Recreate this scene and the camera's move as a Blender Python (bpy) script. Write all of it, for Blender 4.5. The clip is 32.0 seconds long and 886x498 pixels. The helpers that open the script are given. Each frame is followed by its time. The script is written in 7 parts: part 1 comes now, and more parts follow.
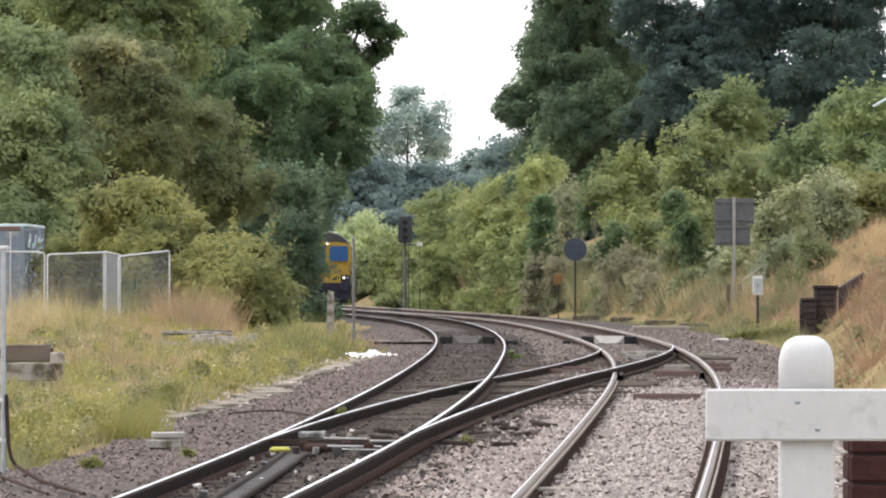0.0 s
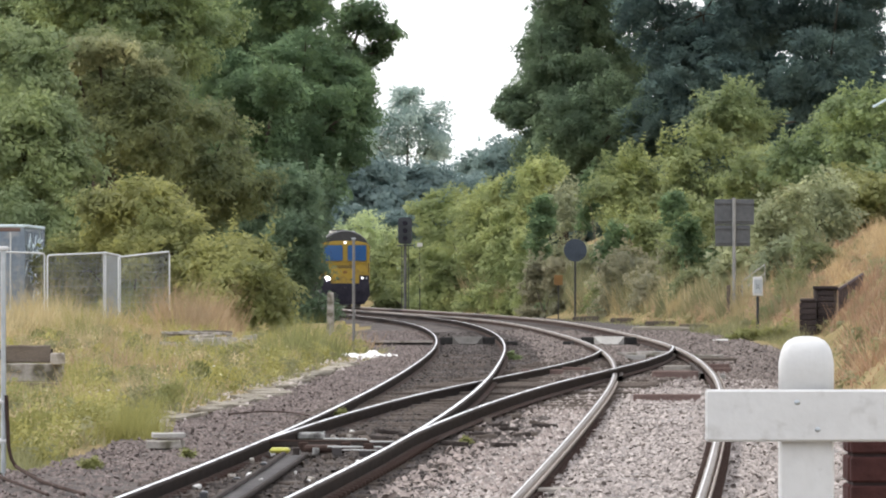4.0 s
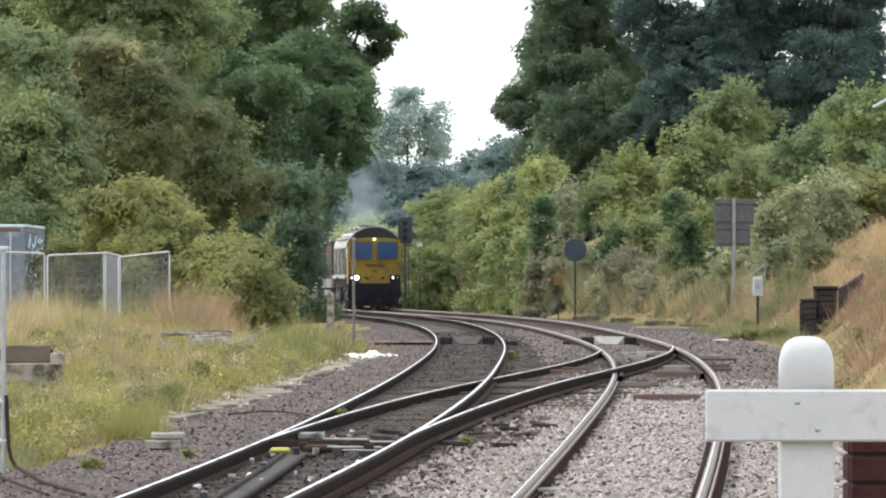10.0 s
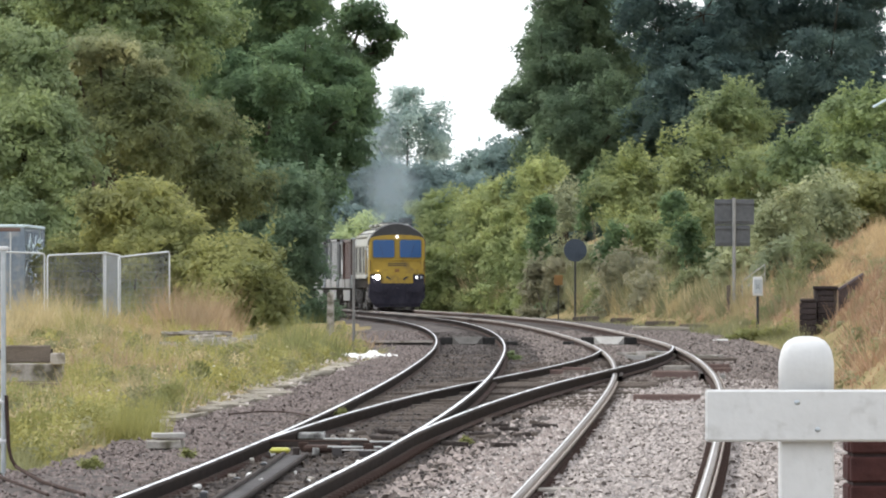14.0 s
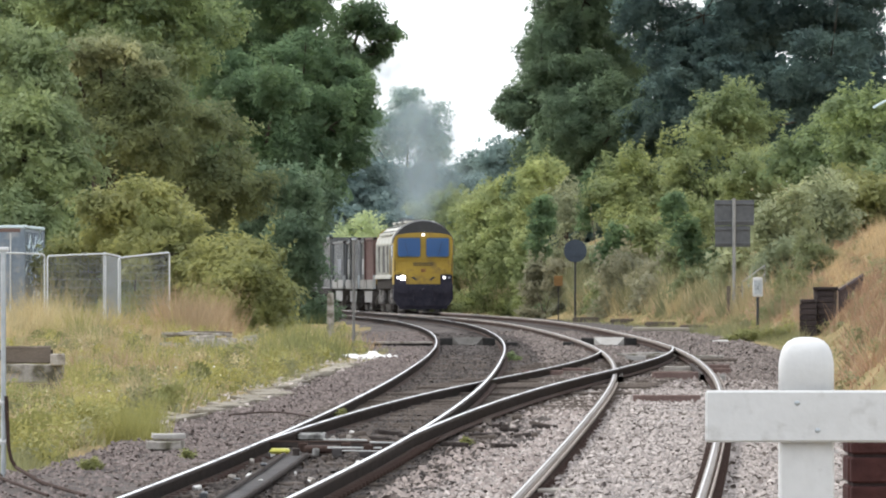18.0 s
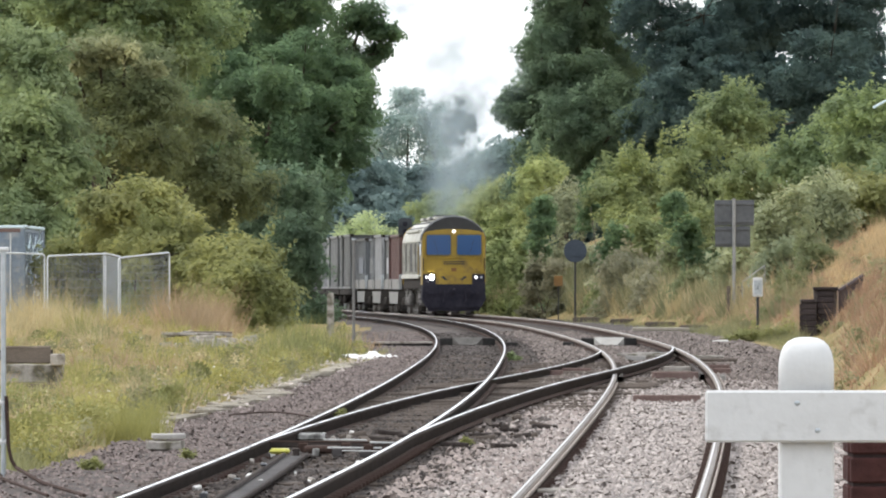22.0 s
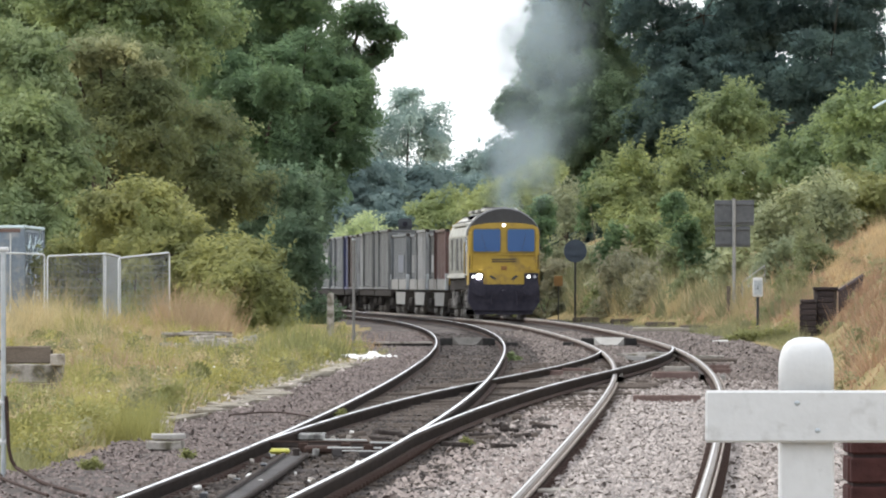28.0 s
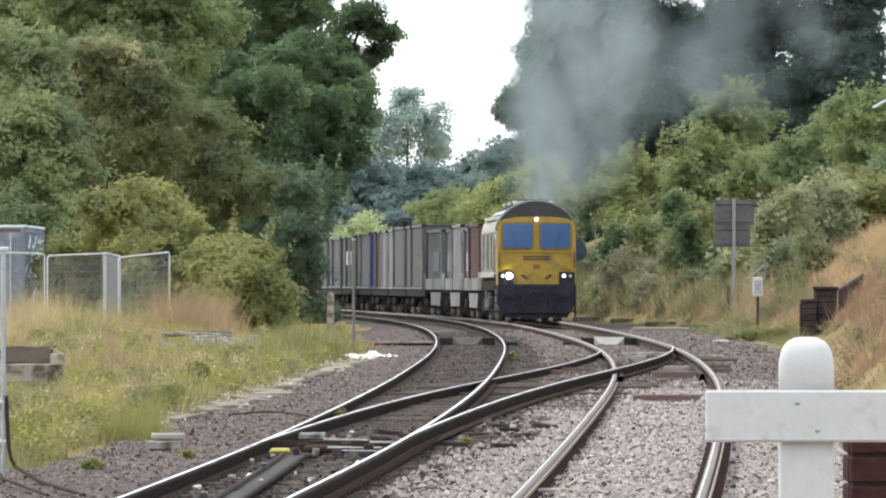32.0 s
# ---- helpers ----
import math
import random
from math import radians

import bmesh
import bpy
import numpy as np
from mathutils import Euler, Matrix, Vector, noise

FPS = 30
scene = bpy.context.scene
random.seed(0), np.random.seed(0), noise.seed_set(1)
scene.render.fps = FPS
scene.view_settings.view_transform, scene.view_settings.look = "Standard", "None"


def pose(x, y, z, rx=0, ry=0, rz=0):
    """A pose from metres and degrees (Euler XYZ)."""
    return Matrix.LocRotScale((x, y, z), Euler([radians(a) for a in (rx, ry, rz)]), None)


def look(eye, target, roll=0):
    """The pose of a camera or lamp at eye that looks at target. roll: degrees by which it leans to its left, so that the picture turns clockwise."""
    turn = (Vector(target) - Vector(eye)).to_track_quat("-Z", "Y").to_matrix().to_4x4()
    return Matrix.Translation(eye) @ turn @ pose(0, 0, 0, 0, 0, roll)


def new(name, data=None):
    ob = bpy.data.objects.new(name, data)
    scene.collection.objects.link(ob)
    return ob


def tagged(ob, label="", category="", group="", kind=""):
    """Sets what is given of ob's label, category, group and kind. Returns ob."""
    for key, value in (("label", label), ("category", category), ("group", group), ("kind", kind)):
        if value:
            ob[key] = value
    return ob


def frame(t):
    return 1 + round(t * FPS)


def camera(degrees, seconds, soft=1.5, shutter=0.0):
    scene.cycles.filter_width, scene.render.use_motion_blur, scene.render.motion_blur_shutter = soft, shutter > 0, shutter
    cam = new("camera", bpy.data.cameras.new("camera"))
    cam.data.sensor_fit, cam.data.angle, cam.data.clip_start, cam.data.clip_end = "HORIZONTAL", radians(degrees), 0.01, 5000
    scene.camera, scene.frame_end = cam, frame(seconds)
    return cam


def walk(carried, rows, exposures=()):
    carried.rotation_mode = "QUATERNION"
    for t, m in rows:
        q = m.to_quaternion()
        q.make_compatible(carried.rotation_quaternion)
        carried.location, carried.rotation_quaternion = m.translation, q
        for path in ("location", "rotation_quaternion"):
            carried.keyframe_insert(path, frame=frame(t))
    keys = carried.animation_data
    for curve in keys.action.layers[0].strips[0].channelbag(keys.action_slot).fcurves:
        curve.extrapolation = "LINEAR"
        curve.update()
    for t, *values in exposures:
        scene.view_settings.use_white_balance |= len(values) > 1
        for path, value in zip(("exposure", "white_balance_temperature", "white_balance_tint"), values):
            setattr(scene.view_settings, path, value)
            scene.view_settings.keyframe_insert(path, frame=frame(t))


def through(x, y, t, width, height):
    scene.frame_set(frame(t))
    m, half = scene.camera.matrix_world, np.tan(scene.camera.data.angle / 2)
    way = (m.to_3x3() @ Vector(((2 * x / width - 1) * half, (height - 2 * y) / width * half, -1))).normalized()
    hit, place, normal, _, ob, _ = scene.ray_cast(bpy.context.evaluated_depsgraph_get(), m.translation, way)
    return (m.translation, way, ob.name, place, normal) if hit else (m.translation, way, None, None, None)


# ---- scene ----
# A railway junction seen from far off with a long lens. y runs away from the camera, rail level of the far line is z = 0.
cam = camera(4.489, 32.0, soft=2.05)
EYE_Z = 1.2
TILT = 0.1776
walk(cam, [(t, pose(0, 0, EYE_Z, 90 + TILT + a, 0, 0)) for t, a in (
    (0, -0.0035), (1.2, -0.003), (2, -0.0005), (3, 0), (9, 0), (14, 0.0002), (16.5, 0.0038), (20, 0.004), (26, 0.0046), (30, 0.0042), (32, 0.0028))], exposures=[(0, 0.23, 6480, 13), (3, 0.22, 6420, 12), (6, 0.21, 6330, 10), (9, 0.21, 6280, 9), (14, 0.22, 6280, 9), (24, 0.27, 6290, 9), (32, 0.24, 6290, 9)])

# ---- light ----
# A bright hazy sky: thin white cloud over blue, the sun high on the far left.
world = bpy.data.worlds.new("sky")
scene.world = world
world.use_nodes = True
wn = world.node_tree
sky = wn.nodes.new("ShaderNodeTexSky")
sky.sky_type, sky.sun_disc = "NISHITA", False
sky.sun_elevation, sky.sun_rotation = radians(48), radians(-60)
sky.air_density, sky.dust_density, sky.ozone_density = 1.0, 1.0, 1.0
veil, where = wn.nodes.new("ShaderNodeTexNoise"), wn.nodes.new("ShaderNodeTexCoord")
veil.inputs["Scale"].default_value, veil.inputs["Detail"].default_value = 2.2, 6
wn.links.new(where.outputs["Generated"], veil.inputs["Vector"])
cover = wn.nodes.new("ShaderNodeMapRange")
cover.inputs["From Min"].default_value, cover.inputs["From Max"].default_value = 0.25, 0.55
cover.inputs["To Min"].default_value, cover.inputs["To Max"].default_value = 0.55, 0.97
wn.links.new(veil.outputs["Fac"], cover.inputs["Value"])
cloud = wn.nodes.new("ShaderNodeMix")
cloud.data_type = "RGBA"
cloud.inputs["B"].default_value = (10.0, 10.15, 10.5, 1)
wn.links.new(cover.outputs["Result"], cloud.inputs["Factor"])
wn.links.new(sky.outputs["Color"], cloud.inputs["A"])
wn.links.new(cloud.outputs["Result"], wn.nodes["Background"].inputs["Color"])
wn.nodes["Background"].inputs["Strength"].default_value = 0.15
sun = new("sun", bpy.data.lights.new("sun", "SUN"))
sun.data.energy, sun.data.angle, sun.data.color = 1.9, radians(8), (1.0, 0.94, 0.84)
sun.matrix_world = look((-90, 30, 104), (0, 0, 0))
scene.cycles.transparent_max_bounces = 24


# ---- the lie of the land ----
def spline(knots, values, run_on=True):
    k, v = np.array(knots, float), np.array(values, float)
    n, h = len(k), np.diff(k)
    a, r = np.eye(n), np.zeros(n)
    for i in range(1, n - 1):
        a[i, i - 1], a[i, i], a[i, i + 1] = h[i - 1], 2 * (h[i - 1] + h[i]), h[i]
        r[i] = 6 * ((v[i + 1] - v[i]) / h[i] - (v[i] - v[i - 1]) / h[i - 1])
    m = np.linalg.solve(a, r)

    def curve(y):
        y = np.asarray(y, float)
        c = np.clip(y, k[0], k[-1])
        i = np.clip(np.searchsorted(k, c) - 1, 0, n - 2)
        p, q, s = k[i + 1] - c, c - k[i], h[i]
        base = m[i] * p ** 3 / 6 / s + m[i + 1] * q ** 3 / 6 / s + (v[i] / s - m[i] * s / 6) * p + (v[i + 1] / s - m[i + 1] * s / 6) * q
        end = (v[-1] - v[-2]) / h[-1]
        start = (v[1] - v[0]) / h[0]
        return base + run_on * (np.where(y > k[-1], (y - k[-1]) * end, 0) + np.where(y < k[0], (y - k[0]) * start, 0))
    return curve


STATIONS = (40, 80, 105, 140, 185, 240, 310, 390, 480, 580, 700)
up_x = spline(STATIONS, (-3.75, -2.236, -1.28, -0.42, 0.139, 0.556, 0.378, -1.05, -4.36, -8.61, -14.2))
down_x = spline(STATIONS, (-0.394, 0.996, 1.77, 2.694, 3.565, 4.05, 3.638, 2.3, -1.053, -5.258, -10.92))
fall = spline((40, 85, 130, 180, 240, 330, 450, 700), (2.07, 1.70, 1.44, 1.375, 1.32, 1.229, 1.19, 1.19), False)
CANT = 0.07


def rail_z(y):
    return EYE_Z - fall(np.minimum(y, 700))


def foot_of_bank(y):
    return np.interp(y, (165, 285, 305, 350, 420), (2.4, 5.6, 5.2, 4.9, 4.7))


def rail_z_at(y):
    return float(rail_z(y))


def ground_z(x, y):
    """Height of the ground: formation, level verge on one side, a bank on the other."""
    x, y = np.asarray(x, float), np.asarray(y, float)
    z = rail_z(y) - 0.2
    u = x - down_x(y)
    rise = np.clip(u - foot_of_bank(y), 0, None)
    steep = 0.62 + 0.5 * np.clip((300 - y) / 16, 0, 1)
    bank = np.clip(rise * steep, 0, 2.0) + np.clip((rise - 2.0 / steep) * 0.42, 0, 4.0)
    keep = np.clip((y - 60) / 80, 0, 1)
    far = np.clip((y - 640) / 250, 0, 1)
    v = up_x(y) - x
    z = z + bank * keep * (1 - far) + np.clip(v - 5, 0, 3) * 0.06 + far * far * 1.2
    return z


def lay(x, y):
    return float(ground_z(x, y))


# ---- materials ----
def nodes_of(name):
    m = bpy.data.materials.new(name)
    m.use_nodes = True
    return m, m.node_tree.nodes, m.node_tree.links, m.node_tree.nodes["Principled BSDF"]


def surface(name, low, high, rough=0.7, metal=0.0, grain=8.0, patch=0.7, bump=0.3, spread=0.25, dirt=None, dirt_amount=0.0, stretch=(1, 1, 1), piece=0.0):
    """Two scales of noise between two tones, patches of dirt, and fine relief."""
    m, n, l, bsdf = nodes_of(name)
    co = n.new("ShaderNodeTexCoord")
    mp = n.new("ShaderNodeMapping")
    mp.inputs["Scale"].default_value = stretch
    l.new(co.outputs["Object"], mp.inputs["Vector"])
    a, b = n.new("ShaderNodeTexNoise"), n.new("ShaderNodeTexNoise")
    a.inputs["Scale"].default_value, b.inputs["Scale"].default_value = grain, patch
    a.inputs["Detail"].default_value = b.inputs["Detail"].default_value = 4
    l.new(mp.outputs["Vector"], a.inputs["Vector"]), l.new(mp.outputs["Vector"], b.inputs["Vector"])
    add = n.new("ShaderNodeMath")
    add.operation = "MULTIPLY_ADD"
    l.new(a.outputs["Fac"], add.inputs[0])
    add.inputs[1].default_value = 0.5
    half = n.new("ShaderNodeMath")
    half.operation = "MULTIPLY"
    half.inputs[1].default_value = 0.5
    l.new(b.outputs["Fac"], half.inputs[0]), l.new(half.outputs[0], add.inputs[2])
    last = add.outputs[0]
    if piece:
        info, shift = n.new("ShaderNodeObjectInfo"), n.new("ShaderNodeMath")
        geo, two = n.new("ShaderNodeNewGeometry"), n.new("ShaderNodeMath")
        two.operation = "ADD"
        l.new(info.outputs["Random"], two.inputs[0]), l.new(geo.outputs["Random Per Island"], two.inputs[1])
        shift.operation = "MULTIPLY_ADD"
        l.new(two.outputs[0], shift.inputs[0])
        shift.inputs[1].default_value = piece
        less = n.new("ShaderNodeMath")
        less.operation = "SUBTRACT"
        l.new(last, less.inputs[0])
        less.inputs[1].default_value = piece
        l.new(less.outputs[0], shift.inputs[2])
        last = shift.outputs[0]
    ramp = n.new("ShaderNodeValToRGB")
    ramp.color_ramp.elements[0].position, ramp.color_ramp.elements[1].position = 0.5 - spread, 0.5 + spread
    ramp.color_ramp.elements[0].color, ramp.color_ramp.elements[1].color = (*low, 1), (*high, 1)
    l.new(last, ramp.inputs["Fac"])
    colour = ramp.outputs["Color"]
    if dirt:
        d = n.new("ShaderNodeTexNoise")
        d.inputs["Scale"].default_value, d.inputs["Detail"].default_value = patch * 2.3, 6
        l.new(mp.outputs["Vector"], d.inputs["Vector"])
        dr = n.new("ShaderNodeValToRGB")
        dr.color_ramp.elements[0].position, dr.color_ramp.elements[1].position = 0.62 - dirt_amount * 0.4, 0.75 - dirt_amount * 0.3
        l.new(d.outputs["Fac"], dr.inputs["Fac"])
        mix = n.new("ShaderNodeMix")
        mix.data_type = "RGBA"
        l.new(dr.outputs["Color"], mix.inputs["Factor"])
        l.new(colour, mix.inputs["A"])
        mix.inputs["B"].default_value = (*dirt, 1)
        colour = mix.outputs["Result"]
    l.new(colour, bsdf.inputs["Base Color"])
    bsdf.inputs["Roughness"].default_value, bsdf.inputs["Metallic"].default_value = rough, metal
    if rough >= 0.75:
        bsdf.inputs["Specular IOR Level"].default_value = 0.08
    if bump:
        bp = n.new("ShaderNodeBump")
        bp.inputs["Strength"].default_value, bp.inputs["Distance"].default_value = bump, 0.03
        l.new(a.outputs["Fac"], bp.inputs["Height"]), l.new(bp.outputs["Normal"], bsdf.inputs["Normal"])
    return m


def leaf_material(name, low, high, odd, through=0.5):
    """Leaves: a tone of its own for each, drifting over the crown, with light coming through."""
    m, n, l, bsdf = nodes_of(name)
    geo = n.new("ShaderNodeNewGeometry")
    co, drift = n.new("ShaderNodeTexCoord"), n.new("ShaderNodeTexNoise")
    drift.inputs["Scale"].default_value, drift.inputs["Detail"].default_value = 0.7, 4
    l.new(co.outputs["Object"], drift.inputs["Vector"])
    mix = n.new("ShaderNodeMath")
    mix.operation = "MULTIPLY_ADD"
    l.new(geo.outputs["Random Per Island"], mix.inputs[0])
    mix.inputs[1].default_value = 0.22
    h = n.new("ShaderNodeMath")
    h.operation = "MULTIPLY"
    h.inputs[1].default_value = 0.75
    l.new(drift.outputs["Fac"], h.inputs[0]), l.new(h.outputs[0], mix.inputs[2])
    ramp = n.new("ShaderNodeValToRGB")
    e = ramp.color_ramp.elements
    e[0].position, e[0].color = 0.25, (*low, 1)
    e[1].position, e[1].color = 0.66, (*high, 1)
    x = e.new(0.8)
    x.color = (*odd, 1)
    l.new(mix.outputs[0], ramp.inputs["Fac"])
    # larger darker, duller patches: shaded gaps in the growth put into the colour
    old, gate_, tint = n.new("ShaderNodeTexNoise"), n.new("ShaderNodeMapRange"), n.new("ShaderNodeMix")
    old.inputs["Scale"].default_value, old.inputs["Detail"].default_value = 0.42, 3
    l.new(co.outputs["Object"], old.inputs["Vector"])
    gate_.inputs["From Min"].default_value, gate_.inputs["From Max"].default_value = 0.42, 0.62
    gate_.inputs["To Max"].default_value = 0.75
    l.new(old.outputs["Fac"], gate_.inputs["Value"])
    tint.data_type = "RGBA"
    dull = tuple((c * 0.45 + d * 0.25) for c, d in zip(low, high))
    tint.inputs["B"].default_value = (dull[0] * 0.92, dull[1] * 1.02, dull[2] * 1.08, 1)
    l.new(gate_.outputs["Result"], tint.inputs["Factor"]), l.new(ramp.outputs["Color"], tint.inputs["A"])
    l.new(tint.outputs["Result"], bsdf.inputs["Base Color"])
    bsdf.inputs["Roughness"].default_value = 0.55
    bsdf.inputs["Specular IOR Level"].default_value = 0.16
    tr, out = n.new("ShaderNodeBsdfTranslucent"), n["Material Output"]
    l.new(tint.outputs["Result"], tr.inputs["Color"])
    sh = n.new("ShaderNodeMixShader")
    sh.inputs["Fac"].default_value = through
    l.new(bsdf.outputs[0], sh.inputs[1]), l.new(tr.outputs[0], sh.inputs[2]), l.new(sh.outputs[0], out.inputs["Surface"])
    return m


def glow(name, colour, strength):
    m, n, l, bsdf = nodes_of(name)
    bsdf.inputs["Emission Color"].default_value = (*colour, 1)
    bsdf.inputs["Emission Strength"].default_value = strength
    return m


EARTH = surface("dry_grass_ground", (0.15, 0.12, 0.055), (0.34, 0.25, 0.13), 0.95, grain=14, patch=0.35, bump=0.6, dirt=(0.17, 0.14, 0.06), dirt_amount=0.5)
BALLAST = surface("ballast", (0.036, 0.032, 0.030), (0.135, 0.118, 0.11), 0.95, grain=26, patch=1.1, bump=1.0, spread=0.16, dirt=(0.13, 0.11, 0.10), dirt_amount=0.35)
STONE = surface("ballast_stone", (0.092, 0.079, 0.073), (0.57, 0.508, 0.472), 0.9, grain=18, patch=3, bump=0.4, spread=0.3, piece=0.25)
STONE_BROWN = surface("brown_ballast_stone", (0.075, 0.063, 0.057), (0.36, 0.305, 0.28), 0.9, grain=18, patch=3, bump=0.4, spread=0.3, piece=0.25)
STONE_SIDE = surface("dusty_brown_ballast_stone", (0.056, 0.046, 0.043), (0.275, 0.228, 0.212), 0.9, grain=18, patch=3, bump=0.4, spread=0.3, piece=0.25)
STONE_DARK = surface("oily_ballast_stone", (0.022, 0.019, 0.018), (0.150, 0.130, 0.120), 0.85, grain=18, patch=3, bump=0.4, spread=0.3, piece=0.25)
BALLAST_MID = surface("mid_ballast", (0.042, 0.036, 0.033), (0.145, 0.127, 0.117), 0.95, grain=26, patch=0.6, bump=1.0, spread=0.2, dirt=(0.09, 0.08, 0.074), dirt_amount=0.35)
BALLAST_PALE = surface("pale_ballast", (0.12, 0.11, 0.105), (0.40, 0.37, 0.355), 0.95, grain=26, patch=0.6, bump=1.0, spread=0.2, dirt=(0.14, 0.12, 0.11), dirt_amount=0.3)
RAIL_TOP = surface("worn_rail_head", (0.74, 0.74, 0.74), (0.93, 0.93, 0.93), 0.42, metal=1.0, grain=5, patch=0.5, bump=0.12, dirt=(0.38, 0.36, 0.34), dirt_amount=0.3)
RAIL_DULL = surface("dull_rail_head", (0.50, 0.49, 0.48), (0.72, 0.71, 0.70), 0.5, metal=1.0, grain=3, patch=0.3, bump=0.05)
RAIL_FOOT = surface("dark_rail_foot", (0.026, 0.018, 0.015), (0.080, 0.052, 0.043), 0.9, grain=30, patch=2, bump=0.3)
RAIL_GREY = surface("dull_grey_rail_top", (0.13, 0.12, 0.112), (0.30, 0.275, 0.255), 0.85, metal=0.0, grain=22, patch=1.0, bump=0.1, spread=0.3, stretch=(1, 0.2, 1))
RAIL_DUSTY = surface("dusty_tan_rail", (0.17, 0.143, 0.124), (0.38, 0.332, 0.295), 0.8, grain=22, patch=1.5, bump=0.2, spread=0.3)
RAIL_RUST = surface("rusty_rail", (0.027, 0.022, 0.020), (0.080, 0.066, 0.059), 0.85, grain=30, patch=2, bump=0.3)
TIMBER = surface("old_timber", (0.05, 0.042, 0.036), (0.20, 0.165, 0.14), 0.9, grain=20, patch=2, bump=0.5, stretch=(1, 6, 6))
TIMBER_RED = surface("reddish_timber", (0.095, 0.062, 0.054), (0.27, 0.195, 0.175), 0.9, grain=20, patch=2, bump=0.4, stretch=(1, 5, 5))
CONCRETE = surface("weathered_concrete", (0.22, 0.20, 0.18), (0.46, 0.43, 0.39), 0.9, grain=24, patch=2, bump=0.3, dirt=(0.12, 0.11, 0.08), dirt_amount=0.4)
GALV = surface("galvanised_steel", (0.30, 0.33, 0.35), (0.52, 0.55, 0.57), 0.45, metal=0.8, grain=12, patch=2, bump=0.05)
WHITE = surface("white_paint", (0.50, 0.50, 0.495), (0.60, 0.60, 0.595), 0.6, grain=30, patch=7, bump=0.08, spread=0.3, dirt=(0.45, 0.445, 0.435), dirt_amount=0.06)
BRICK = surface("red_brick", (0.030, 0.015, 0.014), (0.072, 0.031, 0.028), 0.9, grain=30, patch=6, bump=0.4)
DARK = surface("dark_painted_metal", (0.012, 0.013, 0.016), (0.035, 0.036, 0.04), 0.5, grain=10, patch=2, bump=0.1)
YELLOW = surface("yellow_paint", (0.29, 0.188, 0.016), (0.39, 0.26, 0.028), 0.5, grain=6, patch=1.5, bump=0.03, dirt=(0.23, 0.15, 0.03), dirt_amount=0.22)
SILVER = surface("pale_grey_paint", (0.37, 0.37, 0.335), (0.60, 0.60, 0.55), 0.5, grain=5, patch=1.2, bump=0.05, dirt=(0.25, 0.23, 0.2), dirt_amount=0.35)
# Black is raised a little, the haze veil put into its colour.
BLACK = surface("black_paint", (0.020, 0.019, 0.029), (0.050, 0.047, 0.060), 0.75, grain=8, patch=2, bump=0.05)
BARK = surface("bark", (0.03, 0.024, 0.018), (0.11, 0.09, 0.07), 0.95, grain=14, patch=2, bump=0.8, stretch=(3, 3, 0.6))
HEADLIGHT = glow("headlight_glass", (1.0, 0.95, 0.84), 60)
MARKER = glow("marker_light_glass", (1.0, 0.97, 0.9), 1.8)
# Base colour holds both a blue tint and the sky reflected in the glass.
GLASS, _n, _l, _b = nodes_of("sky_and_tint_blue_windscreen")
_b.inputs["Base Color"].default_value = (0.030, 0.095, 0.25, 1)
_b.inputs["Roughness"].default_value = 0.06
_b.inputs["Specular IOR Level"].default_value = 0.7


# ---- mesh helpers ----
def mesh_object(name, bm, material, parent=None, label=""):
    me = bpy.data.meshes.new(name)
    bm.to_mesh(me)
    bm.free()
    return dress(new(name, me), material, parent, label)


def dress(ob, material, parent, label):
    for m in (material if isinstance(material, (list, tuple)) else (material,)):
        ob.data.materials.append(m)
    if parent:
        ob.parent = parent
    return tagged(ob, label)


def part(name, bm, material, parent, label=""):
    return mesh_object(name, bm, material, parent, label)


def block(bm, x0, x1, y0, y1, z0, z1, bevel=0.0, turn=None):
    """A box between two corners, with chamfered edges."""
    made = bmesh.ops.create_cube(bm, size=1, matrix=Matrix.Translation(((x0 + x1) / 2, (y0 + y1) / 2, (z0 + z1) / 2)) @ Matrix.Diagonal((x1 - x0, y1 - y0, z1 - z0, 1)))
    vs = made["verts"]
    if bevel:
        es = list({e for v in vs for e in v.link_edges})
        r = bmesh.ops.bevel(bm, geom=es, offset=bevel, segments=1, affect="EDGES", profile=0.5)
        vs = list({v for f in r["faces"] for v in f.verts} | {v for v in vs if v.is_valid})
    if turn is not None:
        bmesh.ops.transform(bm, matrix=turn, verts=vs)
    return bm


def tube(bm, a, b, r0, r1=None, seg=8):
    a, b = Vector(a), Vector(b)
    d = b - a
    m = Matrix.Translation((a + b) / 2) @ d.to_track_quat("Z", "Y").to_matrix().to_4x4()
    bmesh.ops.create_cone(bm, cap_ends=True, segments=seg, radius1=r0, radius2=r0 if r1 is None else r1, depth=d.length, matrix=m)
    return bm


def box_part(name, dims, material, parent, bevel=0.0, label="", turn=None):
    return part(name, block(bmesh.new(), *dims, bevel=bevel, turn=turn), material, parent, label)


def tube_part(name, a, b, r0, material, parent, r1=None, seg=8, label=""):
    return part(name, tube(bmesh.new(), a, b, r0, r1, seg), material, parent, label)


def thing(name, m, label, category, group="", kind=""):
    ob = new(name)
    ob.empty_display_size = 0.2
    ob.matrix_basis = m
    return tagged(ob, label, category, group, kind)


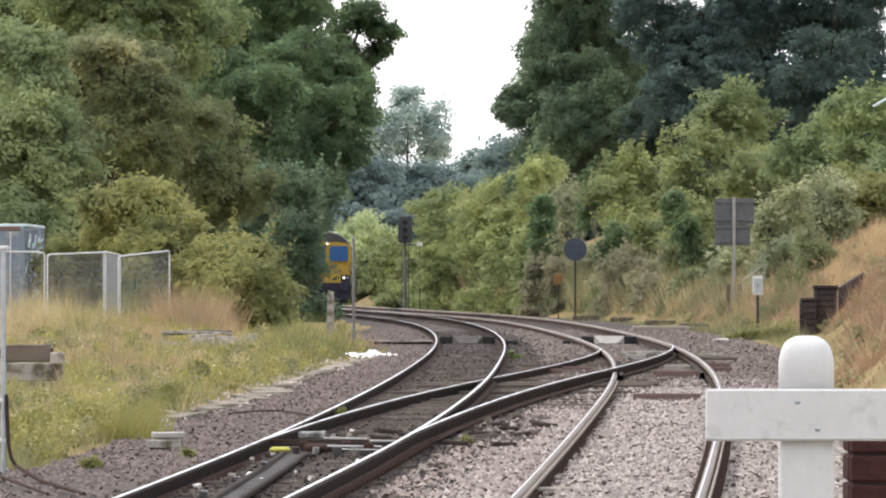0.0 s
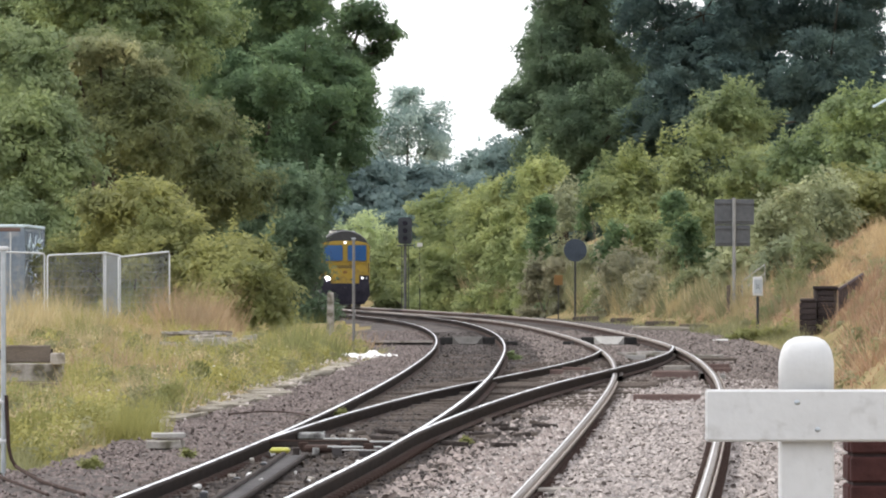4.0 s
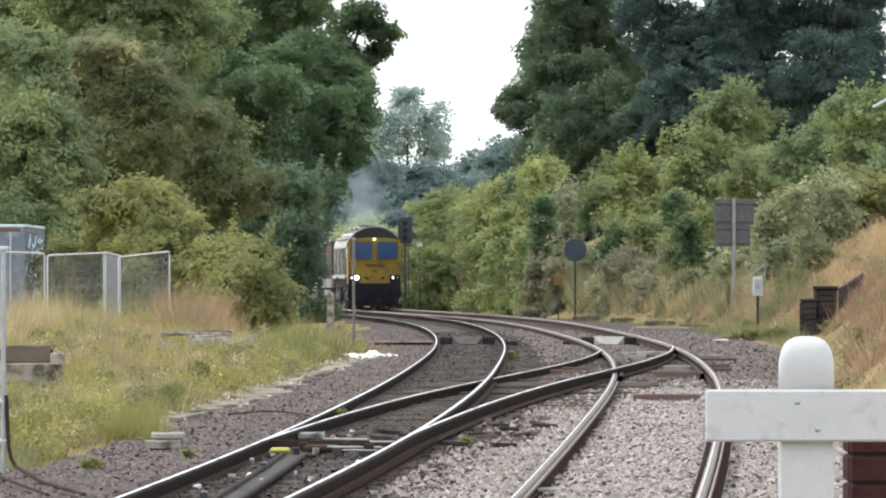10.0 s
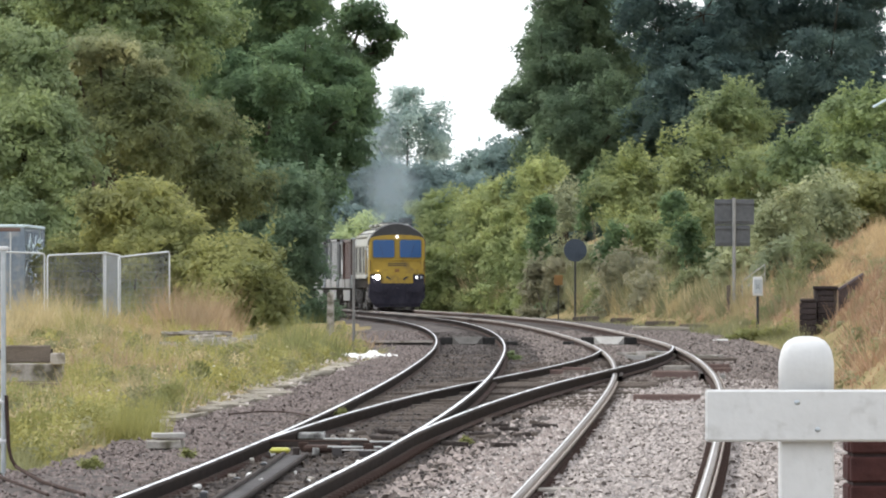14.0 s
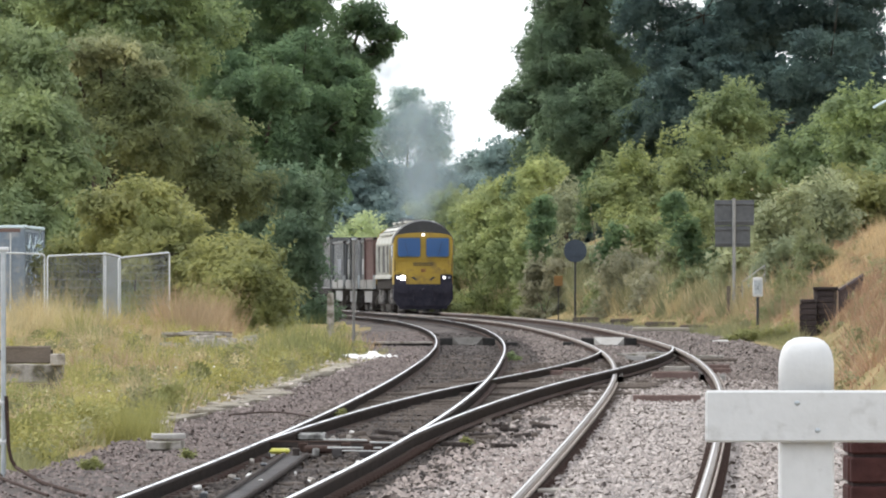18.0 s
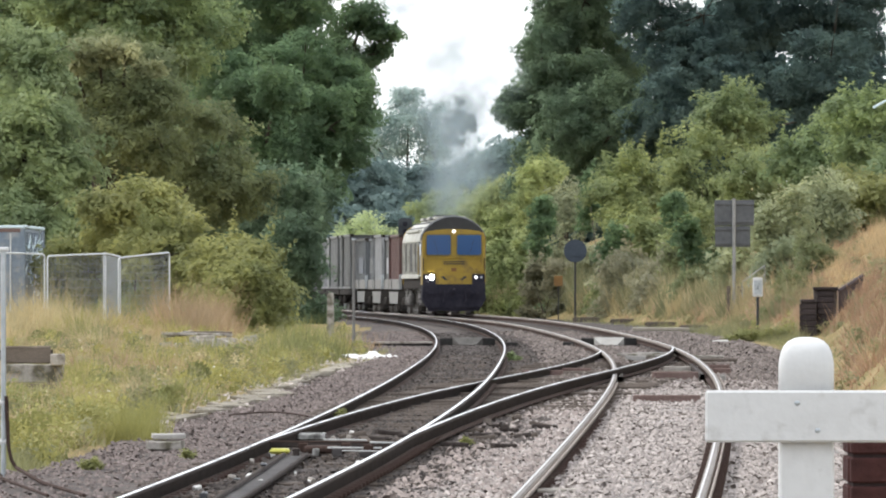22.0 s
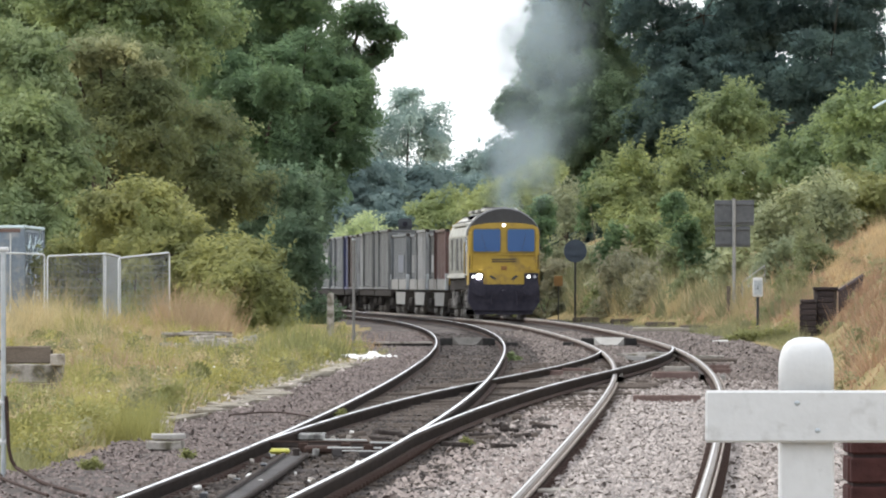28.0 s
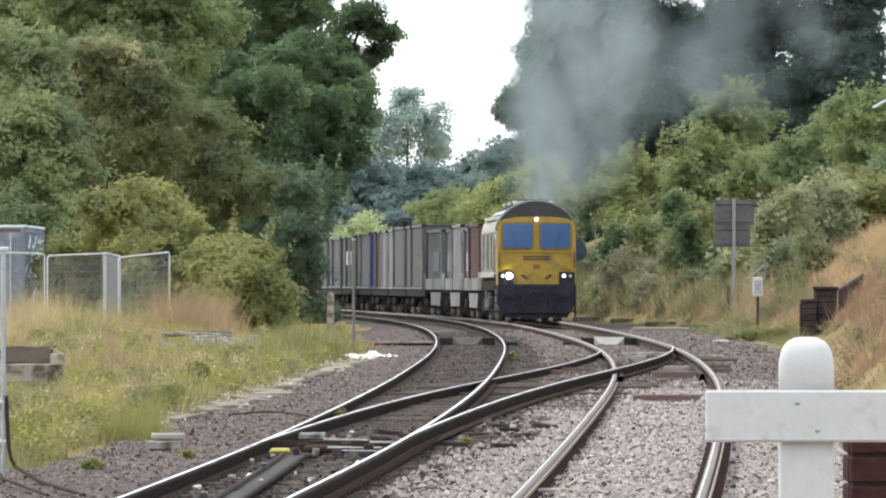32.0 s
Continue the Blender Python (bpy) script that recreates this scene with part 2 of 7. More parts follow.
def raw_mesh(name, verts, faces, material, parent=None, label=""):
    """A mesh from arrays: verts (n, 3), faces (m, 3 or 4)."""
    me = bpy.data.meshes.new(name)
    n, (m, k) = len(verts), faces.shape
    me.vertices.add(n), me.loops.add(m * k), me.polygons.add(m)
    me.vertices.foreach_set("co", np.asarray(verts, np.float32).ravel())
    me.loops.foreach_set("vertex_index", faces.astype(np.int32).ravel())
    me.polygons.foreach_set("loop_start", np.arange(0, m * k, k, dtype=np.int32))
    me.update(calc_edges=True)
    me.validate()
    return dress(new(name, me), material, parent, label)


# ---- ground and track bed ----
def sheet(xs, ys, height):
    gx, gy = np.meshgrid(xs, ys)
    v = np.stack([gx, gy, height(gx, gy)], -1).reshape(-1, 3)
    i = np.arange(len(xs) * len(ys)).reshape(len(ys), len(xs))
    f = np.stack([i[:-1, :-1], i[:-1, 1:], i[1:, 1:], i[1:, :-1]], -1).reshape(-1, 4)
    return v, f


GY = np.concatenate([[-300, -150], np.arange(-100, 20, 6), np.arange(20, 720, 3.5), np.arange(720, 1000, 20), [1200, 1700, 2600, 4500]])
GX = np.concatenate([[-2500, -800, -300, -120, -60, -40], np.arange(-30, 42, 0.6), [46, 60, 90, 150, 400, 900, 2500]])
rough_rng = np.random.default_rng(3)
gv, gf = sheet(GX, GY, lambda x, y: ground_z(x, y) + rough_rng.normal(0, 0.02, x.shape))


def strip(name, left, right, y0, y1, step, material, lift, label, seed):
    """A bed of stone along the line between two edges, with sloping shoulders."""
    ys = np.arange(y0, y1, step)
    rng = np.random.default_rng(seed)
    a, b = np.asarray(left(ys))[:, None], np.asarray(right(ys))[:, None]
    w = np.linspace(0, 1, 13)[None, :]
    inner = a + (b - a) * w
    x = np.concatenate([a - 0.6, a - 0.2, inner, b + 0.2, b + 0.6], 1)
    x = x + rng.normal(0, 0.04, x.shape)
    y = np.repeat(ys[:, None], x.shape[1], 1)
    drop = np.zeros(x.shape[1])
    drop[[0, -1]], drop[[1, -2]] = 0.34, 0.06
    z = rail_z(y) + lift - drop[None, :] + rng.normal(0, 0.016, x.shape)
    i = np.arange(x.size).reshape(x.shape)
    f = np.stack([i[:-1, :-1], i[:-1, 1:], i[1:, 1:], i[1:, :-1]], -1).reshape(-1, 4)
    return tagged(raw_mesh(name, np.stack([x, y, z], -1).reshape(-1, 3), f, material), label, "track bed", kind="structure")


def left_edge(y):
    y = np.asarray(y, float)
    return up_x(y) - 2.25 + 0.5 * np.clip((y - 190) / 60, 0, 1) - 0.3 * np.clip((152 - y) / 20, 0, 1) - 2.9 * np.clip((106 - y) / 7, 0, 1) - 1.2 * np.clip((y - 254) / 10, 0, 1) * np.clip((360 - y) / 30, 0, 1)


def right_edge(y):
    return down_x(y) + np.interp(y, (140, 165, 260, 350, 450), (2.1, 2.25, 3.6, 4.5, 4.3))


# the earth is dug out under the track bed
under = (gv[:, 0] > left_edge(gv[:, 1])) & (gv[:, 0] < right_edge(gv[:, 1])) & (gv[:, 1] > -85) & (gv[:, 1] < 750)
gv[under, 2] -= 0.2
tagged(raw_mesh("ground", gv, gf, EARTH), "dry grass and earth verge and railway bank", "ground", kind="structure")

strip("track_bed_up", left_edge, lambda y: up_x(y) + 1.75, -80, 760, 1.0, BALLAST, -0.2, "brown-grey stone ballast, oily and dark between the rails", 5)
strip("track_bed_down", lambda y: up_x(y) + 1.7, right_edge, -80, 178, 1.0, BALLAST_PALE, -0.193, "pale clean stone ballast under the line", 6)
strip("track_bed_far", lambda y: up_x(y) + 1.7, right_edge, 176, 760, 1.0, BALLAST_MID, -0.196, "brown-grey stone ballast under the line", 7)


def stones(name, count, y0, y1, left, right, material, seed, label, big=1.0):
    """Loose ballast stones, each a small rough lump, thinning out with distance."""
    rng = np.random.default_rng(seed)
    y = y0 * (y1 / y0) ** rng.random(count)
    a, b = left(y), right(y)
    x = a + (b - a) * rng.random(count)
    for line in (up_x, down_x):
        for side in (-0.752, 0.752):
            hit = np.abs(x - line(y) - side) < 0.1
            x = np.where(hit, x + 0.22 * np.sign(x - line(y) - side + 1e-6), x)
    z = rail_z(y) - 0.192 + rng.normal(0, 0.014, count)
    shape = np.array([(1, 0, 0), (-1, 0, 0), (0, 1, 0), (0, -1, 0), (0, 0, 0.9)], float)
    size = big * (0.02 + 0.036 * rng.random((count, 1, 1)) ** 1.5) * (0.55 + 0.8 * rng.random((count, 5, 1)))
    q = rng.normal(size=(count, 3)) * np.array([1, 1, 0.35])
    q /= np.linalg.norm(q, axis=1)[:, None]
    p = np.cross(q, rng.normal(size=(count, 3)) * 0.35 + np.array([0, 0, 1]))
    p /= np.linalg.norm(p, axis=1)[:, None]
    o = np.cross(p, q)
    basis = np.stack([p, q, o], 1)
    v = np.einsum("kc,ncd->nkd", shape, basis) * size + np.stack([x, y, z], 1)[:, None, :]
    tri = np.array([(0, 2, 4), (2, 1, 4), (1, 3, 4), (3, 0, 4)])
    f = (tri[None] + 5 * np.arange(count)[:, None, None]).reshape(-1, 3)
    return tagged(raw_mesh(name, v.reshape(-1, 3), f, material), label, "ballast", kind="stuff")


stones("ballast_stones", 41000, 70, 340, left_edge, lambda y: up_x(y) - 0.85, STONE_SIDE, 31, "brown-grey ballast stones beside the rails", 0.62)
stones("ballast_stones", 29000, 70, 330, lambda y: up_x(y) - 0.7, lambda y: up_x(y) + 1.6, STONE_DARK, 32, "dark oily ballast stones between the rails", 0.7)
stones("ballast_stones", 70000, 70, 182, lambda y: up_x(y) + 1.45, right_edge, STONE, 33, "pale grey ballast stones around the rails", 0.72)
stones("ballast_stones", 33000, 168, 340, lambda y: up_x(y) + 1.45, right_edge, STONE_BROWN, 34, "brown-grey ballast stones around the rails")
stones("ballast_stones", 5000, 95, 150, lambda y: up_x(y) + 1.0, lambda y: up_x(y) + 2.3, STONE_BROWN, 35, "dirty ballast stones beside the rails")

stones("pale_rubble", 700, 122, 240, lambda y: left_edge(y) - 0.75, lambda y: left_edge(y) + 0.1, STONE, 37, "pale rubble along the grass edge", 1.0)

# ---- rails ----
def rail(parent, centre, y0, y1, side, step=2.0, extra=0.0, polish=None, side_mat=None):
    """One flat-bottomed rail: dark foot, rusty web and head, and the bright band worn by wheels."""
    ys = np.arange(y0, y1 + step / 2, step)
    foot = [(-0.07, -0.16), (-0.07, -0.147), (-0.014, -0.125), (0.014, -0.125), (0.07, -0.147), (0.07, -0.16)]
    web = [(-0.012, -0.126), (-0.012, -0.045), (-0.036, -0.032), (-0.036, -0.005), (-0.03, 0.0), (0.03, 0.0), (0.036, -0.005), (0.036, -0.032), (0.012, -0.045), (0.012, -0.126)]
    # On dusty rails the band sits left, standing in for a highlight there.
    m = -0.012 if side_mat is RAIL_DUSTY else -side * 0.006
    h_ = 0.008 if side_mat is RAIL_DUSTY else 0.019
    band = [(m - h_, -0.001), (m - h_ + 0.001, 0.0022), (m + h_ - 0.001, 0.0022), (m + h_, -0.001)]
    cx = np.asarray(centre(ys)) + side * 0.752
    cz = rail_z(ys) + side * CANT / 2 + extra
    shapes = [("rail_foot", foot, RAIL_FOOT), ("rail_web", web, side_mat or RAIL_RUST), ("running_band", band, polish or RAIL_TOP)]
    # Dusty tan side and dark web also hold sunlit and shaded tones.
    if side_mat is RAIL_DUSTY:
        shapes[1:2] = [("rail_web", [(-0.022, -0.15), (-0.022, -0.064), (0.022, -0.064), (0.022, -0.15)], RAIL_FOOT),
                       ("head_side", [(-0.037, -0.065), (-0.037, -0.006), (0.037, -0.006), (0.037, -0.065)], RAIL_DUSTY),
                       ("rail_head", [(-0.036, -0.007), (-0.03, 0.0), (0.03, 0.0), (0.036, -0.007)], RAIL_GREY)]
    # The bright band is set narrower in the distance.
    worn = np.interp(ys, (150, 205), (1.0, 0.7)) if side_mat is not RAIL_DUSTY else np.ones(len(ys))
    for name, p, mat in shapes:
        p = np.array(p)
        spread = worn if name == "running_band" else np.ones(len(ys))
        v = np.stack([cx[:, None] + spread[:, None] * p[None, :, 0], np.repeat(ys[:, None], len(p), 1), cz[:, None] + p[None, :, 1]], -1).reshape(-1, 3)
        i = np.arange(len(ys) * len(p)).reshape(len(ys), len(p))
        j = np.roll(i, -1, 1)
        f = np.stack([i[:-1], j[:-1], j[1:], i[1:]], -1).reshape(-1, 4)
        raw_mesh(name, v, f, mat, parent)


up_line = thing("railway_track", pose(0, 0, 0), "curving railway track with worn bright rails in stone ballast", "track", "running lines")
down_line = thing("railway_track", pose(0, 0, 0), "curving railway track with worn bright rails in stone ballast", "track", "running lines")
for t_, c_ in ((up_line, up_x), (down_line, down_x)):
    for s_ in (-1, 1):
        rail(t_, c_, -80, 760, s_, polish=RAIL_TOP if t_ is up_line else RAIL_DULL, side_mat=RAIL_RUST if t_ is up_line else RAIL_DUSTY)


# The crossover leaves the up line and joins the down line.
TOE_NEAR, TOE_FAR = 112.0, 236.0


def cross_x(y):
    w = np.clip((np.asarray(y) - TOE_NEAR) / (TOE_FAR - TOE_NEAR), 0, 1)
    w = w * w * (3 - 2 * w) * 0.55 + w * 0.45
    return up_x(y) * (1 - w) + down_x(y) * w


crossover = thing("crossover_track", pose(0, 0, 0), "crossover track joining two railway lines over stone ballast", "track")
for s_ in (-1, 1):
    rail(crossover, cross_x, TOE_NEAR, TOE_FAR, s_, 1.5)

def sheet_tube(ys, xs, zs, half, tall):
    """A square bar along a line: its corner points and faces."""
    p = np.array([(-half, -tall), (half, -tall), (half, 0), (-half, 0)])
    v = np.stack([xs[:, None] + p[None, :, 0], np.repeat(ys[:, None], 4, 1), zs[:, None] + p[None, :, 1]], -1).reshape(-1, 3)
    i = np.arange(len(ys) * 4).reshape(len(ys), 4)
    j = np.roll(i, -1, 1)
    return v, np.stack([i[:-1], j[:-1], j[1:], i[1:]], -1).reshape(-1, 4)


def shell_post(half, tall):
    """A square post, slightly tapered, with a weathered pyramid top."""
    bm = bmesh.new()
    rings = [[bm.verts.new((x * k, y * k, z)) for x, y in ((-half, -half), (half, -half), (half, half), (-half, half))] for k, z in ((1.1, 0), (1.0, tall * 0.5), (0.92, tall - 0.04), (0.5, tall))]
    for a, b in zip(rings, rings[1:]):
        for i in range(4):
            bm.faces.new((a[i], a[(i + 1) % 4], b[(i + 1) % 4], b[i]))
    bm.faces.new(rings[-1]), bm.faces.new(rings[0][::-1])
    bmesh.ops.recalc_face_normals(bm, faces=bm.faces)
    return bm


# ---- train ----
LOCO_LENGTH = 21.4
CONTAINER_PAINTS = {}


def paint(name, tone, rough=0.5):
    """Container and wagon paint, faded and streaked with rust."""
    if name not in CONTAINER_PAINTS:
        low, high = [c * 0.78 for c in tone], [min(0.9, c * 1.18) for c in tone]
        CONTAINER_PAINTS[name] = surface(name, low, high, rough, grain=7, patch=1.1, bump=0.06, dirt=[c * 0.45 + 0.02 for c in tone], dirt_amount=0.3, stretch=(1, 1, 0.4))
    return CONTAINER_PAINTS[name]


# Underframe and roof blacks are raised too, to carry the haze veil.
RUSTY_FRAME = surface("grimy_underframe", (0.018, 0.016, 0.015), (0.068, 0.060, 0.055), 0.9, grain=9, patch=2, bump=0.2)
# Pale patches stand for dust and for lit parts of the bogie.
BOGIE_GREY = surface("dusty_lit_grey_bogie", (0.035, 0.032, 0.030), (0.24, 0.23, 0.22), 0.85, grain=7, patch=3, bump=0.2, spread=0.14)
ROOF_BLACK = surface("sooty_black_roof", (0.018, 0.018, 0.020), (0.044, 0.043, 0.043), 0.6, grain=5, patch=1, bump=0.1)
STEEL = surface("worn_tyre_steel", (0.12, 0.11, 0.10), (0.30, 0.29, 0.28), 0.4, metal=0.9, grain=8, patch=2, bump=0.05)


def front_y(t):
    return 599.2 - 6.4245 * t - 0.0289 * t * t - 0.095 * max(0.0, t - 25) ** 2


def track_pose(y, length):
    """Pose of a vehicle whose front stands at y on the down line."""
    a, b = y + length * 0.15, y + length * 0.85
    xa, xb = float(down_x(a)), float(down_x(b))
    slope = (xb - xa) / (b - a)
    return pose(xa - slope * (a - y), y, float(rail_z(y)), 0, 0, -math.degrees(math.atan(slope)))


TIMES = [i * 0.5 for i in range(65)]
movers, wheelsets = [], []


def outline(half, sill, shoulder, top, seg=10, power=1.0, peak=0.85):
    """Half section of a rail vehicle: straight sides, then a curved roof."""
    pts = [(-half, sill), (-half, shoulder)]
    for k in range(1, seg):
        a = math.pi * k / seg
        pts.append((-half * math.copysign(abs(math.cos(a)) ** power, math.cos(a)), shoulder + (top - shoulder) * math.sin(a) ** peak))
    return pts + [(half, shoulder), (half, sill)]


def shell(sections, closed=True):
    """A skin through sections (y, points), the same number of points in each."""
    bm = bmesh.new()
    rows = [[bm.verts.new((x, y, z)) for x, z in pts] for y, pts in sections]
    for a, b in zip(rows, rows[1:]):
        for i in range(len(a) - 1 + closed):
            j = (i + 1) % len(a)
            bm.faces.new((a[i], b[i], b[j], a[j]))
    bm.faces.new(rows[0]), bm.faces.new(rows[-1][::-1])
    bmesh.ops.recalc_face_normals(bm, faces=bm.faces)
    return bm


def plate(points, depth, lean=0.0):
    """A plate in the cross plane: points (x, z), thickness along y; lean slopes it back with height."""
    bm = bmesh.new()
    a = [bm.verts.new((x, lean * z, z)) for x, z in points]
    b = [bm.verts.new((x, lean * z + depth, z)) for x, z in points]
    bm.faces.new(a), bm.faces.new(b[::-1])
    for i in range(len(a)):
        j = (i + 1) % len(a)
        bm.faces.new((a[i], b[i], b[j], a[j]))
    bmesh.ops.recalc_face_normals(bm, faces=bm.faces)
    return bm


def shifted(bm, x=0, y=0, z=0):
    bmesh.ops.translate(bm, vec=(x, y, z), verts=bm.verts)
    return bm


def rounded(x0, x1, z0, z1, r, seg=3):
    pts = []
    for cx, cz, a0 in ((x1 - r, z1 - r, 0), (x0 + r, z1 - r, 90), (x0 + r, z0 + r, 180), (x1 - r, z0 + r, 270)):
        for k in range(seg + 1):
            a = radians(a0 + 90 * k / seg)
            pts.append((cx + r * math.cos(a), cz + r * math.sin(a)))
    return pts


def wheelset(parent, y, radius, gauge=0.72):
    """An axle with two flanged wheels, turning about its own middle."""
    bm = bmesh.new()
    tube(bm, (-0.9, 0, 0), (0.9, 0, 0), 0.08, seg=8)
    for s in (-1, 1):
        tube(bm, (s * gauge, 0, 0), (s * (gauge + 0.12), 0, 0), radius, seg=20)
        tube(bm, (s * (gauge - 0.03), 0, 0), (s * gauge, 0, 0), radius + 0.03, seg=20)
        tube(bm, (s * (gauge + 0.12), 0, 0), (s * (gauge + 0.16), 0, 0), radius * 0.4, seg=8)
        for k in range(4):
            a = k * math.pi / 2
            tube(bm, (s * (gauge + 0.13), math.cos(a) * radius * 0.6, math.sin(a) * radius * 0.6), (s * (gauge + 0.14), math.cos(a) * radius * 0.6, math.sin(a) * radius * 0.6), radius * 0.1, seg=6)
    ob = part("wheelset", bm, STEEL, parent)
    ob.location = (0, y, radius)
    return ob


def loco_bogie(parent, y0):
    """Three-axle bogie: side frames with axle boxes, springs and dampers."""
    for s in (-1, 1):
        bm = bmesh.new()
        x = s * 1.08
        block(bm, x - 0.09, x + 0.09, y0 - 2.6, y0 + 2.6, 0.55, 0.82, 0.03)
        for k in (-1.95, 0, 1.95):
            block(bm, x - 0.12, x + 0.12, y0 + k - 0.2, y0 + k + 0.2, 0.34, 0.7, 0.03)
            tube(bm, (x, y0 + k - 0.42, 0.5), (x, y0 + k - 0.42, 0.95), 0.09, seg=8)
            tube(bm, (x, y0 + k + 0.42, 0.5), (x, y0 + k + 0.42, 0.95), 0.09, seg=8)
        tube(bm, (x + s * 0.1, y0 - 1.0, 0.45), (x + s * 0.1, y0 - 0.5, 1.05), 0.05, seg=8)
        block(bm, x - 0.05, x + 0.14, y0 - 1.5, y0 - 0.9, 0.5, 0.78, 0.02)
        part("bogie_frame", bm, BOGIE_GREY, parent, "dusty grey bogie frame with lit patches in its colour")


def build_loco():
    loco = thing("locomotive", track_pose(front_y(0), LOCO_LENGTH), "yellow-fronted diesel locomotive with pale grimy sides, hauling containers", "locomotive")
    end = LOCO_LENGTH - 0.6
    # Body between the cabs, and the roof over it
    side = outline(1.27, 1.54, 2.97, 3.84, 10, 1.0, 1.15)
    body = part("body", shell([(1.38, side), (end - 0.3, side)]), SILVER, loco)
    for k in range(26):
        y = 3.0 + k * 0.66
        for s in (-1, 1):
            box_part("side_rib", (s * 1.285 - 0.02, s * 1.285 + 0.02, y, y + 0.07, 1.62, 2.9), SILVER, body)
    for s in (-1, 1):
        box_part("cantrail_grille", (s * 1.14 - 0.1, s * 1.14 + 0.1, 4.2, 17.5, 3.28, 3.4), SILVER, body, 0.02, "pale louvred cantrail grille")
        box_part("sill", (s * 1.3 - 0.03, s * 1.3 + 0.03, 2.4, end - 0.4, 1.44, 1.56), SILVER, body, 0.01)
        for y0, y1 in ((5.4, 6.2), (9.2, 11.4), (15.4, 16.4)):
            box_part("side_grille", (s * 1.29 - 0.02, s * 1.29 + 0.02, y0, y1, 1.72, 2.85), ROOF_BLACK, body, 0.01, "dark louvred side grille")
        for x, z in ((1.0, 3.43), (0.74, 3.64)):
            box_part("roof_seam", (s * x - 0.035, s * x + 0.035, 1.5, end - 0.8, z - 0.04, z + 0.05), ROOF_BLACK, body, 0.01, "dark roof seam")
    for k in range(5):
        box_part("roof_hatch", (-0.62, 0.62, 3.4 + k * 3.1, 5.9 + k * 3.1, 3.78, 3.9), ROOF_BLACK if k % 2 else SILVER, body, 0.03)
    box_part("exhaust", (-0.35, 0.35, 11.0, 12.0, 3.8, 4.0), ROOF_BLACK, body, 0.03, "sooty black exhaust outlet")
    # Cab: yellow nose leaning back a little, with black canopy
    cab = part("cab", shell([(0.42, outline(1.24, 1.2, 3.04, 3.38, peak=0.5)), (0.7, outline(1.26, 1.2, 3.02, 3.40, peak=0.5)), (1.38, outline(1.265, 1.2, 2.96, 3.42, peak=0.6))]), YELLOW, loco, "dirty yellow driving cab")
    part("canopy", shell([(y, outline(w, 2.93, 3.03, top, 14, 1.0, 1.3)) for y, w, top in ((0.45, 1.262, 3.87), (0.8, 1.292, 3.93), (1.45, 1.292, 3.93))]), ROOF_BLACK, loco, "black cab roof")
    for s in (-1, 1):
        x0, x1 = sorted((s * 0.13, s * 1.07))
        fr = part("windscreen_frame", shifted(plate(rounded(x0 - 0.045, x1 + 0.045, 2.33, 3.19, 0.1), 0.06), y=0.375), paint("dull_surround", (0.20, 0.145, 0.03)), cab, "dull brown-yellow windscreen surround")
        part("windscreen", shifted(plate(rounded(x0, x1, 2.375, 3.15, 0.08), 0.04), y=0.355), GLASS, fr, "windscreen glass coloured blue for tint and reflected sky")
        tube_part("wiper", (s * 0.6, 0.34, 2.36), (s * 0.78, 0.34, 2.95), 0.006, BLACK, cab, seg=5)
        box_part("corner_post", (s * 1.17 - 0.07, s * 1.17 + 0.07, 0.37, 0.5, 1.3, 3.05), YELLOW, cab, 0.03)
        cl = box_part("lamp_panel", (s * 0.97 - 0.25, s * 0.97 + 0.25, 0.33, 0.45, 1.19, 1.62), BLACK, cab, 0.02, "black lamp cluster")
        for dx, r, mat, nm in ((-0.1 * s, 0.095 if s < 0 else 0.06, HEADLIGHT if s < 0 else MARKER, "headlight"), (0.11 * s, 0.05, MARKER if s < 0 else GREY_LAMP, "marker_light")):
            tube_part(nm, (s * 0.97 + dx, 0.29, 1.49), (s * 0.97 + dx, 0.34, 1.49), r, mat, cl, seg=14)
        tube_part("handrail", (s * 1.2, 0.33, 1.75), (s * 1.2, 0.33, 2.25), 0.018, BLACK, cab, seg=6)
        tube_part("door_handrail", (s * 1.31, 2.75, 1.6), (s * 1.31, 2.75, 2.7), 0.02, YELLOW, cab, seg=6)
        box_part("cab_door", (s * 1.275 - 0.015, s * 1.275 + 0.015, 1.9, 2.55, 1.58, 2.9), ROOF_BLACK, cab, 0.01)
        box_part("side_window", (s * 1.278 - 0.012, s * 1.278 + 0.012, 0.95, 1.75, 2.35, 2.85), GLASS, cab, 0.01)
        for k in range(4):
            box_part("step", (s * 1.2 - 0.12, s * 1.2 + 0.12, 2.05, 2.4, 0.35 + k * 0.26, 0.38 + k * 0.26), RUSTY_FRAME, loco)
        # Buffers
        bf = tube_part("buffer", (s * 0.87, -0.05, 1.05), (s * 0.87, 0.4, 1.05), 0.11, BLACK, loco, seg=12)
        tube_part("buffer_head", (s * 0.87, -0.12, 1.05), (s * 0.87, -0.05, 1.05), 0.24, BLACK, bf, seg=16)
        tube_part("brake_pipe", (s * 0.4, 0.2, 1.0), (s * 0.45, 0.12, 0.5), 0.03, BLACK, loco, seg=6)
    tube_part("top_light", (0, 0.33, 3.29), (0, 0.43, 3.29), 0.065, MARKER, cab, seg=14)
    # Dark bars of lettering on the nose, a badge, and warning panels
    for z in (2.0, 2.08):
        box_part("nameplate_bar", (-0.42, 0.42, 0.395, 0.42, z, z + 0.035), ROOF_BLACK, cab)
    box_part("badge", (-0.1, 0.1, 0.4, 0.42, 1.72, 1.86), paint("badge_red", (0.20, 0.09, 0.02)), cab, 0.01)
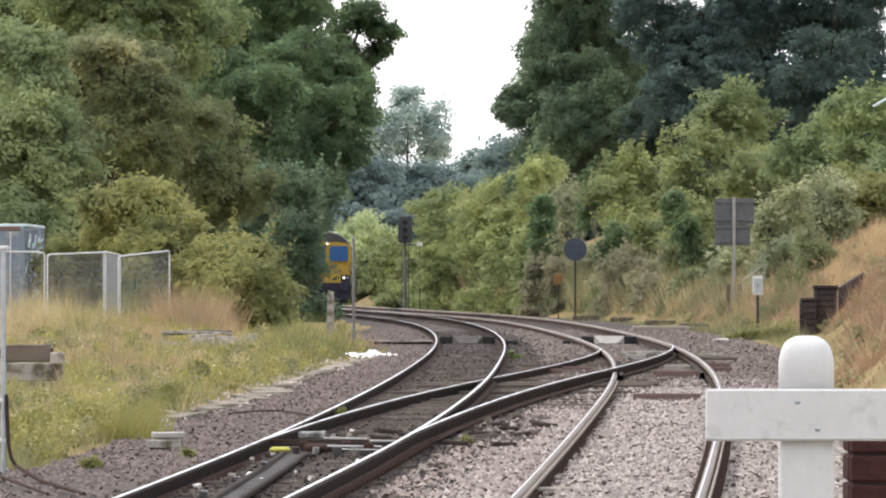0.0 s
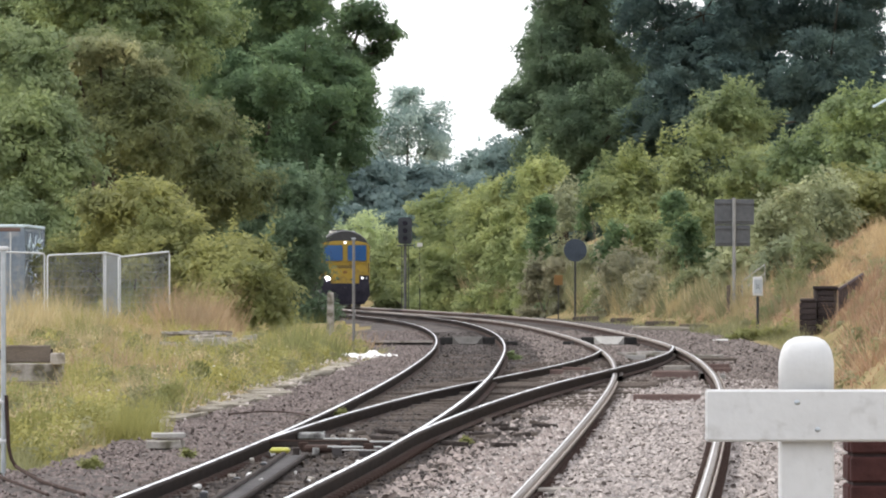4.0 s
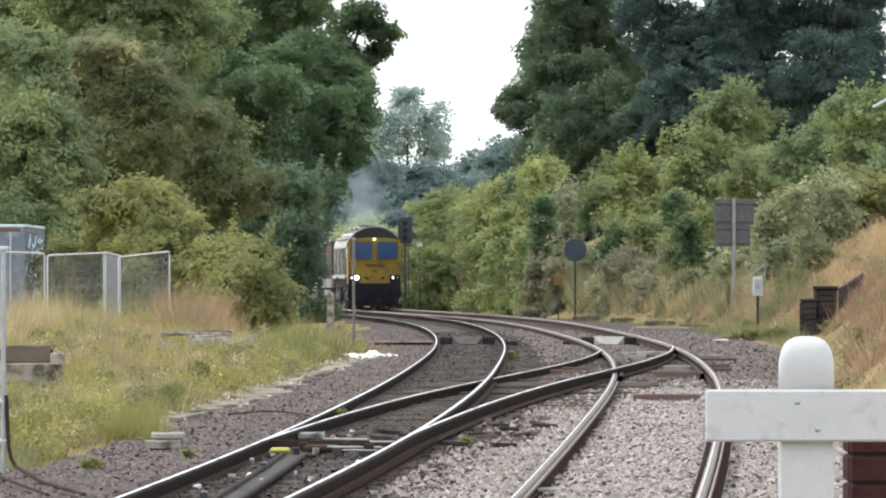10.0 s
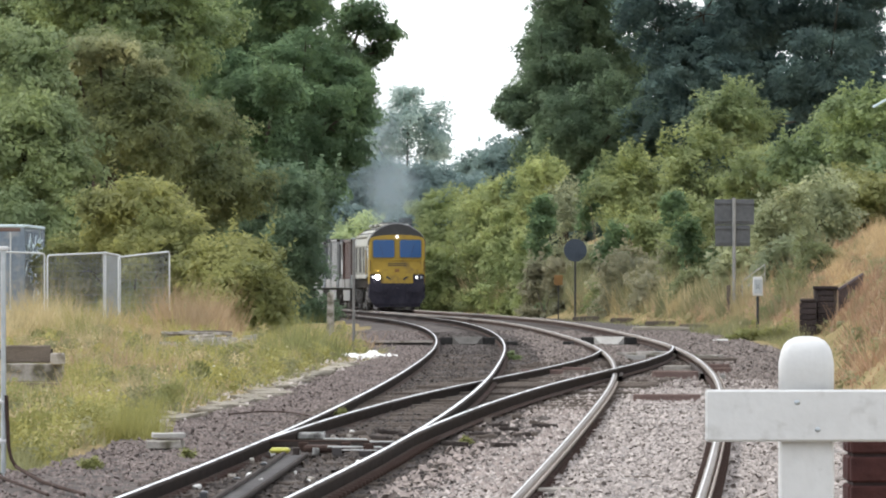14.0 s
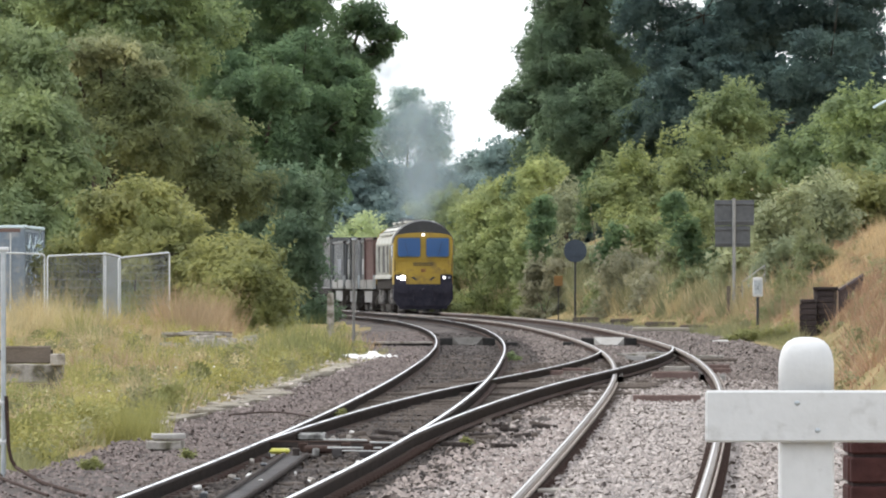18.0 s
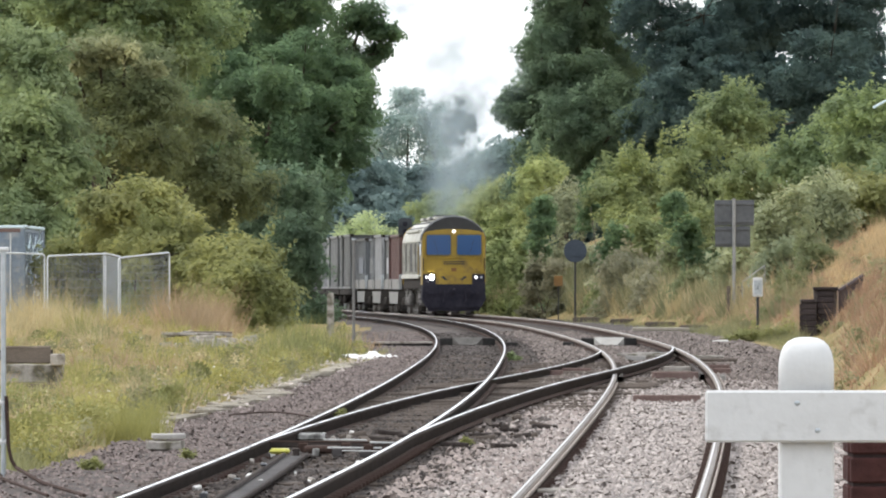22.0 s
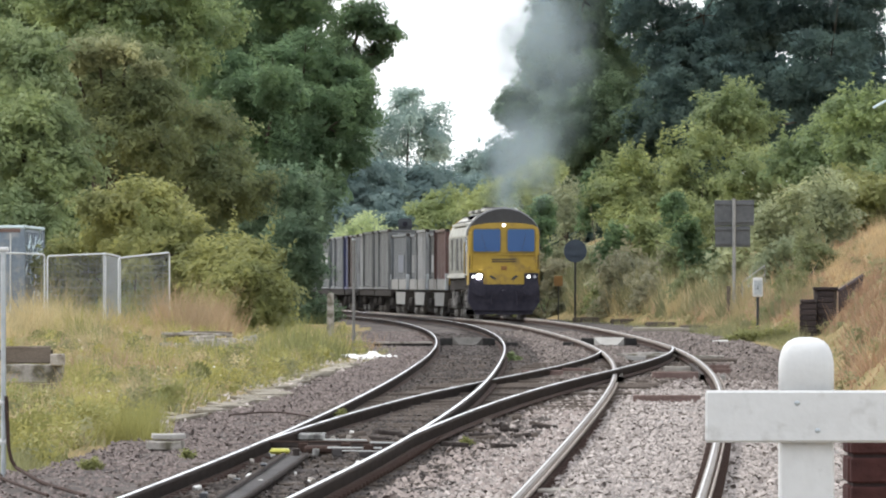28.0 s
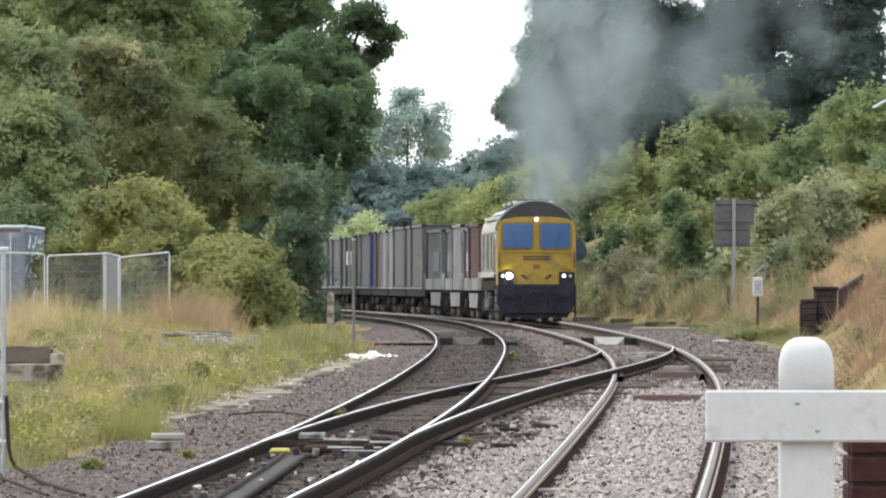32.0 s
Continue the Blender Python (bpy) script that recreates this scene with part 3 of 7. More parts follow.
    for s in (-1, 1):
        part("nose_vent", shifted(plate([(s * 0.24, 1.40), (s * 0.34, 1.38), (s * 0.52, 1.50), (s * 0.42, 1.54)], 0.025), y=0.4), ROOF_BLACK, cab)
        box_part("number_panel", (s * 0.95 - 0.17, s * 0.95 + 0.17, 0.36, 0.42, 1.7, 1.86), YELLOW, cab, 0.005)
    tube_part("nose_rail", (-1.1, 0.35, 2.26), (1.1, 0.35, 2.26), 0.02, YELLOW, cab, seg=6)
    # Black skirt with sloped lower corners, coupling and plough
    skirt = part("skirt", shifted(plate([(-1.23, 1.22), (-1.26, 0.62), (-1.06, 0.3), (1.06, 0.3), (1.26, 0.62), (1.23, 1.22)], 1.1), y=0.32), BLACK, loco, "black-painted buffer beam and skirt")
    part("snow_plough", shifted(plate([(-1.1, 0.5), (-1.0, 0.16), (1.0, 0.16), (1.1, 0.5)], 0.12), y=0.42), BLACK, loco)
    tube_part("coupling_hook", (0, -0.1, 0.95), (0, 0.4, 1.0), 0.07, BLACK, loco, seg=8)
    # The inner block is a dark fill, added to keep the underside in shade.
    part("underframe", block(block(block(bmesh.new(), -1.22, 1.22, 1.5, end, 1.02, 1.50, 0.02), -0.58, 0.58, 1.6, end - 1, 0.22, 1.0, 0.05), -1.0, 1.0, 7.6, 13.6, 0.35, 1.0, 0.12), RUSTY_FRAME, loco, "grimy underframe and fuel tank with an added dark fill")
    for y0 in (4.0, LOCO_LENGTH - 4.0):
        loco_bogie(loco, y0)
        for k in (-1.95, 0, 1.95):
            wheelsets.append((wheelset(loco, y0 + k, 0.53), y0 + k, 0.53))
    part("rear_cab", shell([(end - 0.3, outline(1.27, 1.2, 2.95, 3.8)), (end, outline(1.24, 1.2, 3.0, 3.6))]), YELLOW, loco)
    return loco


def wagon_wheels(w, ys, turning):
    for y in ys:
        ws = wheelset(w, y, 0.42)
        if turning:
            wheelsets.append((ws, y, 0.42))


def build_flat(length, turning):
    """Flat wagon: deck with side sills and cross-bearers, two bogies, buffers."""
    w = thing("flat_wagon", pose(0, 0, 0), "grimy steel flat wagon carrying containers", "wagon", "container wagons")
    deck = box_part("deck", (-1.15, 1.15, 0.35, length - 0.35, 0.86, 0.99), RUSTY_FRAME, w, 0.02)
    for s in (-1, 1):
        box_part("side_sill", (s * 1.15 - 0.06, s * 1.15 + 0.06, 0.4, length - 0.4, 0.72, 0.985), RUSTY_FRAME, w, 0.01)
        for y0 in (2.6, length - 2.6):
            bm = bmesh.new()
            block(bm, s * 1.0 - 0.07, s * 1.0 + 0.07, y0 - 1.3, y0 + 1.3, 0.42, 0.68, 0.03)
            for k in (-0.9, 0.9):
                block(bm, s * 1.0 - 0.1, s * 1.0 + 0.1, y0 + k - 0.17, y0 + k + 0.17, 0.3, 0.6, 0.03)
            part("bogie_frame", bm, RUSTY_FRAME, w)
        for y in (0.0, length):
            d = 0.4 if y == 0 else -0.4
            tube_part("buffer", (s * 0.87, y - 0.05 * (d > 0) + 0.05 * (d < 0), 1.02), (s * 0.87, y + d, 1.02), 0.15, RUSTY_FRAME, w, seg=10)
    for k in range(6):
        y = 1.5 + k * (length - 3) / 5
        box_part("cross_bearer", (-1.1, 1.1, y - 0.1, y + 0.1, 0.62, 0.858), RUSTY_FRAME, w)
    box_part("brake_gear", (-0.7, 0.7, length * 0.4, length * 0.6, 0.45, 0.8), RUSTY_FRAME, w, 0.05)
    # Deep dark box added to hide lit ground and imitate shade beneath.
    box_part("dark_underfill", (-0.5, 0.5, 0.5, length - 0.5, 0.1, 0.84), RUSTY_FRAME, w, 0.05)
    wagon_wheels(w, (1.7, 3.5, length - 3.5, length - 1.7), turning)
    return w


def build_well(length, turning):
    """Low wagon with grey side bins between its wheels and a deep panelled sill."""
    w = thing("bin_wagon", pose(0, 0, 0), "pale grey wagon with deep panelled sills and underslung bins", "wagon", "container wagons")
    g = paint("pale_wagon_grey", (0.20, 0.196, 0.187))
    box_part("deck", (-1.1, 1.1, 0.4, length - 0.4, 0.9, 1.02), RUSTY_FRAME, w, 0.02)
    for s in (-1, 1):
        # Same added dark box, standing in for shade below the deck.
        box_part("dark_underfill", (s * 0.02, s * 0.5, 0.5, length - 0.5, 0.1, 0.88) if s > 0 else (-0.5, -0.02, 0.5, length - 0.5, 0.1, 0.88), RUSTY_FRAME, w, 0.05)
        sill = box_part("side_panel", (s * 1.24 - 0.04, s * 1.24 + 0.04, 1.2, length - 1.2, 1.0, 1.42), g, w, 0.01, "pale grey side panel")
        for k in range(3):
            y = 1.4 + k * (length - 2.8) / 2
            box_part("panel_rib", (s * 1.285 - 0.025, s * 1.285 + 0.025, y - 0.05, y + 0.05, 1.0, 1.42), g, sill)
        for y in (0.95, length - 1.1):
            box_part("end_stanchion", (s * 1.24 - 0.06, s * 1.24 + 0.06, y, y + 0.16, 1.0, 1.62), GALV, w, 0.01, "bright steel end stanchion")
        bn = bmesh.new()
        a = [bn.verts.new((s * 1.2, y, z)) for y, z in ((4.6, 0.9), (5.3, 0.4), (length - 5.3, 0.4), (length - 4.6, 0.9))]
        b = [bn.verts.new((s * 0.5, y, z)) for y, z in ((4.6, 0.9), (5.3, 0.4), (length - 5.3, 0.4), (length - 4.6, 0.9))]
        bn.faces.new(a), bn.faces.new(b[::-1])
        for i in range(4):
            bn.faces.new((a[i], b[i], b[(i + 1) % 4], a[(i + 1) % 4]))
        bmesh.ops.recalc_face_normals(bn, faces=bn.faces)
        part("underslung_bin", bn, g, w, "pale grey underslung bin")
        for y0 in (2.6, length - 2.6):
            bm = bmesh.new()
            block(bm, s * 1.0 - 0.07, s * 1.0 + 0.07, y0 - 1.3, y0 + 1.3, 0.42, 0.68, 0.03)
            for k in (-0.9, 0.9):
                block(bm, s * 1.0 - 0.1, s * 1.0 + 0.1, y0 + k - 0.17, y0 + k + 0.17, 0.3, 0.6, 0.03)
            part("bogie_frame", bm, RUSTY_FRAME, w)
        for y, d in ((0.0, 0.4), (length, -0.4)):
            tube_part("buffer", (s * 0.87, y, 1.02), (s * 0.87, y + d, 1.02), 0.15, RUSTY_FRAME, w, seg=10)
    wagon_wheels(w, (1.7, 3.5, length - 3.5, length - 1.7), turning)
    return w


def build_container(y0, length, base, height, colour, label, mark=None, windows=False):
    """Corrugated box with corner posts, rails, castings and a pair of end doors."""
    c = thing("container", pose(0, 0, 0), label, "container", "containers")
    mat = paint(colour[0], colour[1])
    half = 1.22
    n = int(length / 0.28)
    pts = []
    for k in range(n):
        y = y0 + 0.12 + (length - 0.24) * k / n
        st = (length - 0.24) / n
        pts += [(y, 0.0), (y + st * 0.35, 0.0), (y + st * 0.5, 0.035), (y + st * 0.85, 0.035)]
    pts.append((y0 + length - 0.12, 0.0))
    top, bot = base + height - 0.06, base + 0.12
    for s in (-1, 1):
        bm = bmesh.new()
        rows = [(bm.verts.new((s * (half - 0.02 - d), y, bot)), bm.verts.new((s * (half - 0.02 - d), y, top))) for y, d in pts]
        for (a, b), (e, f) in zip(rows, rows[1:]):
            bm.faces.new((a, e, f, b))
        bmesh.ops.recalc_face_normals(bm, faces=bm.faces)
        part("side_wall", bm, mat, c)
        for z in (base, base + height - 0.09):
            box_part("side_rail", (s * half - 0.04, s * half + 0.04, y0 + 0.1, y0 + length - 0.1, z, z + 0.1), mat, c, 0.01)
        for y in (y0, y0 + length - 0.16):
            box_part("corner_post", (s * half - 0.07, s * half + 0.07, y, y + 0.16, base, base + height), mat, c, 0.01)
            box_part("corner_casting", (s * half - 0.08, s * half + 0.08, y - 0.01, y + 0.17, base + height - 0.11, base + height + 0.01), RUSTY_FRAME, c, 0.01)
        if windows:
            for y in (y0 + length * 0.4, y0 + length * 0.78):
                box_part("panel", (s * half - 0.03, s * half + 0.03, y, y + length * 0.2, base + 1.1, base + 1.75), WHITE, c, 0.01, "white side panel")
        if mark:
            box_part("side_mark", (s * half - 0.018, s * half + 0.018, y0 + length * mark[0], y0 + length * mark[1], base + height * 0.3, base + height * 0.62), paint(*mark[2]), c)
    box_part("roof", (-half, half, y0 + 0.05, y0 + length - 0.05, base + height - 0.07, base + height - 0.02), mat, c, 0.01)
    box_part("floor", (-half, half, y0 + 0.05, y0 + length - 0.05, base, base + 0.1), RUSTY_FRAME, c, 0.01)
    for s in (-1, 1):
        for y in (y0 + 0.02, y0 + length - 0.06):
            d = box_part("end_door", (min(s * 0.01, s * 1.16), max(s * 0.01, s * 1.16), y, y + 0.04, base + 0.12, base + height - 0.1), mat, c, 0.01)
            for x in (0.35, 0.85):
                tube_part("lock_rod", (s * x, y - 0.015, base + 0.15), (s * x, y - 0.015, base + height - 0.15), 0.016, GALV, d, seg=6)
    return c


GREY_LAMP = surface("unlit_lamp_glass", (0.35, 0.36, 0.4), (0.5, 0.5, 0.55), 0.2, grain=5, patch=2, bump=0)
loco = build_loco()
movers.append((loco, 0.0, LOCO_LENGTH))
BROWN, PALE = ("oxide_brown", (0.095, 0.044, 0.040)), ("pale_container_grey", (0.26, 0.265, 0.27))
GREY, SLATE = ("mid_grey", (0.125, 0.13, 0.13)), ("slate_grey", (0.11, 0.12, 0.13))
BLUE, RED = ("navy_blue", (0.030, 0.038, 0.13)), ("dull_red", (0.10, 0.062, 0.060))
GREEN = ("grey_green", (0.095, 0.11, 0.105))
# Each wagon: its type, then boxes as (start, length, height, paint, label)
CONSIST = [
    ("bin", ((1.25, 11.6, 2.12, BROWN, "rusty brown steel container on a grey wagon", None), (13.0, 5.3, 2.0, GREY, "grey steel container on a grey wagon", (0.2, 0.7, ("dull_white", (0.36, 0.36, 0.38)))))),
    ("bin", ((1.25, 10.6, 2.2, PALE, "pale grey steel container on a grey wagon", None), (12.1, 6.2, 2.05, SLATE, "slate grey container with open frame end", (0.3, 0.8, ("dull_grey", (0.12, 0.125, 0.13)))))),
    ("bin", ((1.25, 16.6, 2.12, SLATE, "slate grey steel container on a grey wagon", (0.25, 0.6, ("dull_blue", (0.10, 0.115, 0.15)))),)),
    ("flat", ((1.3, 12.19, 2.55, GREY, "mid grey corrugated shipping container", (0.1, 0.22, ("dark_mark", (0.10, 0.11, 0.11)))), (13.7, 6.06, 2.55, GREY, "mid grey short shipping container", None))),
    ("flat", ((0.4, 12.19, 2.55, GREY, "weathered grey shipping container", None), (12.8, 6.06, 2.5, PALE, "pale grey short shipping container", None))),
    ("flat", ((0.4, 6.06, 2.5, PALE, "pale buff-grey short shipping container", None), (6.6, 6.06, 2.5, RED, "dull red short shipping container", None), (12.8, 6.06, 2.5, BLUE, "navy blue short shipping container", None))),
    ("flat", ((0.4, 12.19, 2.5, SLATE, "blue-grey steel shipping container on a wagon", None), (12.8, 6.06, 2.5, SLATE, "blue-grey short shipping container", None))),
    ("flat", ((0.4, 12.19, 2.45, GREEN, "grey-green container with white side panels", "w"), (12.8, 6.06, 2.45, GREEN, "grey-green short shipping container", None))),
    ("flat", ((0.4, 12.19, 2.45, GREEN, "grey-green container with dirty sides", None), (12.8, 6.06, 2.45, SLATE, "slate grey short shipping container", None))),
    ("flat", ((0.4, 12.19, 2.5, GREY, "mid grey shipping container far down the train", None),)),
    ("flat", ((0.4, 12.19, 2.5, BROWN, "brown shipping container far down the train", None),)),
]
WAGON = 19.6
for k, (sort, boxes) in enumerate(CONSIST):
    back = LOCO_LENGTH + 0.9 + k * (WAGON + 0.5)
    w = (build_well if sort == "bin" else build_flat)(WAGON, k < 3)
    w.matrix_basis = track_pose(front_y(0) + back, WAGON)
    movers.append((w, back, WAGON))
    for y0, ln, ht, colour, label, mark in boxes:
        base = 1.42 if sort == "bin" else 1.0
        if sort == "bin":
            base = 1.03
        c = build_container(y0, ln, base, ht + (0.0 if sort == "flat" else 0.12), colour, label, None if mark == "w" else mark, mark == "w")
        c.matrix_basis = w.matrix_basis.copy()
        movers.append((c, back, WAGON))


# ---- exhaust smoke ----
def smoke_material():
    """Thin blue-grey smoke that fades out from the middle of each puff."""
    m, n, l, bsdf = nodes_of("diesel_smoke")
    co, dist = n.new("ShaderNodeTexCoord"), n.new("ShaderNodeVectorMath")
    dist.operation = "LENGTH"
    centred = n.new("ShaderNodeVectorMath")
    centred.operation = "MULTIPLY_ADD"
    centred.inputs[1].default_value, centred.inputs[2].default_value = (2.24, 0, 2.24), (-1.12, 0, -1.12)
    l.new(co.outputs["Generated"], centred.inputs[0])
    l.new(centred.outputs["Vector"], dist.inputs[0])
    fade = n.new("ShaderNodeMapRange")
    fade.interpolation_type = "SMOOTHSTEP"
    fade.inputs["From Min"].default_value, fade.inputs["From Max"].default_value = 0.0, 1.08
    fade.inputs["To Min"].default_value, fade.inputs["To Max"].default_value = 0.23, 0.0
    l.new(dist.outputs["Value"], fade.inputs["Value"])
    info, shift, noise_ = n.new("ShaderNodeObjectInfo"), n.new("ShaderNodeVectorMath"), n.new("ShaderNodeTexNoise")
    shift.operation = "ADD"
    wide = n.new("ShaderNodeMath")
    wide.operation = "MULTIPLY"
    wide.inputs[1].default_value = 60
    l.new(info.outputs["Random"], wide.inputs[0])
    l.new(co.outputs["Object"], shift.inputs[0]), l.new(wide.outputs[0], shift.inputs[1])
    noise_.inputs["Scale"].default_value, noise_.inputs["Detail"].default_value = 1.5, 4
    l.new(shift.outputs["Vector"], noise_.inputs["Vector"])
    gain = n.new("ShaderNodeMapRange")
    gain.inputs["From Min"].default_value, gain.inputs["From Max"].default_value = 0.35, 0.65
    gain.inputs["To Min"].default_value, gain.inputs["To Max"].default_value = 0.4, 1.0
    l.new(noise_.outputs["Fac"], gain.inputs["Value"])
    mul = n.new("ShaderNodeMath")
    mul.operation = "MULTIPLY"
    l.new(fade.outputs["Result"], mul.inputs[0]), l.new(gain.outputs["Result"], mul.inputs[1])
    clear, diff, tr = n.new("ShaderNodeBsdfTransparent"), n.new("ShaderNodeBsdfDiffuse"), n.new("ShaderNodeBsdfTranslucent")
    diff.inputs["Color"].default_value = tr.inputs["Color"].default_value = (0.37, 0.445, 0.475, 1)
    body, mix = n.new("ShaderNodeMixShader"), n.new("ShaderNodeMixShader")
    body.inputs["Fac"].default_value = 0.5
    l.new(diff.outputs[0], body.inputs[1]), l.new(tr.outputs[0], body.inputs[2])
    l.new(mul.outputs[0], mix.inputs["Fac"]), l.new(clear.outputs[0], mix.inputs[1]), l.new(body.outputs[0], mix.inputs[2])
    l.new(mix.outputs[0], n["Material Output"].inputs["Surface"])
    return m


SMOKE = smoke_material()


def puff_mesh(seed, radius):
    """A wisp: one bowl-shaped billow of a metre or more, wavy all over."""
    rng = np.random.default_rng(seed)
    bm = bmesh.new()
    bmesh.ops.create_grid(bm, x_segments=10, y_segments=10, size=1.12, matrix=Matrix.Rotation(math.pi / 2, 4, "X"))
    p = rng.random(4) * 6
    for v in bm.verts:
        r2 = v.co.x ** 2 + v.co.z ** 2
        v.co.y = 0.28 * r2 - 0.1 + 0.12 * math.sin(2.3 * v.co.x + p[0]) * math.cos(2.1 * v.co.z + p[1]) + 0.05 * math.sin(5 * v.co.x + p[2])
    gone = [f for f in bm.faces if f.calc_center_median().length > 1.12]
    bmesh.ops.delete(bm, geom=gone, context="FACES")
    for f in bm.faces:
        f.smooth = True
    bmesh.ops.scale(bm, vec=(radius, radius, radius), verts=bm.verts)
    me = bpy.data.meshes.new("puff")
    bm.to_mesh(me)
    bm.free()
    me.materials.append(SMOKE)
    return me


smoke = thing("exhaust_smoke", pose(0, 0, 0), "blue-grey diesel exhaust smoke drifting from the locomotive roof", "smoke", kind="stuff")
puff_meshes = [puff_mesh(200 + k, 1.0) for k in range(4)] + [puff_mesh(210 + k, 1.55) for k in range(4)]
puffs = []
smoke_rng = np.random.default_rng(77)
born = 6.0
while born < 31.8:
    large = born > 8 and smoke_rng.random() < 0.72
    ob = new("puff", puff_meshes[len(puffs) % 4 + 4 * large])
    ob.parent = smoke
    puffs.append((ob, born, np.clip(smoke_rng.normal(size=6), -1.5, 1.5), smoke_rng.random(3), 1.9 if large else 2.55))
    born += float(np.interp(born, (6, 10, 16, 20, 22, 26.6, 27.4), (0.32, 0.2, 0.16, 0.16, 0.34, 0.34, 0.037)))


def puff_pose(t, born, wob, luck, start):
    """Inside the engine room until its time, then up out of the exhaust and away with the breeze."""
    if t <= born:
        y = front_y(t) + 11.5
        return pose(float(down_x(y)), y, float(rail_z(y)) + start, 0, 0, 88)
    y0 = front_y(born) + 11.5
    a = t - born
    up = float(np.interp(born, (15, 19, 22, 26, 27), (0.5, 0.6, 0.5, 0.45, 1.1))) + float(np.interp(born, (10, 18, 20, 26, 27), (0.3, 0.4, 0.4, 0.4, 2.2))) * luck[0]
    rise = start + up * a + (4.3 - start) * (1 - math.exp(-a * 2.2)) + 0.2 * wob[0] * min(a, 4)
    side = float(np.interp(born, (8, 14, 19, 25, 27), (-0.1, 0.25, 0.32, 0.3, 0.15))) + float(np.interp(born, (10, 17, 19, 26, 27), (0.35, 0.6, 0.6, 0.5, 2.9))) * (0.3 * luck[1] + 0.7 * luck[0] if born < 27 else luck[1])
    x = float(down_x(y0)) + side * a + 0.16 * wob[1] * min(a, 5)
    y = y0 - 0.8 * (1 - math.exp(-a)) - 0.5 * a + 1.2 * wob[2] * min(a, 3)
    return pose(x, y, float(rail_z(y0)) + rise, 6 * wob[3], (luck[2] - 0.5) * 9 * min(a, 12), 88 * max(0, 1 - a / 1.3) + 8 * wob[4] * min(a / 2, 1))


def motions():
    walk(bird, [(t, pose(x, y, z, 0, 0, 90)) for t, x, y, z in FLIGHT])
    for wing, s in wings:
        beats = [(4.2 + 0.05 * k, (0, 55, 5, -45)[k % 4]) for k in range(1, 76)]
        walk(wing, [(t, pose(s * 0.03, 0.027, 0.024, 0, -s * a, 0)) for t, a in [(0, 0), (4.2, 0)] + beats + [(8.1, 0), (32, 0)]])
    for ob, back, length in movers:
        walk(ob, [(t, track_pose(front_y(t) + back, length)) for t in TIMES])
    for ob, y, r in wheelsets:
        walk(ob, [(k / 15, pose(0, y, r, -math.degrees((front_y(k / 15) - front_y(0)) / r), 0, 0)) for k in range(481)])
    for ob, born, wob, luck, start in puffs:
        before = [born * k / 6 for k in range(6)]
        after = [born + a for a in (0, 0.5, 1, 1.7, 2.5, 3.5, 5, 7, 9, 12, 15, 18, 21, 24, 27) if born + a < 31.9]
        walk(ob, [(t, puff_pose(t, born, wob, luck, start)) for t in before + after + [32.0]])


# ---- plants ----
# Low tones are lifted and bluer: some haze is put into the leaf colours.
LEAF_DARK = leaf_material("dark_leaves", (0.104, 0.152, 0.150), (0.138, 0.198, 0.166), (0.190, 0.250, 0.184), 0.76)
LEAF_BROAD = leaf_material("broad_leaves", (0.152, 0.206, 0.138), (0.214, 0.286, 0.166), (0.315, 0.380, 0.200), 0.74)
LEAF_WILLOW = leaf_material("willow_leaves", (0.201, 0.248, 0.141), (0.379, 0.438, 0.194), (0.523, 0.553, 0.249))
# Brighter yellow-green: the sun on the hedge is put into this leaf colour.
LEAF_SUNLIT_GOLD = leaf_material("sunlit_golden_green_leaves", (0.279, 0.326, 0.155), (0.502, 0.539, 0.222), (0.716, 0.67, 0.33))
LEAF_OAK = leaf_material("oak_leaves", (0.128, 0.190, 0.116), (0.205, 0.290, 0.136), (0.325, 0.395, 0.170), 0.74)
LEAF_MID = leaf_material("green_leaves", (0.182, 0.240, 0.144), (0.385, 0.455, 0.186), (0.585, 0.595, 0.258))
LEAF_LIGHT = leaf_material("light_leaves", (0.195, 0.209, 0.098), (0.400, 0.398, 0.144), (0.59, 0.495, 0.212))
LEAF_OLIVE = leaf_material("olive_leaves", (0.156, 0.182, 0.104), (0.280, 0.308, 0.140), (0.420, 0.415, 0.198), 0.6)
# Sunlight on the bank is painted into these leaves as well.
LEAF_SUNNY = leaf_material("sunlit_yellow_green_leaves", (0.186, 0.226, 0.117), (0.446, 0.484, 0.196), (0.66, 0.614, 0.289))
LEAF_PALE = leaf_material("pale_green_leaves", (0.37, 0.43, 0.266), (0.64, 0.71, 0.366), (0.85, 0.87, 0.5))
LEAF_GREY = leaf_material("grey_leaves", (0.203, 0.228, 0.151), (0.421, 0.435, 0.261), (0.645, 0.590, 0.391))
LEAF_SILVER = leaf_material("silvery_leaves", (0.253, 0.278, 0.172), (0.514, 0.534, 0.305), (0.749, 0.701, 0.425))
LEAF_TAN = leaf_material("dusty_tan_leaves", (0.235, 0.225, 0.150), (0.430, 0.405, 0.265), (0.640, 0.575, 0.400))
LEAF_LIT_TOP = leaf_material("lit_tan_gold_leaves", (0.255, 0.262, 0.138), (0.480, 0.470, 0.245), (0.700, 0.660, 0.410))
# Far leaves are paled towards blue-grey, distance haze painted into their colour.
LEAF_FAR = leaf_material("hazed_distant_leaves", (0.33, 0.41, 0.37), (0.54, 0.64, 0.575), (0.70, 0.77, 0.70), 0.6)
LEAF_FAR_MID = leaf_material("hazed_mid_leaves", (0.232, 0.308, 0.285), (0.365, 0.460, 0.415), (0.480, 0.565, 0.50), 0.6)
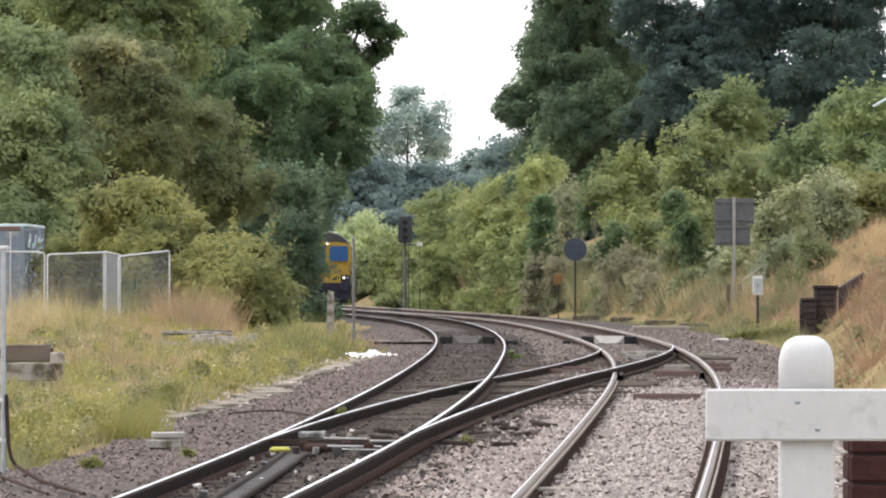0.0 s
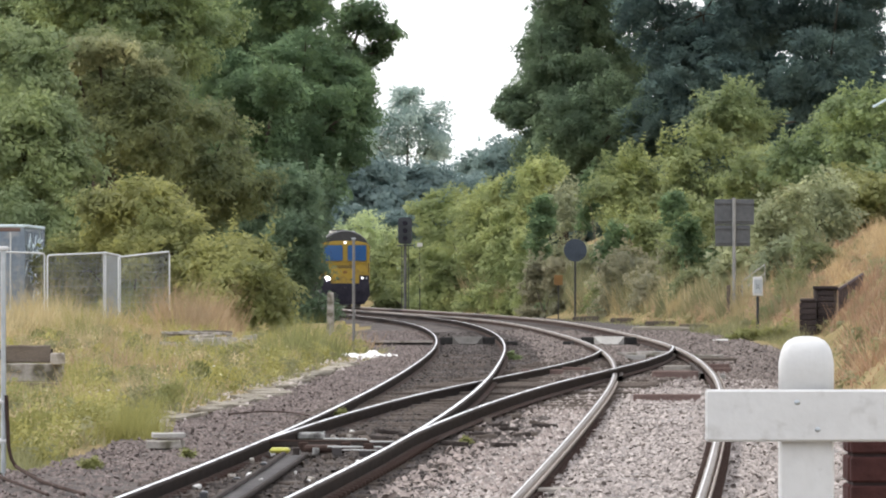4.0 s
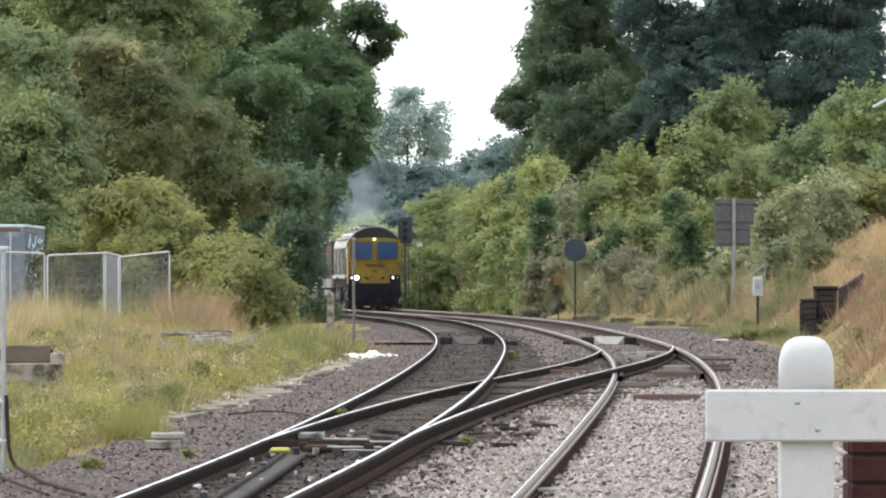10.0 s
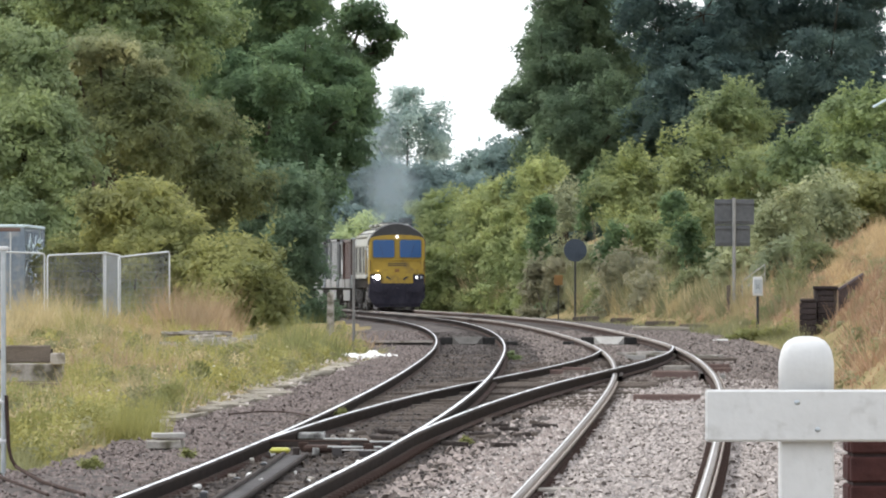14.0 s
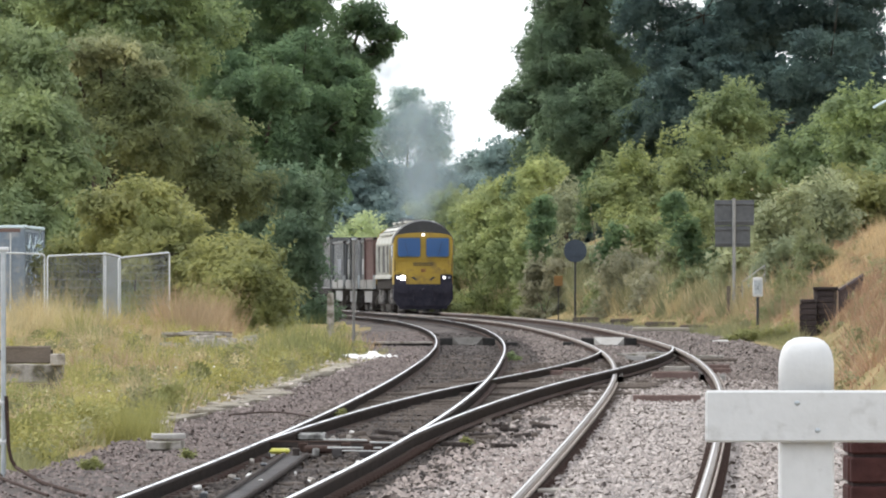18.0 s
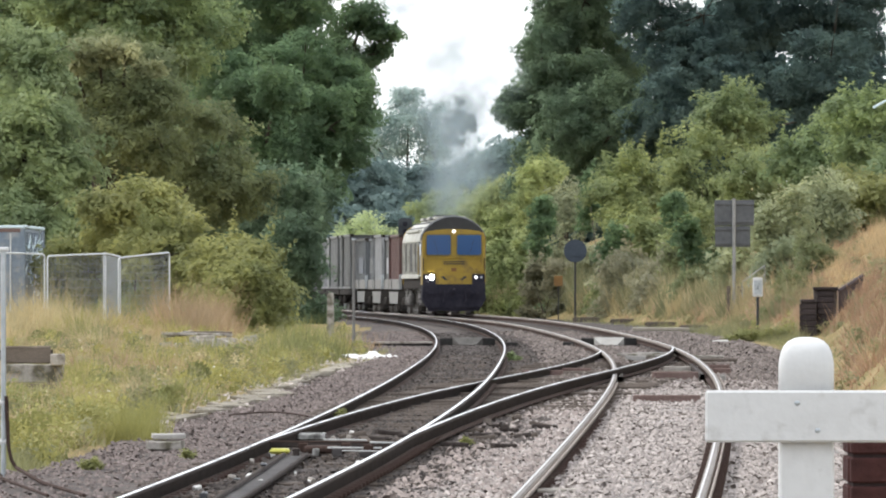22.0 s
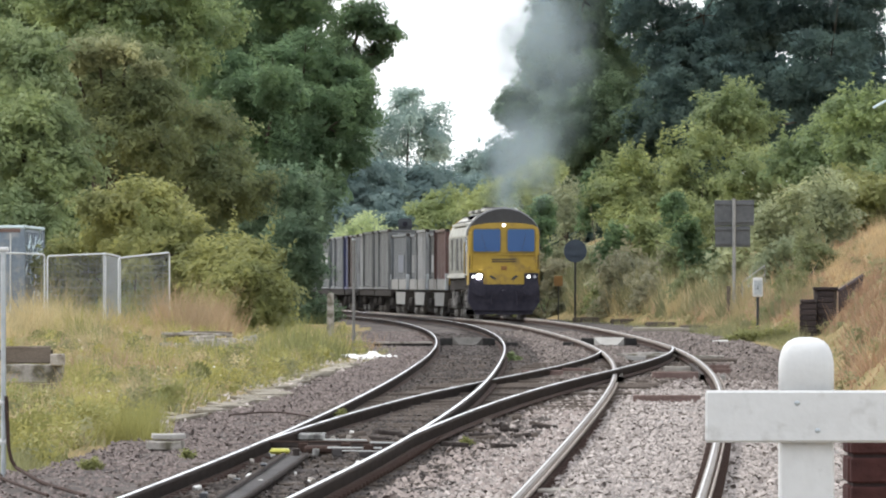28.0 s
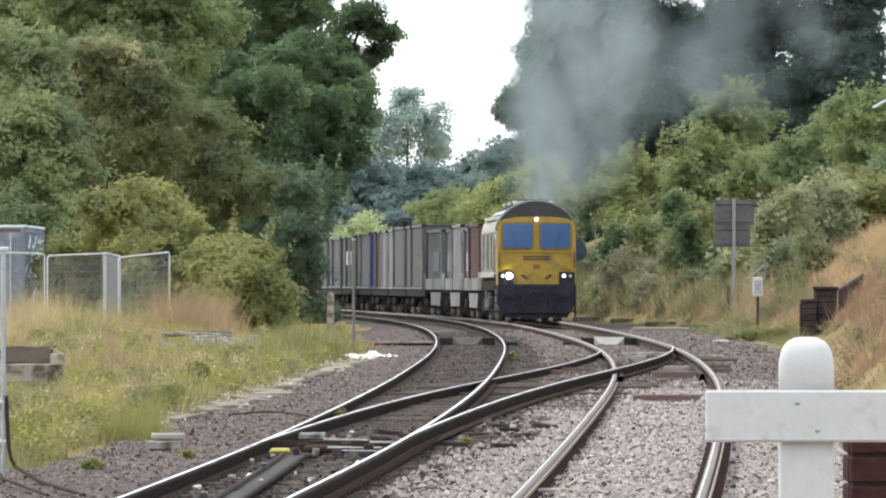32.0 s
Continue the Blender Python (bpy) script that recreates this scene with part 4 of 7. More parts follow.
LEAF_FAR_DARK = leaf_material("hazed_dark_leaves", (0.190, 0.255, 0.245), (0.270, 0.352, 0.328), (0.355, 0.440, 0.395), 0.6)


def leaves(rng, centres, radii, count, size, outs=None, droop=0.3):
    """Small leaves in sprays: each clump spreads outwards, thin from top to bottom, and hangs a little."""
    w = radii ** 2
    k = rng.choice(len(centres), count, p=w / w.sum())
    if outs is None:
        outs = rng.normal(size=centres.shape)
    o = outs * np.array([1, 1, 0.45]) + np.array([0, 0, -droop]) + rng.normal(size=outs.shape) * 0.34
    o /= np.linalg.norm(o, axis=1)[:, None]
    s = np.cross(o, np.array([0, 0, 1]) + rng.normal(size=outs.shape) * 0.2)
    s /= np.linalg.norm(s, axis=1)[:, None] + 1e-6
    n = np.cross(s, o)
    d = rng.normal(size=(count, 3))
    d /= np.linalg.norm(d, axis=1)[:, None]
    d *= rng.random(count)[:, None] ** 0.42
    r = radii[k][:, None]
    c = centres[k] + r * (o[k] * d[:, :1] * 1.3 + s[k] * d[:, 1:2] + n[k] * d[:, 2:] * 0.62)
    out = n[k] * np.sign(n[k][:, 2:]) * 0.75 + outs[k] * 0.55 + d * 0.4 + rng.normal(size=(count, 3)) * 0.4
    a = np.cross(out, rng.normal(size=(count, 3)))
    a /= np.linalg.norm(a, axis=1)[:, None]
    b = np.cross(out, a)
    b /= np.linalg.norm(b, axis=1)[:, None]
    t = size * (0.5 + 0.9 * rng.random(count))[:, None]
    v = np.stack([c - a * t, c + b * t * 0.6, c + a * t * 0.8 - b * t * 0.35], 1).reshape(-1, 3)
    return v, np.arange(count * 3).reshape(-1, 3)


def plant(name, label, category, lobes, material, seed, size=0.105, density=1.0, trunk=True, clump=0.62, group="", foot=None, shoots=2, droop=0.3):
    """A tree or bush: a trunk with limbs into each lobe, and a crown of sprays of leaves on uneven lobes."""
    rng = np.random.default_rng(seed)
    lobes = np.array(lobes, float)
    bx, by = foot or (float(lobes[:, 0].mean()), float(lobes[:, 1].mean()))
    base = Vector((bx, by, lay(bx, by) - 0.1))
    top = thing(name, Matrix.Translation(base), label, category, group)
    cs, rs, os_ = [], [], []
    for x, y, z, rx, ry, rz in lobes:
        # each lobe swells into smaller boughs of uneven size
        d = rng.normal(size=(11, 3))
        d /= np.linalg.norm(d, axis=1)[:, None]
        boughs = [(x, y, z, rx * 0.84, ry * 0.84, rz * 0.84)]
        for k in d:
            g = 0.26 + 0.26 * rng.random()
            boughs.append((x + k[0] * rx * 0.66, y + k[1] * ry * 0.66, z + k[2] * rz * 0.66, rx * g * 1.15, ry * g, rz * g * 0.75))
        if not trunk:
            for _ in range(5):
                gx_, gy_ = x + rx * 0.8 * (2 * rng.random() - 1), y + ry * 0.6 * (2 * rng.random() - 1)
                g = 0.3 + 0.2 * rng.random()
                boughs.append((gx_, gy_, lay(gx_, gy_) + rz * g * 0.6, rx * g, ry * g, min(rz, rx) * g))
            # thin upright shoots break the outline
            for _ in range(shoots if rx > 0.5 else 0):
                u, w = rng.random() * math.tau, rng.random() ** 0.5 * 0.9
                sx_, sy_ = x + rx * w * math.cos(u), y + ry * w * math.sin(u)
                sz_ = z + rz * math.sqrt(1 - w * w) * 0.86
                k = np.arange(7)
                lean_ = rng.normal(0, 0.07, 2)
                tall_ = 0.08 + 0.1 * rng.random()
                cs.append(np.stack([sx_ + lean_[0] * k, sy_ + lean_[1] * k, sz_ + tall_ * k], 1)), rs.append(0.24 - 0.03 * k)
                os_.append(rng.normal(0, 0.3, (7, 3)) + np.array([0, 0, 1.2]))
        for bx_, by_, bz_, ax, ay, az in boughs:
            area = 4 * math.pi * ((ax * ay) ** 1.6 / 3 + (ax * az) ** 1.6 / 3 + (ay * az) ** 1.6 / 3) ** (1 / 1.6)
            n = max(4, int(area / (clump * clump * 1.5)))
            d = rng.normal(size=(n, 3))
            d /= np.linalg.norm(d, axis=1)[:, None]
            p = np.array([bx_, by_, bz_]) + d * np.array([ax, ay, az]) * (0.62 + 0.42 * rng.random(n)[:, None])
            keep = p[:, 2] > ground_z(p[:, 0], p[:, 1]) + 0.05
            cs.append(p[keep]), rs.append(clump * (0.3 + 0.75 * rng.random(n) ** 1.7)[keep]), os_.append(d[keep])
    cs, rs, os_ = np.concatenate(cs), np.concatenate(rs), np.concatenate(os_)
    count = int(float((rs ** 2).sum()) * 500 * density * (0.105 / size) ** 2)
    v, f = leaves(rng, cs, rs, count, size, os_, droop)
    raw_mesh("crown", v - np.array(base), f, material, top)
    hub = Vector((bx, by, base.z + (float(lobes[:, 2].max()) - base.z) * (0.45 if trunk else 0.12)))
    wide = (0.035 * (hub.z - base.z) + 0.06) if trunk else 0.06
    tube_part("trunk", base - base, hub - base, wide, BARK, top, wide * 0.6, 9)
    for x, y, z, rx, ry, rz in lobes:
        bm = bmesh.new()
        tip = Vector((x, y, z)) - base
        tube(bm, hub - base, tip, wide * 0.5, wide * 0.2, 6)
        for _ in range(5):
            e = tip + Vector((rng.normal() * rx * 0.45, rng.normal() * ry * 0.45, rng.normal() * rz * 0.45))
            tube(bm, tip, e, wide * 0.2, wide * 0.05, 5)
        part("limb", bm, BARK, top)
    return top


# The side of the up line
plant("tree", "tall dark green oak leaning over the railway", "tree", [(-8.21, 445, 12.503, 3.226, 3.4, 3.226), (-6.083, 440, 12.376, 2.365, 3, 2.75), (-5.416, 435, 8.551, 2.284, 3.2, 2.936), (-4.385, 432, 7.205, 1.75, 2.6, 2.052), (-5.891, 430, 5.349, 1.935, 2.6, 2.365), (-8.5, 442, 9.2, 2.2, 2.6, 2.7), (-3.35, 434, 8.2, 0.9, 1.2, 1.1), (-3.9, 436, 9.3, 1.0, 1.2, 0.9)], LEAF_OAK, 11)
plant("tree", "oak with an open leafy branch against the sky", "tree", [(-3.9, 450, 11.3, 0.9, 1, 1.2), (-3.1, 450, 12.0, 0.9, 1, 0.75), (-2.35, 450, 11.25, 0.72, 0.8, 0.5), (-2.6, 450, 10.4, 0.5, 0.6, 0.55), (-3.5, 450, 9.9, 0.75, 1, 0.85)], LEAF_OAK, 10, density=1.0, clump=0.4, droop=0.1, foot=(-5.49, 450))
plant("tree", "olive green tree with feathery drooping foliage", "tree", [(-10.716, 375, 8.194, 2.203, 2.6, 1.688), (-9.56, 372, 6.464, 2.418, 2.6, 2.046), (-7.73, 378, 5.131, 1.796, 2.4, 2.362)], LEAF_OLIVE, 12)
# Lit golden top of the olive tree, added as a crown of paler leaves.
plant("tree", "pale tan crown standing in for the lit top of the olive tree", "tree", [(-12.1, 371, 8.5, 0.75, 0.8, 0.5), (-11.3, 370.6, 8.95, 0.8, 0.8, 0.42), (-10.4, 370.6, 8.75, 0.8, 0.8, 0.42), (-9.7, 371, 8.2, 0.6, 0.7, 0.4)], LEAF_LIT_TOP, 34, density=0.6, clump=0.4, foot=(-11.0, 377))
plant("tree", "dark shaded tree behind the feathery one", "tree", [(-7.3, 428, 7.5, 1.4, 1.8, 1.9), (-6.7, 427, 5.5, 1.3, 1.7, 1.5), (-8.3, 430, 9.0, 1.2, 1.6, 1.2), (-6.3, 426, 8.6, 1.0, 1.4, 1.0)], LEAF_OAK, 35)
plant("tree", "mid green broadleaf tree behind the thicket", "tree", [(-12.177, 410, 11.716, 3.075, 3, 2.665), (-9.558, 412, 10.532, 2.472, 2.6, 2.266), (-16.2, 414, 11.6, 3.0, 2.6, 2.9)], LEAF_MID, 28)
plant("tree", "light green willow-like tree beside the site cabin", "tree", [(-13.27, 352, 7.853, 1.76, 2.4, 1.848), (-12.582, 350, 5.453, 2.188, 2.4, 1.925), (-12.641, 348, 3.079, 1.871, 2.2, 1.827)], LEAF_WILLOW, 13)
plant("bush", "yellow-green bush on the verge", "bush", [(-8.906, 332, 3.117, 1.619, 1.6, 1.369), (-7.938, 328, 2.069, 1.804, 1.6, 1.476), (-10.421, 334, 1.584, 1.67, 1.4, 1.336)], LEAF_LIGHT, 14, trunk=False)
plant("bush", "thick green bush behind the fence", "bush", [(-11.098, 342, 1.123, 1.282, 1.4, 1.325), (-9.078, 340, 1.251, 1.36, 1.4, 1.36), (-7.291, 336, 0.998, 1.176, 1.3, 1.26)], LEAF_MID, 72, trunk=False)
plant("bush", "green bush on the verge", "bush", [(-6.106, 318, 1.566, 1.272, 1.5, 1.272), (-5.554, 316, 0.931, 1.145, 1.4, 1.185), (-5.216, 322, 0.524, 0.805, 1, 0.885)], LEAF_LIGHT, 15, trunk=False)
plant("bush", "dark green bush close beside the line", "bush", [(-5.909, 402, 3.823, 1.809, 1.8, 1.759), (-5.5, 400, 1.91, 1.38, 1.6, 1.95), (-4.718, 405, 4.096, 1.033, 1.2, 1.417)], LEAF_BROAD, 16, trunk=False)
plant("wood", "dense dark wood behind the line side trees", "wood", [(-18.824, 520, 7.258, 3.64, 4, 5.46), (-16.117, 525, 12.435, 3.413, 3, 3.806), (-13.621, 530, 9.759, 3.975, 4, 6.36), (-8.374, 525, 7.841, 3.544, 4, 4.987), (-12.194, 520, 4.658, 4.29, 3.5, 4.42), (-16.4, 522, 4.6, 3.6, 3.2, 4.2), (-11.0, 528, 9.0, 3.0, 3.0, 4.0)], LEAF_OAK, 70, size=0.3, clump=1.1, density=2.1)
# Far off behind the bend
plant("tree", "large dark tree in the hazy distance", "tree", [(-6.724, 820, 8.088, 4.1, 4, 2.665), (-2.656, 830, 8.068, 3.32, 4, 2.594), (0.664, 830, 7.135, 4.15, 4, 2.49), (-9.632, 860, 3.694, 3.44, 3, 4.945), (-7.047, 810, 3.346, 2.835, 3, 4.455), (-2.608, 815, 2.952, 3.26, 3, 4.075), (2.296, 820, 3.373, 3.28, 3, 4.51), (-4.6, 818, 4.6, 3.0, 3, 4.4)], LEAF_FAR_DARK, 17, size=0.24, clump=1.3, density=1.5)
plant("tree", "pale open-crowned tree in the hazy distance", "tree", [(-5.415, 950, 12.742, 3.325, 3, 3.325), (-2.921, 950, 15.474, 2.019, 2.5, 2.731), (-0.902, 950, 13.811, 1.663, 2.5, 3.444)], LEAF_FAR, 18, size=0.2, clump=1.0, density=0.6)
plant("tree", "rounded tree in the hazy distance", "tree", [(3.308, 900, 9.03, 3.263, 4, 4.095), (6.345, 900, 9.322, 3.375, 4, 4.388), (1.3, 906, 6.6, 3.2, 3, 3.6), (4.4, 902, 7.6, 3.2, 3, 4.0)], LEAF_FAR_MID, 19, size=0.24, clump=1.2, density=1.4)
plant("bush", "bright green bush in the distance", "bush", [(-6.253, 740, 2.828, 1.295, 2, 2.997), (-4.965, 741, 2.978, 1.482, 2, 3.149), (-3.97, 742, 2.536, 1.373, 2, 3.45)], LEAF_PALE, 20, size=0.14, clump=0.8, trunk=False)
plant("bush", "shaded green bush in the distance", "bush", [(-4.278, 690, 0.958, 2.07, 2, 2.415)], LEAF_OLIVE, 40, size=0.17, clump=0.8, trunk=False)
plant("wood", "dense dark wood on top of the bank", "wood", [(10.431, 570, 9.265, 3.705, 4, 5.7), (16.273, 575, 11.78, 3.737, 4, 5.606), (20.691, 570, 9.978, 3.135, 4, 3.848), (6.328, 560, 3.524, 3.08, 3, 3.36), (11.648, 560, 4.644, 3.36, 3, 2.8)], LEAF_DARK, 71, size=0.3, clump=1.1, density=2.0)
# The bank beside the down line
plant("bush", "green hedge on the outside of the bend", "bush", [(-2.937, 660, 1.712, 1.485, 1.6, 2.393), (-1.647, 610, 1.215, 1.22, 1.4, 1.906), (-3.933, 690, 0.7, 1.035, 1.4, 1.639)], LEAF_SUNNY, 47, trunk=False, size=0.15, clump=0.75)
plant("bush", "pale scrub at the foot of the bend", "bush", [(-2.596, 590, 0.403, 1.003, 0.8, 0.885), (-0.901, 572, 0.485, 1.073, 0.9, 1.087)], LEAF_SUNNY, 48, trunk=False, size=0.14, clump=0.6)
plant("tree", "tall dark green broadleaf tree on the bank", "tree", [(4.545, 505, 8.851, 2.171, 3.2, 2.272), (6.756, 508, 12.452, 3.302, 3.6, 3.048), (7.4, 500, 7.775, 3, 3.2, 3), (4.678, 503, 6.18, 1.76, 2.6, 1.886), (6.287, 506, 13.926, 2.214, 2.6, 2.277), (4.372, 504, 11.356, 1.323, 2, 1.764), (3.15, 505, 9.1, 0.75, 1.0, 0.8), (5.9, 503, 9.9, 2.0, 2.4, 2.0)], LEAF_BROAD, 21)
plant("tree", "tall dark green broadleaf tree on the bank", "tree", [(11.525, 500, 13.15, 3.875, 3.4, 3.375), (11.557, 496, 8.838, 3.224, 3.4, 3.348)], LEAF_DARK, 22)
plant("tree", "tall dark green broadleaf tree on the bank", "tree", [(17.525, 500, 13.775, 3.875, 3.2, 2.75), (16.855, 495, 10.184, 2.599, 3, 2.723)], LEAF_DARK, 29)
plant("bush", "leafy bright green hedge on the bank", "bush", [(0.192, 548, 3.885, 1.891, 1.8, 2.055), (0.81, 540, 1.551, 2.322, 1.6, 2.16), (2.147, 530, 4.261, 1.722, 1.8, 1.921), (1.3, 538, 4.5, 1.0, 1.2, 1.1), (2.0, 526, 2.3, 1.2, 1.2, 1.4), (3.0, 524, 5.2, 0.8, 1.0, 1.0)], LEAF_SUNLIT_GOLD, 23, trunk=False, shoots=4)
plant("bush", "ivy-clad shrub with yellow-green top on the bank", "bush", [(3.75, 488, 5.25, 0.82, 1.2, 1.45), (4.45, 489, 6.0, 0.7, 1.0, 0.8), (2.842, 490, 2.498, 1.225, 1.5, 2.94), (3.591, 474, 1.686, 0.723, 0.7, 2.192)], LEAF_SUNLIT_GOLD, 24, trunk=False)
# Dark bush added where the hedge only has a shaded recess.
plant("bush", "dark leafy column filling a shaded gap in the hedge", "bush", [(4.12, 468, 4.3, 0.42, 0.6, 0.9), (4.02, 467, 3.1, 0.5, 0.6, 1.2)], LEAF_OAK, 41, trunk=False, clump=0.42, shoots=0)
plant("bush", "dusty tan dead shrub before the dark leafy column", "bush", [(4.55, 461, 1.5, 0.45, 0.6, 0.9), (3.75, 463, 1.2, 0.55, 0.6, 0.95)], LEAF_TAN, 53, trunk=False, clump=0.4)
# Two more dark bushes stand in for shaded gaps between the shrubs.
plant("bush", "dark leafy mass filling a shaded gap on the bank", "bush", [(6.55, 430, 2.5, 0.5, 0.6, 1.3), (5.9, 455, 4.6, 0.55, 0.6, 1.3)], LEAF_OAK, 49, trunk=False, clump=0.45)
plant("bush", "dark leafy mass filling a shaded gap on the bank", "bush", [(8.2, 401, 3.9, 0.4, 0.5, 0.7), (8.6, 400, 3.0, 0.5, 0.5, 0.7), (8.9, 400, 2.0, 0.45, 0.5, 0.8)], LEAF_OAK, 50, trunk=False, clump=0.4, shoots=0)
plant("bush", "grey-green shrub on the bank", "bush", [(5.25, 472, 4.3, 0.95, 1.1, 1.15), (4.958, 470, 1.9, 1.3, 1.2, 1.5)], LEAF_GREY, 42, trunk=False)
plant("bush", "green bush climbing the bank", "bush", [(7.205, 442, 4.747, 1.547, 1.6, 1.934), (7.577, 438, 2.58, 1.752, 1.5, 1.752)], LEAF_SUNNY, 25, trunk=False)
plant("bush", "dusty grey-green scrub at the foot of the bank", "bush", [(7.034, 425, 1.051, 1.381, 1, 1.275), (8.59, 418, 1.419, 1.359, 1, 1.515)], LEAF_TAN, 43, trunk=False)
plant("bush", "yellow-green bush climbing the bank", "bush", [(9.471, 420, 5.253, 1.575, 1.5, 1.89), (9.255, 415, 3.026, 1.245, 1.4, 1.764), (11.351, 412, 4.764, 1.339, 1.5, 1.854)], LEAF_SUNNY, 26, trunk=False)
plant("bush", "olive scrub with upright shoots on the bank", "bush", [(11.201, 430, 7.123, 1.613, 1.5, 1.559)], LEAF_WILLOW, 44, trunk=False, shoots=16)
plant("bush", "green bush along the top of the bank", "bush", [(13.385, 405, 5.564, 1.519, 1.6, 1.873), (15.42, 400, 6.46, 2.1, 1.8, 1.8), (15.798, 392, 4.787, 1.372, 1.6, 1.568)], LEAF_MID, 27, trunk=False)
plant("bush", "silvery grey-green bush on the bank", "bush", [(10.847, 358, 2.775, 1.074, 1.1, 1.522), (12.236, 362, 3.517, 1.086, 1.1, 1.357)], LEAF_SILVER, 45, trunk=False)
plant("bush", "pale olive scrub near the top of the bank", "bush", [(14.201, 366, 4.091, 1.464, 1.2, 1.006), (12.99, 368, 3.923, 0.92, 1, 0.828)], LEAF_LIGHT, 46, trunk=False)

for k, (lobes, mat, label) in enumerate((
        ([(3.56, 505, 1.149, 1.389, 1, 1.641), (1.484, 530, 0.683, 1.59, 1, 1.391)], LEAF_LIGHT, "yellow-green scrub at the foot of the bank"),
        ([(5.175, 458, 1.04, 1.145, 0.9, 1.374), (6.21, 450, 1.492, 1.125, 0.9, 1.575)], LEAF_GREY, "dusty grey-green scrub at the foot of the bank"),
        ([(6.819, 412, 1.365, 1.133, 0.9, 1.339), (7.37, 392, 0.818, 0.98, 0.8, 1.029)], LEAF_TAN, "yellow-green scrub at the foot of the bank"),
        ([(8.742, 392, 1.847, 1.176, 0.9, 1.372), (8.575, 372, 0.884, 0.837, 0.7, 0.93)], LEAF_OLIVE, "green scrub at the foot of the bank"),
        ([(9.691, 365, 1.62, 0.821, 0.8, 1.095), (10.342, 350, 1.69, 0.787, 0.7, 0.787)], LEAF_SILVER, "grey-green scrub beside the sign"),
        ([(7.789, 292, -0.202, 0.474, 0.35, 0.277), (8.585, 293, -0.155, 0.513, 0.4, 0.3)], LEAF_LIGHT, "low green weeds by the lineside box"),
        ([(10.205, 330, 1.085, 0.619, 0.5, 0.66), (11.155, 335, 1.878, 0.838, 0.6, 0.628), (9.596, 322, 0.443, 0.483, 0.4, 0.483)], LEAF_OLIVE, "thin olive scrub and weeds on the bank"))):
    if k < 4:
        lobes = [(x * 1.04, y * 1.04, EYE_Z + (z - EYE_Z) * 1.04, rx, ry, rz) for x, y, z, rx, ry, rz in lobes]
    low = "weeds" in label
    plant("bush", label, "bush", lobes, mat, 90 + k, trunk=False, density=0.5 if low else 0.9, clump=0.16 if low else 0.62, size=0.05 if low else 0.12)


# ---- grass ----
GRASS_GREEN = leaf_material("verge_grass", (0.215, 0.215, 0.100), (0.440, 0.415, 0.200), (0.640, 0.575, 0.370), 0.3)
GRASS_DRY = leaf_material("dry_grass", (0.318, 0.208, 0.131), (0.635, 0.453, 0.311), (0.807, 0.649, 0.497), 0.3)


def grass(name, label, count, place, tall, material, seed, lean=0.34, thick=0.006):
    """Blades and stalks growing in tufts over a patch."""
    rng = np.random.default_rng(seed)
    tufts = max(1, count // 14)
    tx, ty = place(rng, tufts)
    k = rng.integers(0, tufts, count)
    x, y = tx[k] + rng.normal(0, 0.09, count), ty[k] + rng.normal(0, 0.12, count)
    swell = np.array([noise.noise(Vector((a * 0.9, b * 0.22, seed * 1.7))) for a, b in zip(tx, ty)])
    h = tall * ((0.2 + 1.1 * rng.random(tufts) ** 1.9) * np.clip(0.9 + 1.3 * swell, 0.35, 1.6))[k] * (0.5 + 0.65 * rng.random(count))
    z = ground_z(x, y) - 0.03
    a = rng.random(count) * math.tau
    w = thick * (0.7 + 0.8 * rng.random(count))
    ax, ay = np.cos(a), np.sin(a)
    dx, dy = rng.normal(0, lean, count) * h, rng.normal(0, lean, count) * h
    one = np.stack([x - ax * w, y - ay * w, z], 1)
    two = np.stack([x + ax * w, y + ay * w, z], 1)
    tip = np.stack([x + dx, y + dy, z + h], 1)
    v = np.stack([one, two, tip], 1).reshape(-1, 3)
    return tagged(raw_mesh(name, v, np.arange(count * 3).reshape(-1, 3), material), label, "grass", kind="stuff")


def verge(y0, y1, x0, x1):
    def place(rng, n):
        y = y0 * (y1 / y0) ** rng.random(n)
        lo, hi = -y * 0.0405, left_edge(y) - 0.2 - 0.3 * np.clip((y - 118) / 15, 0, 1) * np.clip((250 - y) / 15, 0, 1)
        u = x0 + (x1 - x0) * rng.random(n)
        x = hi + (lo - hi) * u
        clear = (x > -0.0392 * y) & (x < -0.0325 * y) & (y > 136) & (y < 167)
        x = np.where(clear, x + 1.25, x)
        heap = (x > -6.6) & (x < -4.5) & (y > 238) & (y < 257)
        return np.where(heap, x - 2.3, x), y
    return place


def patchy(place, seed=4.0, fine=1.0):
    """Keeps most of a patch's tufts where a slow noise is high, and leaves the beam stack clear."""
    def choose(rng, n):
        x, y = place(rng, n * 5)
        score = np.array([noise.noise(Vector((a * 0.5 * fine, b * 0.12 * fine, seed))) for a, b in zip(x, y)]) + rng.normal(0, 0.12, len(x))
        best = np.argsort(-score)[:n]
        return x[best], y[best]
    return choose


def bank(y0, y1, x0, x1):
    def place(rng, n):
        y = y0 + (y1 - y0) * rng.random(n)
        return down_x(y) + foot_of_bank(y) + x0 + (x1 - x0) * rng.random(n), y
    return place


GRASS_TALL = leaf_material("tall_green_grass", (0.245, 0.235, 0.08), (0.49, 0.45, 0.158), (0.68, 0.6, 0.305), 0.35)
GRASS_PALE = leaf_material("bleached_grass", (0.294, 0.245, 0.131), (0.538, 0.453, 0.265), (0.734, 0.637, 0.435), 0.3)
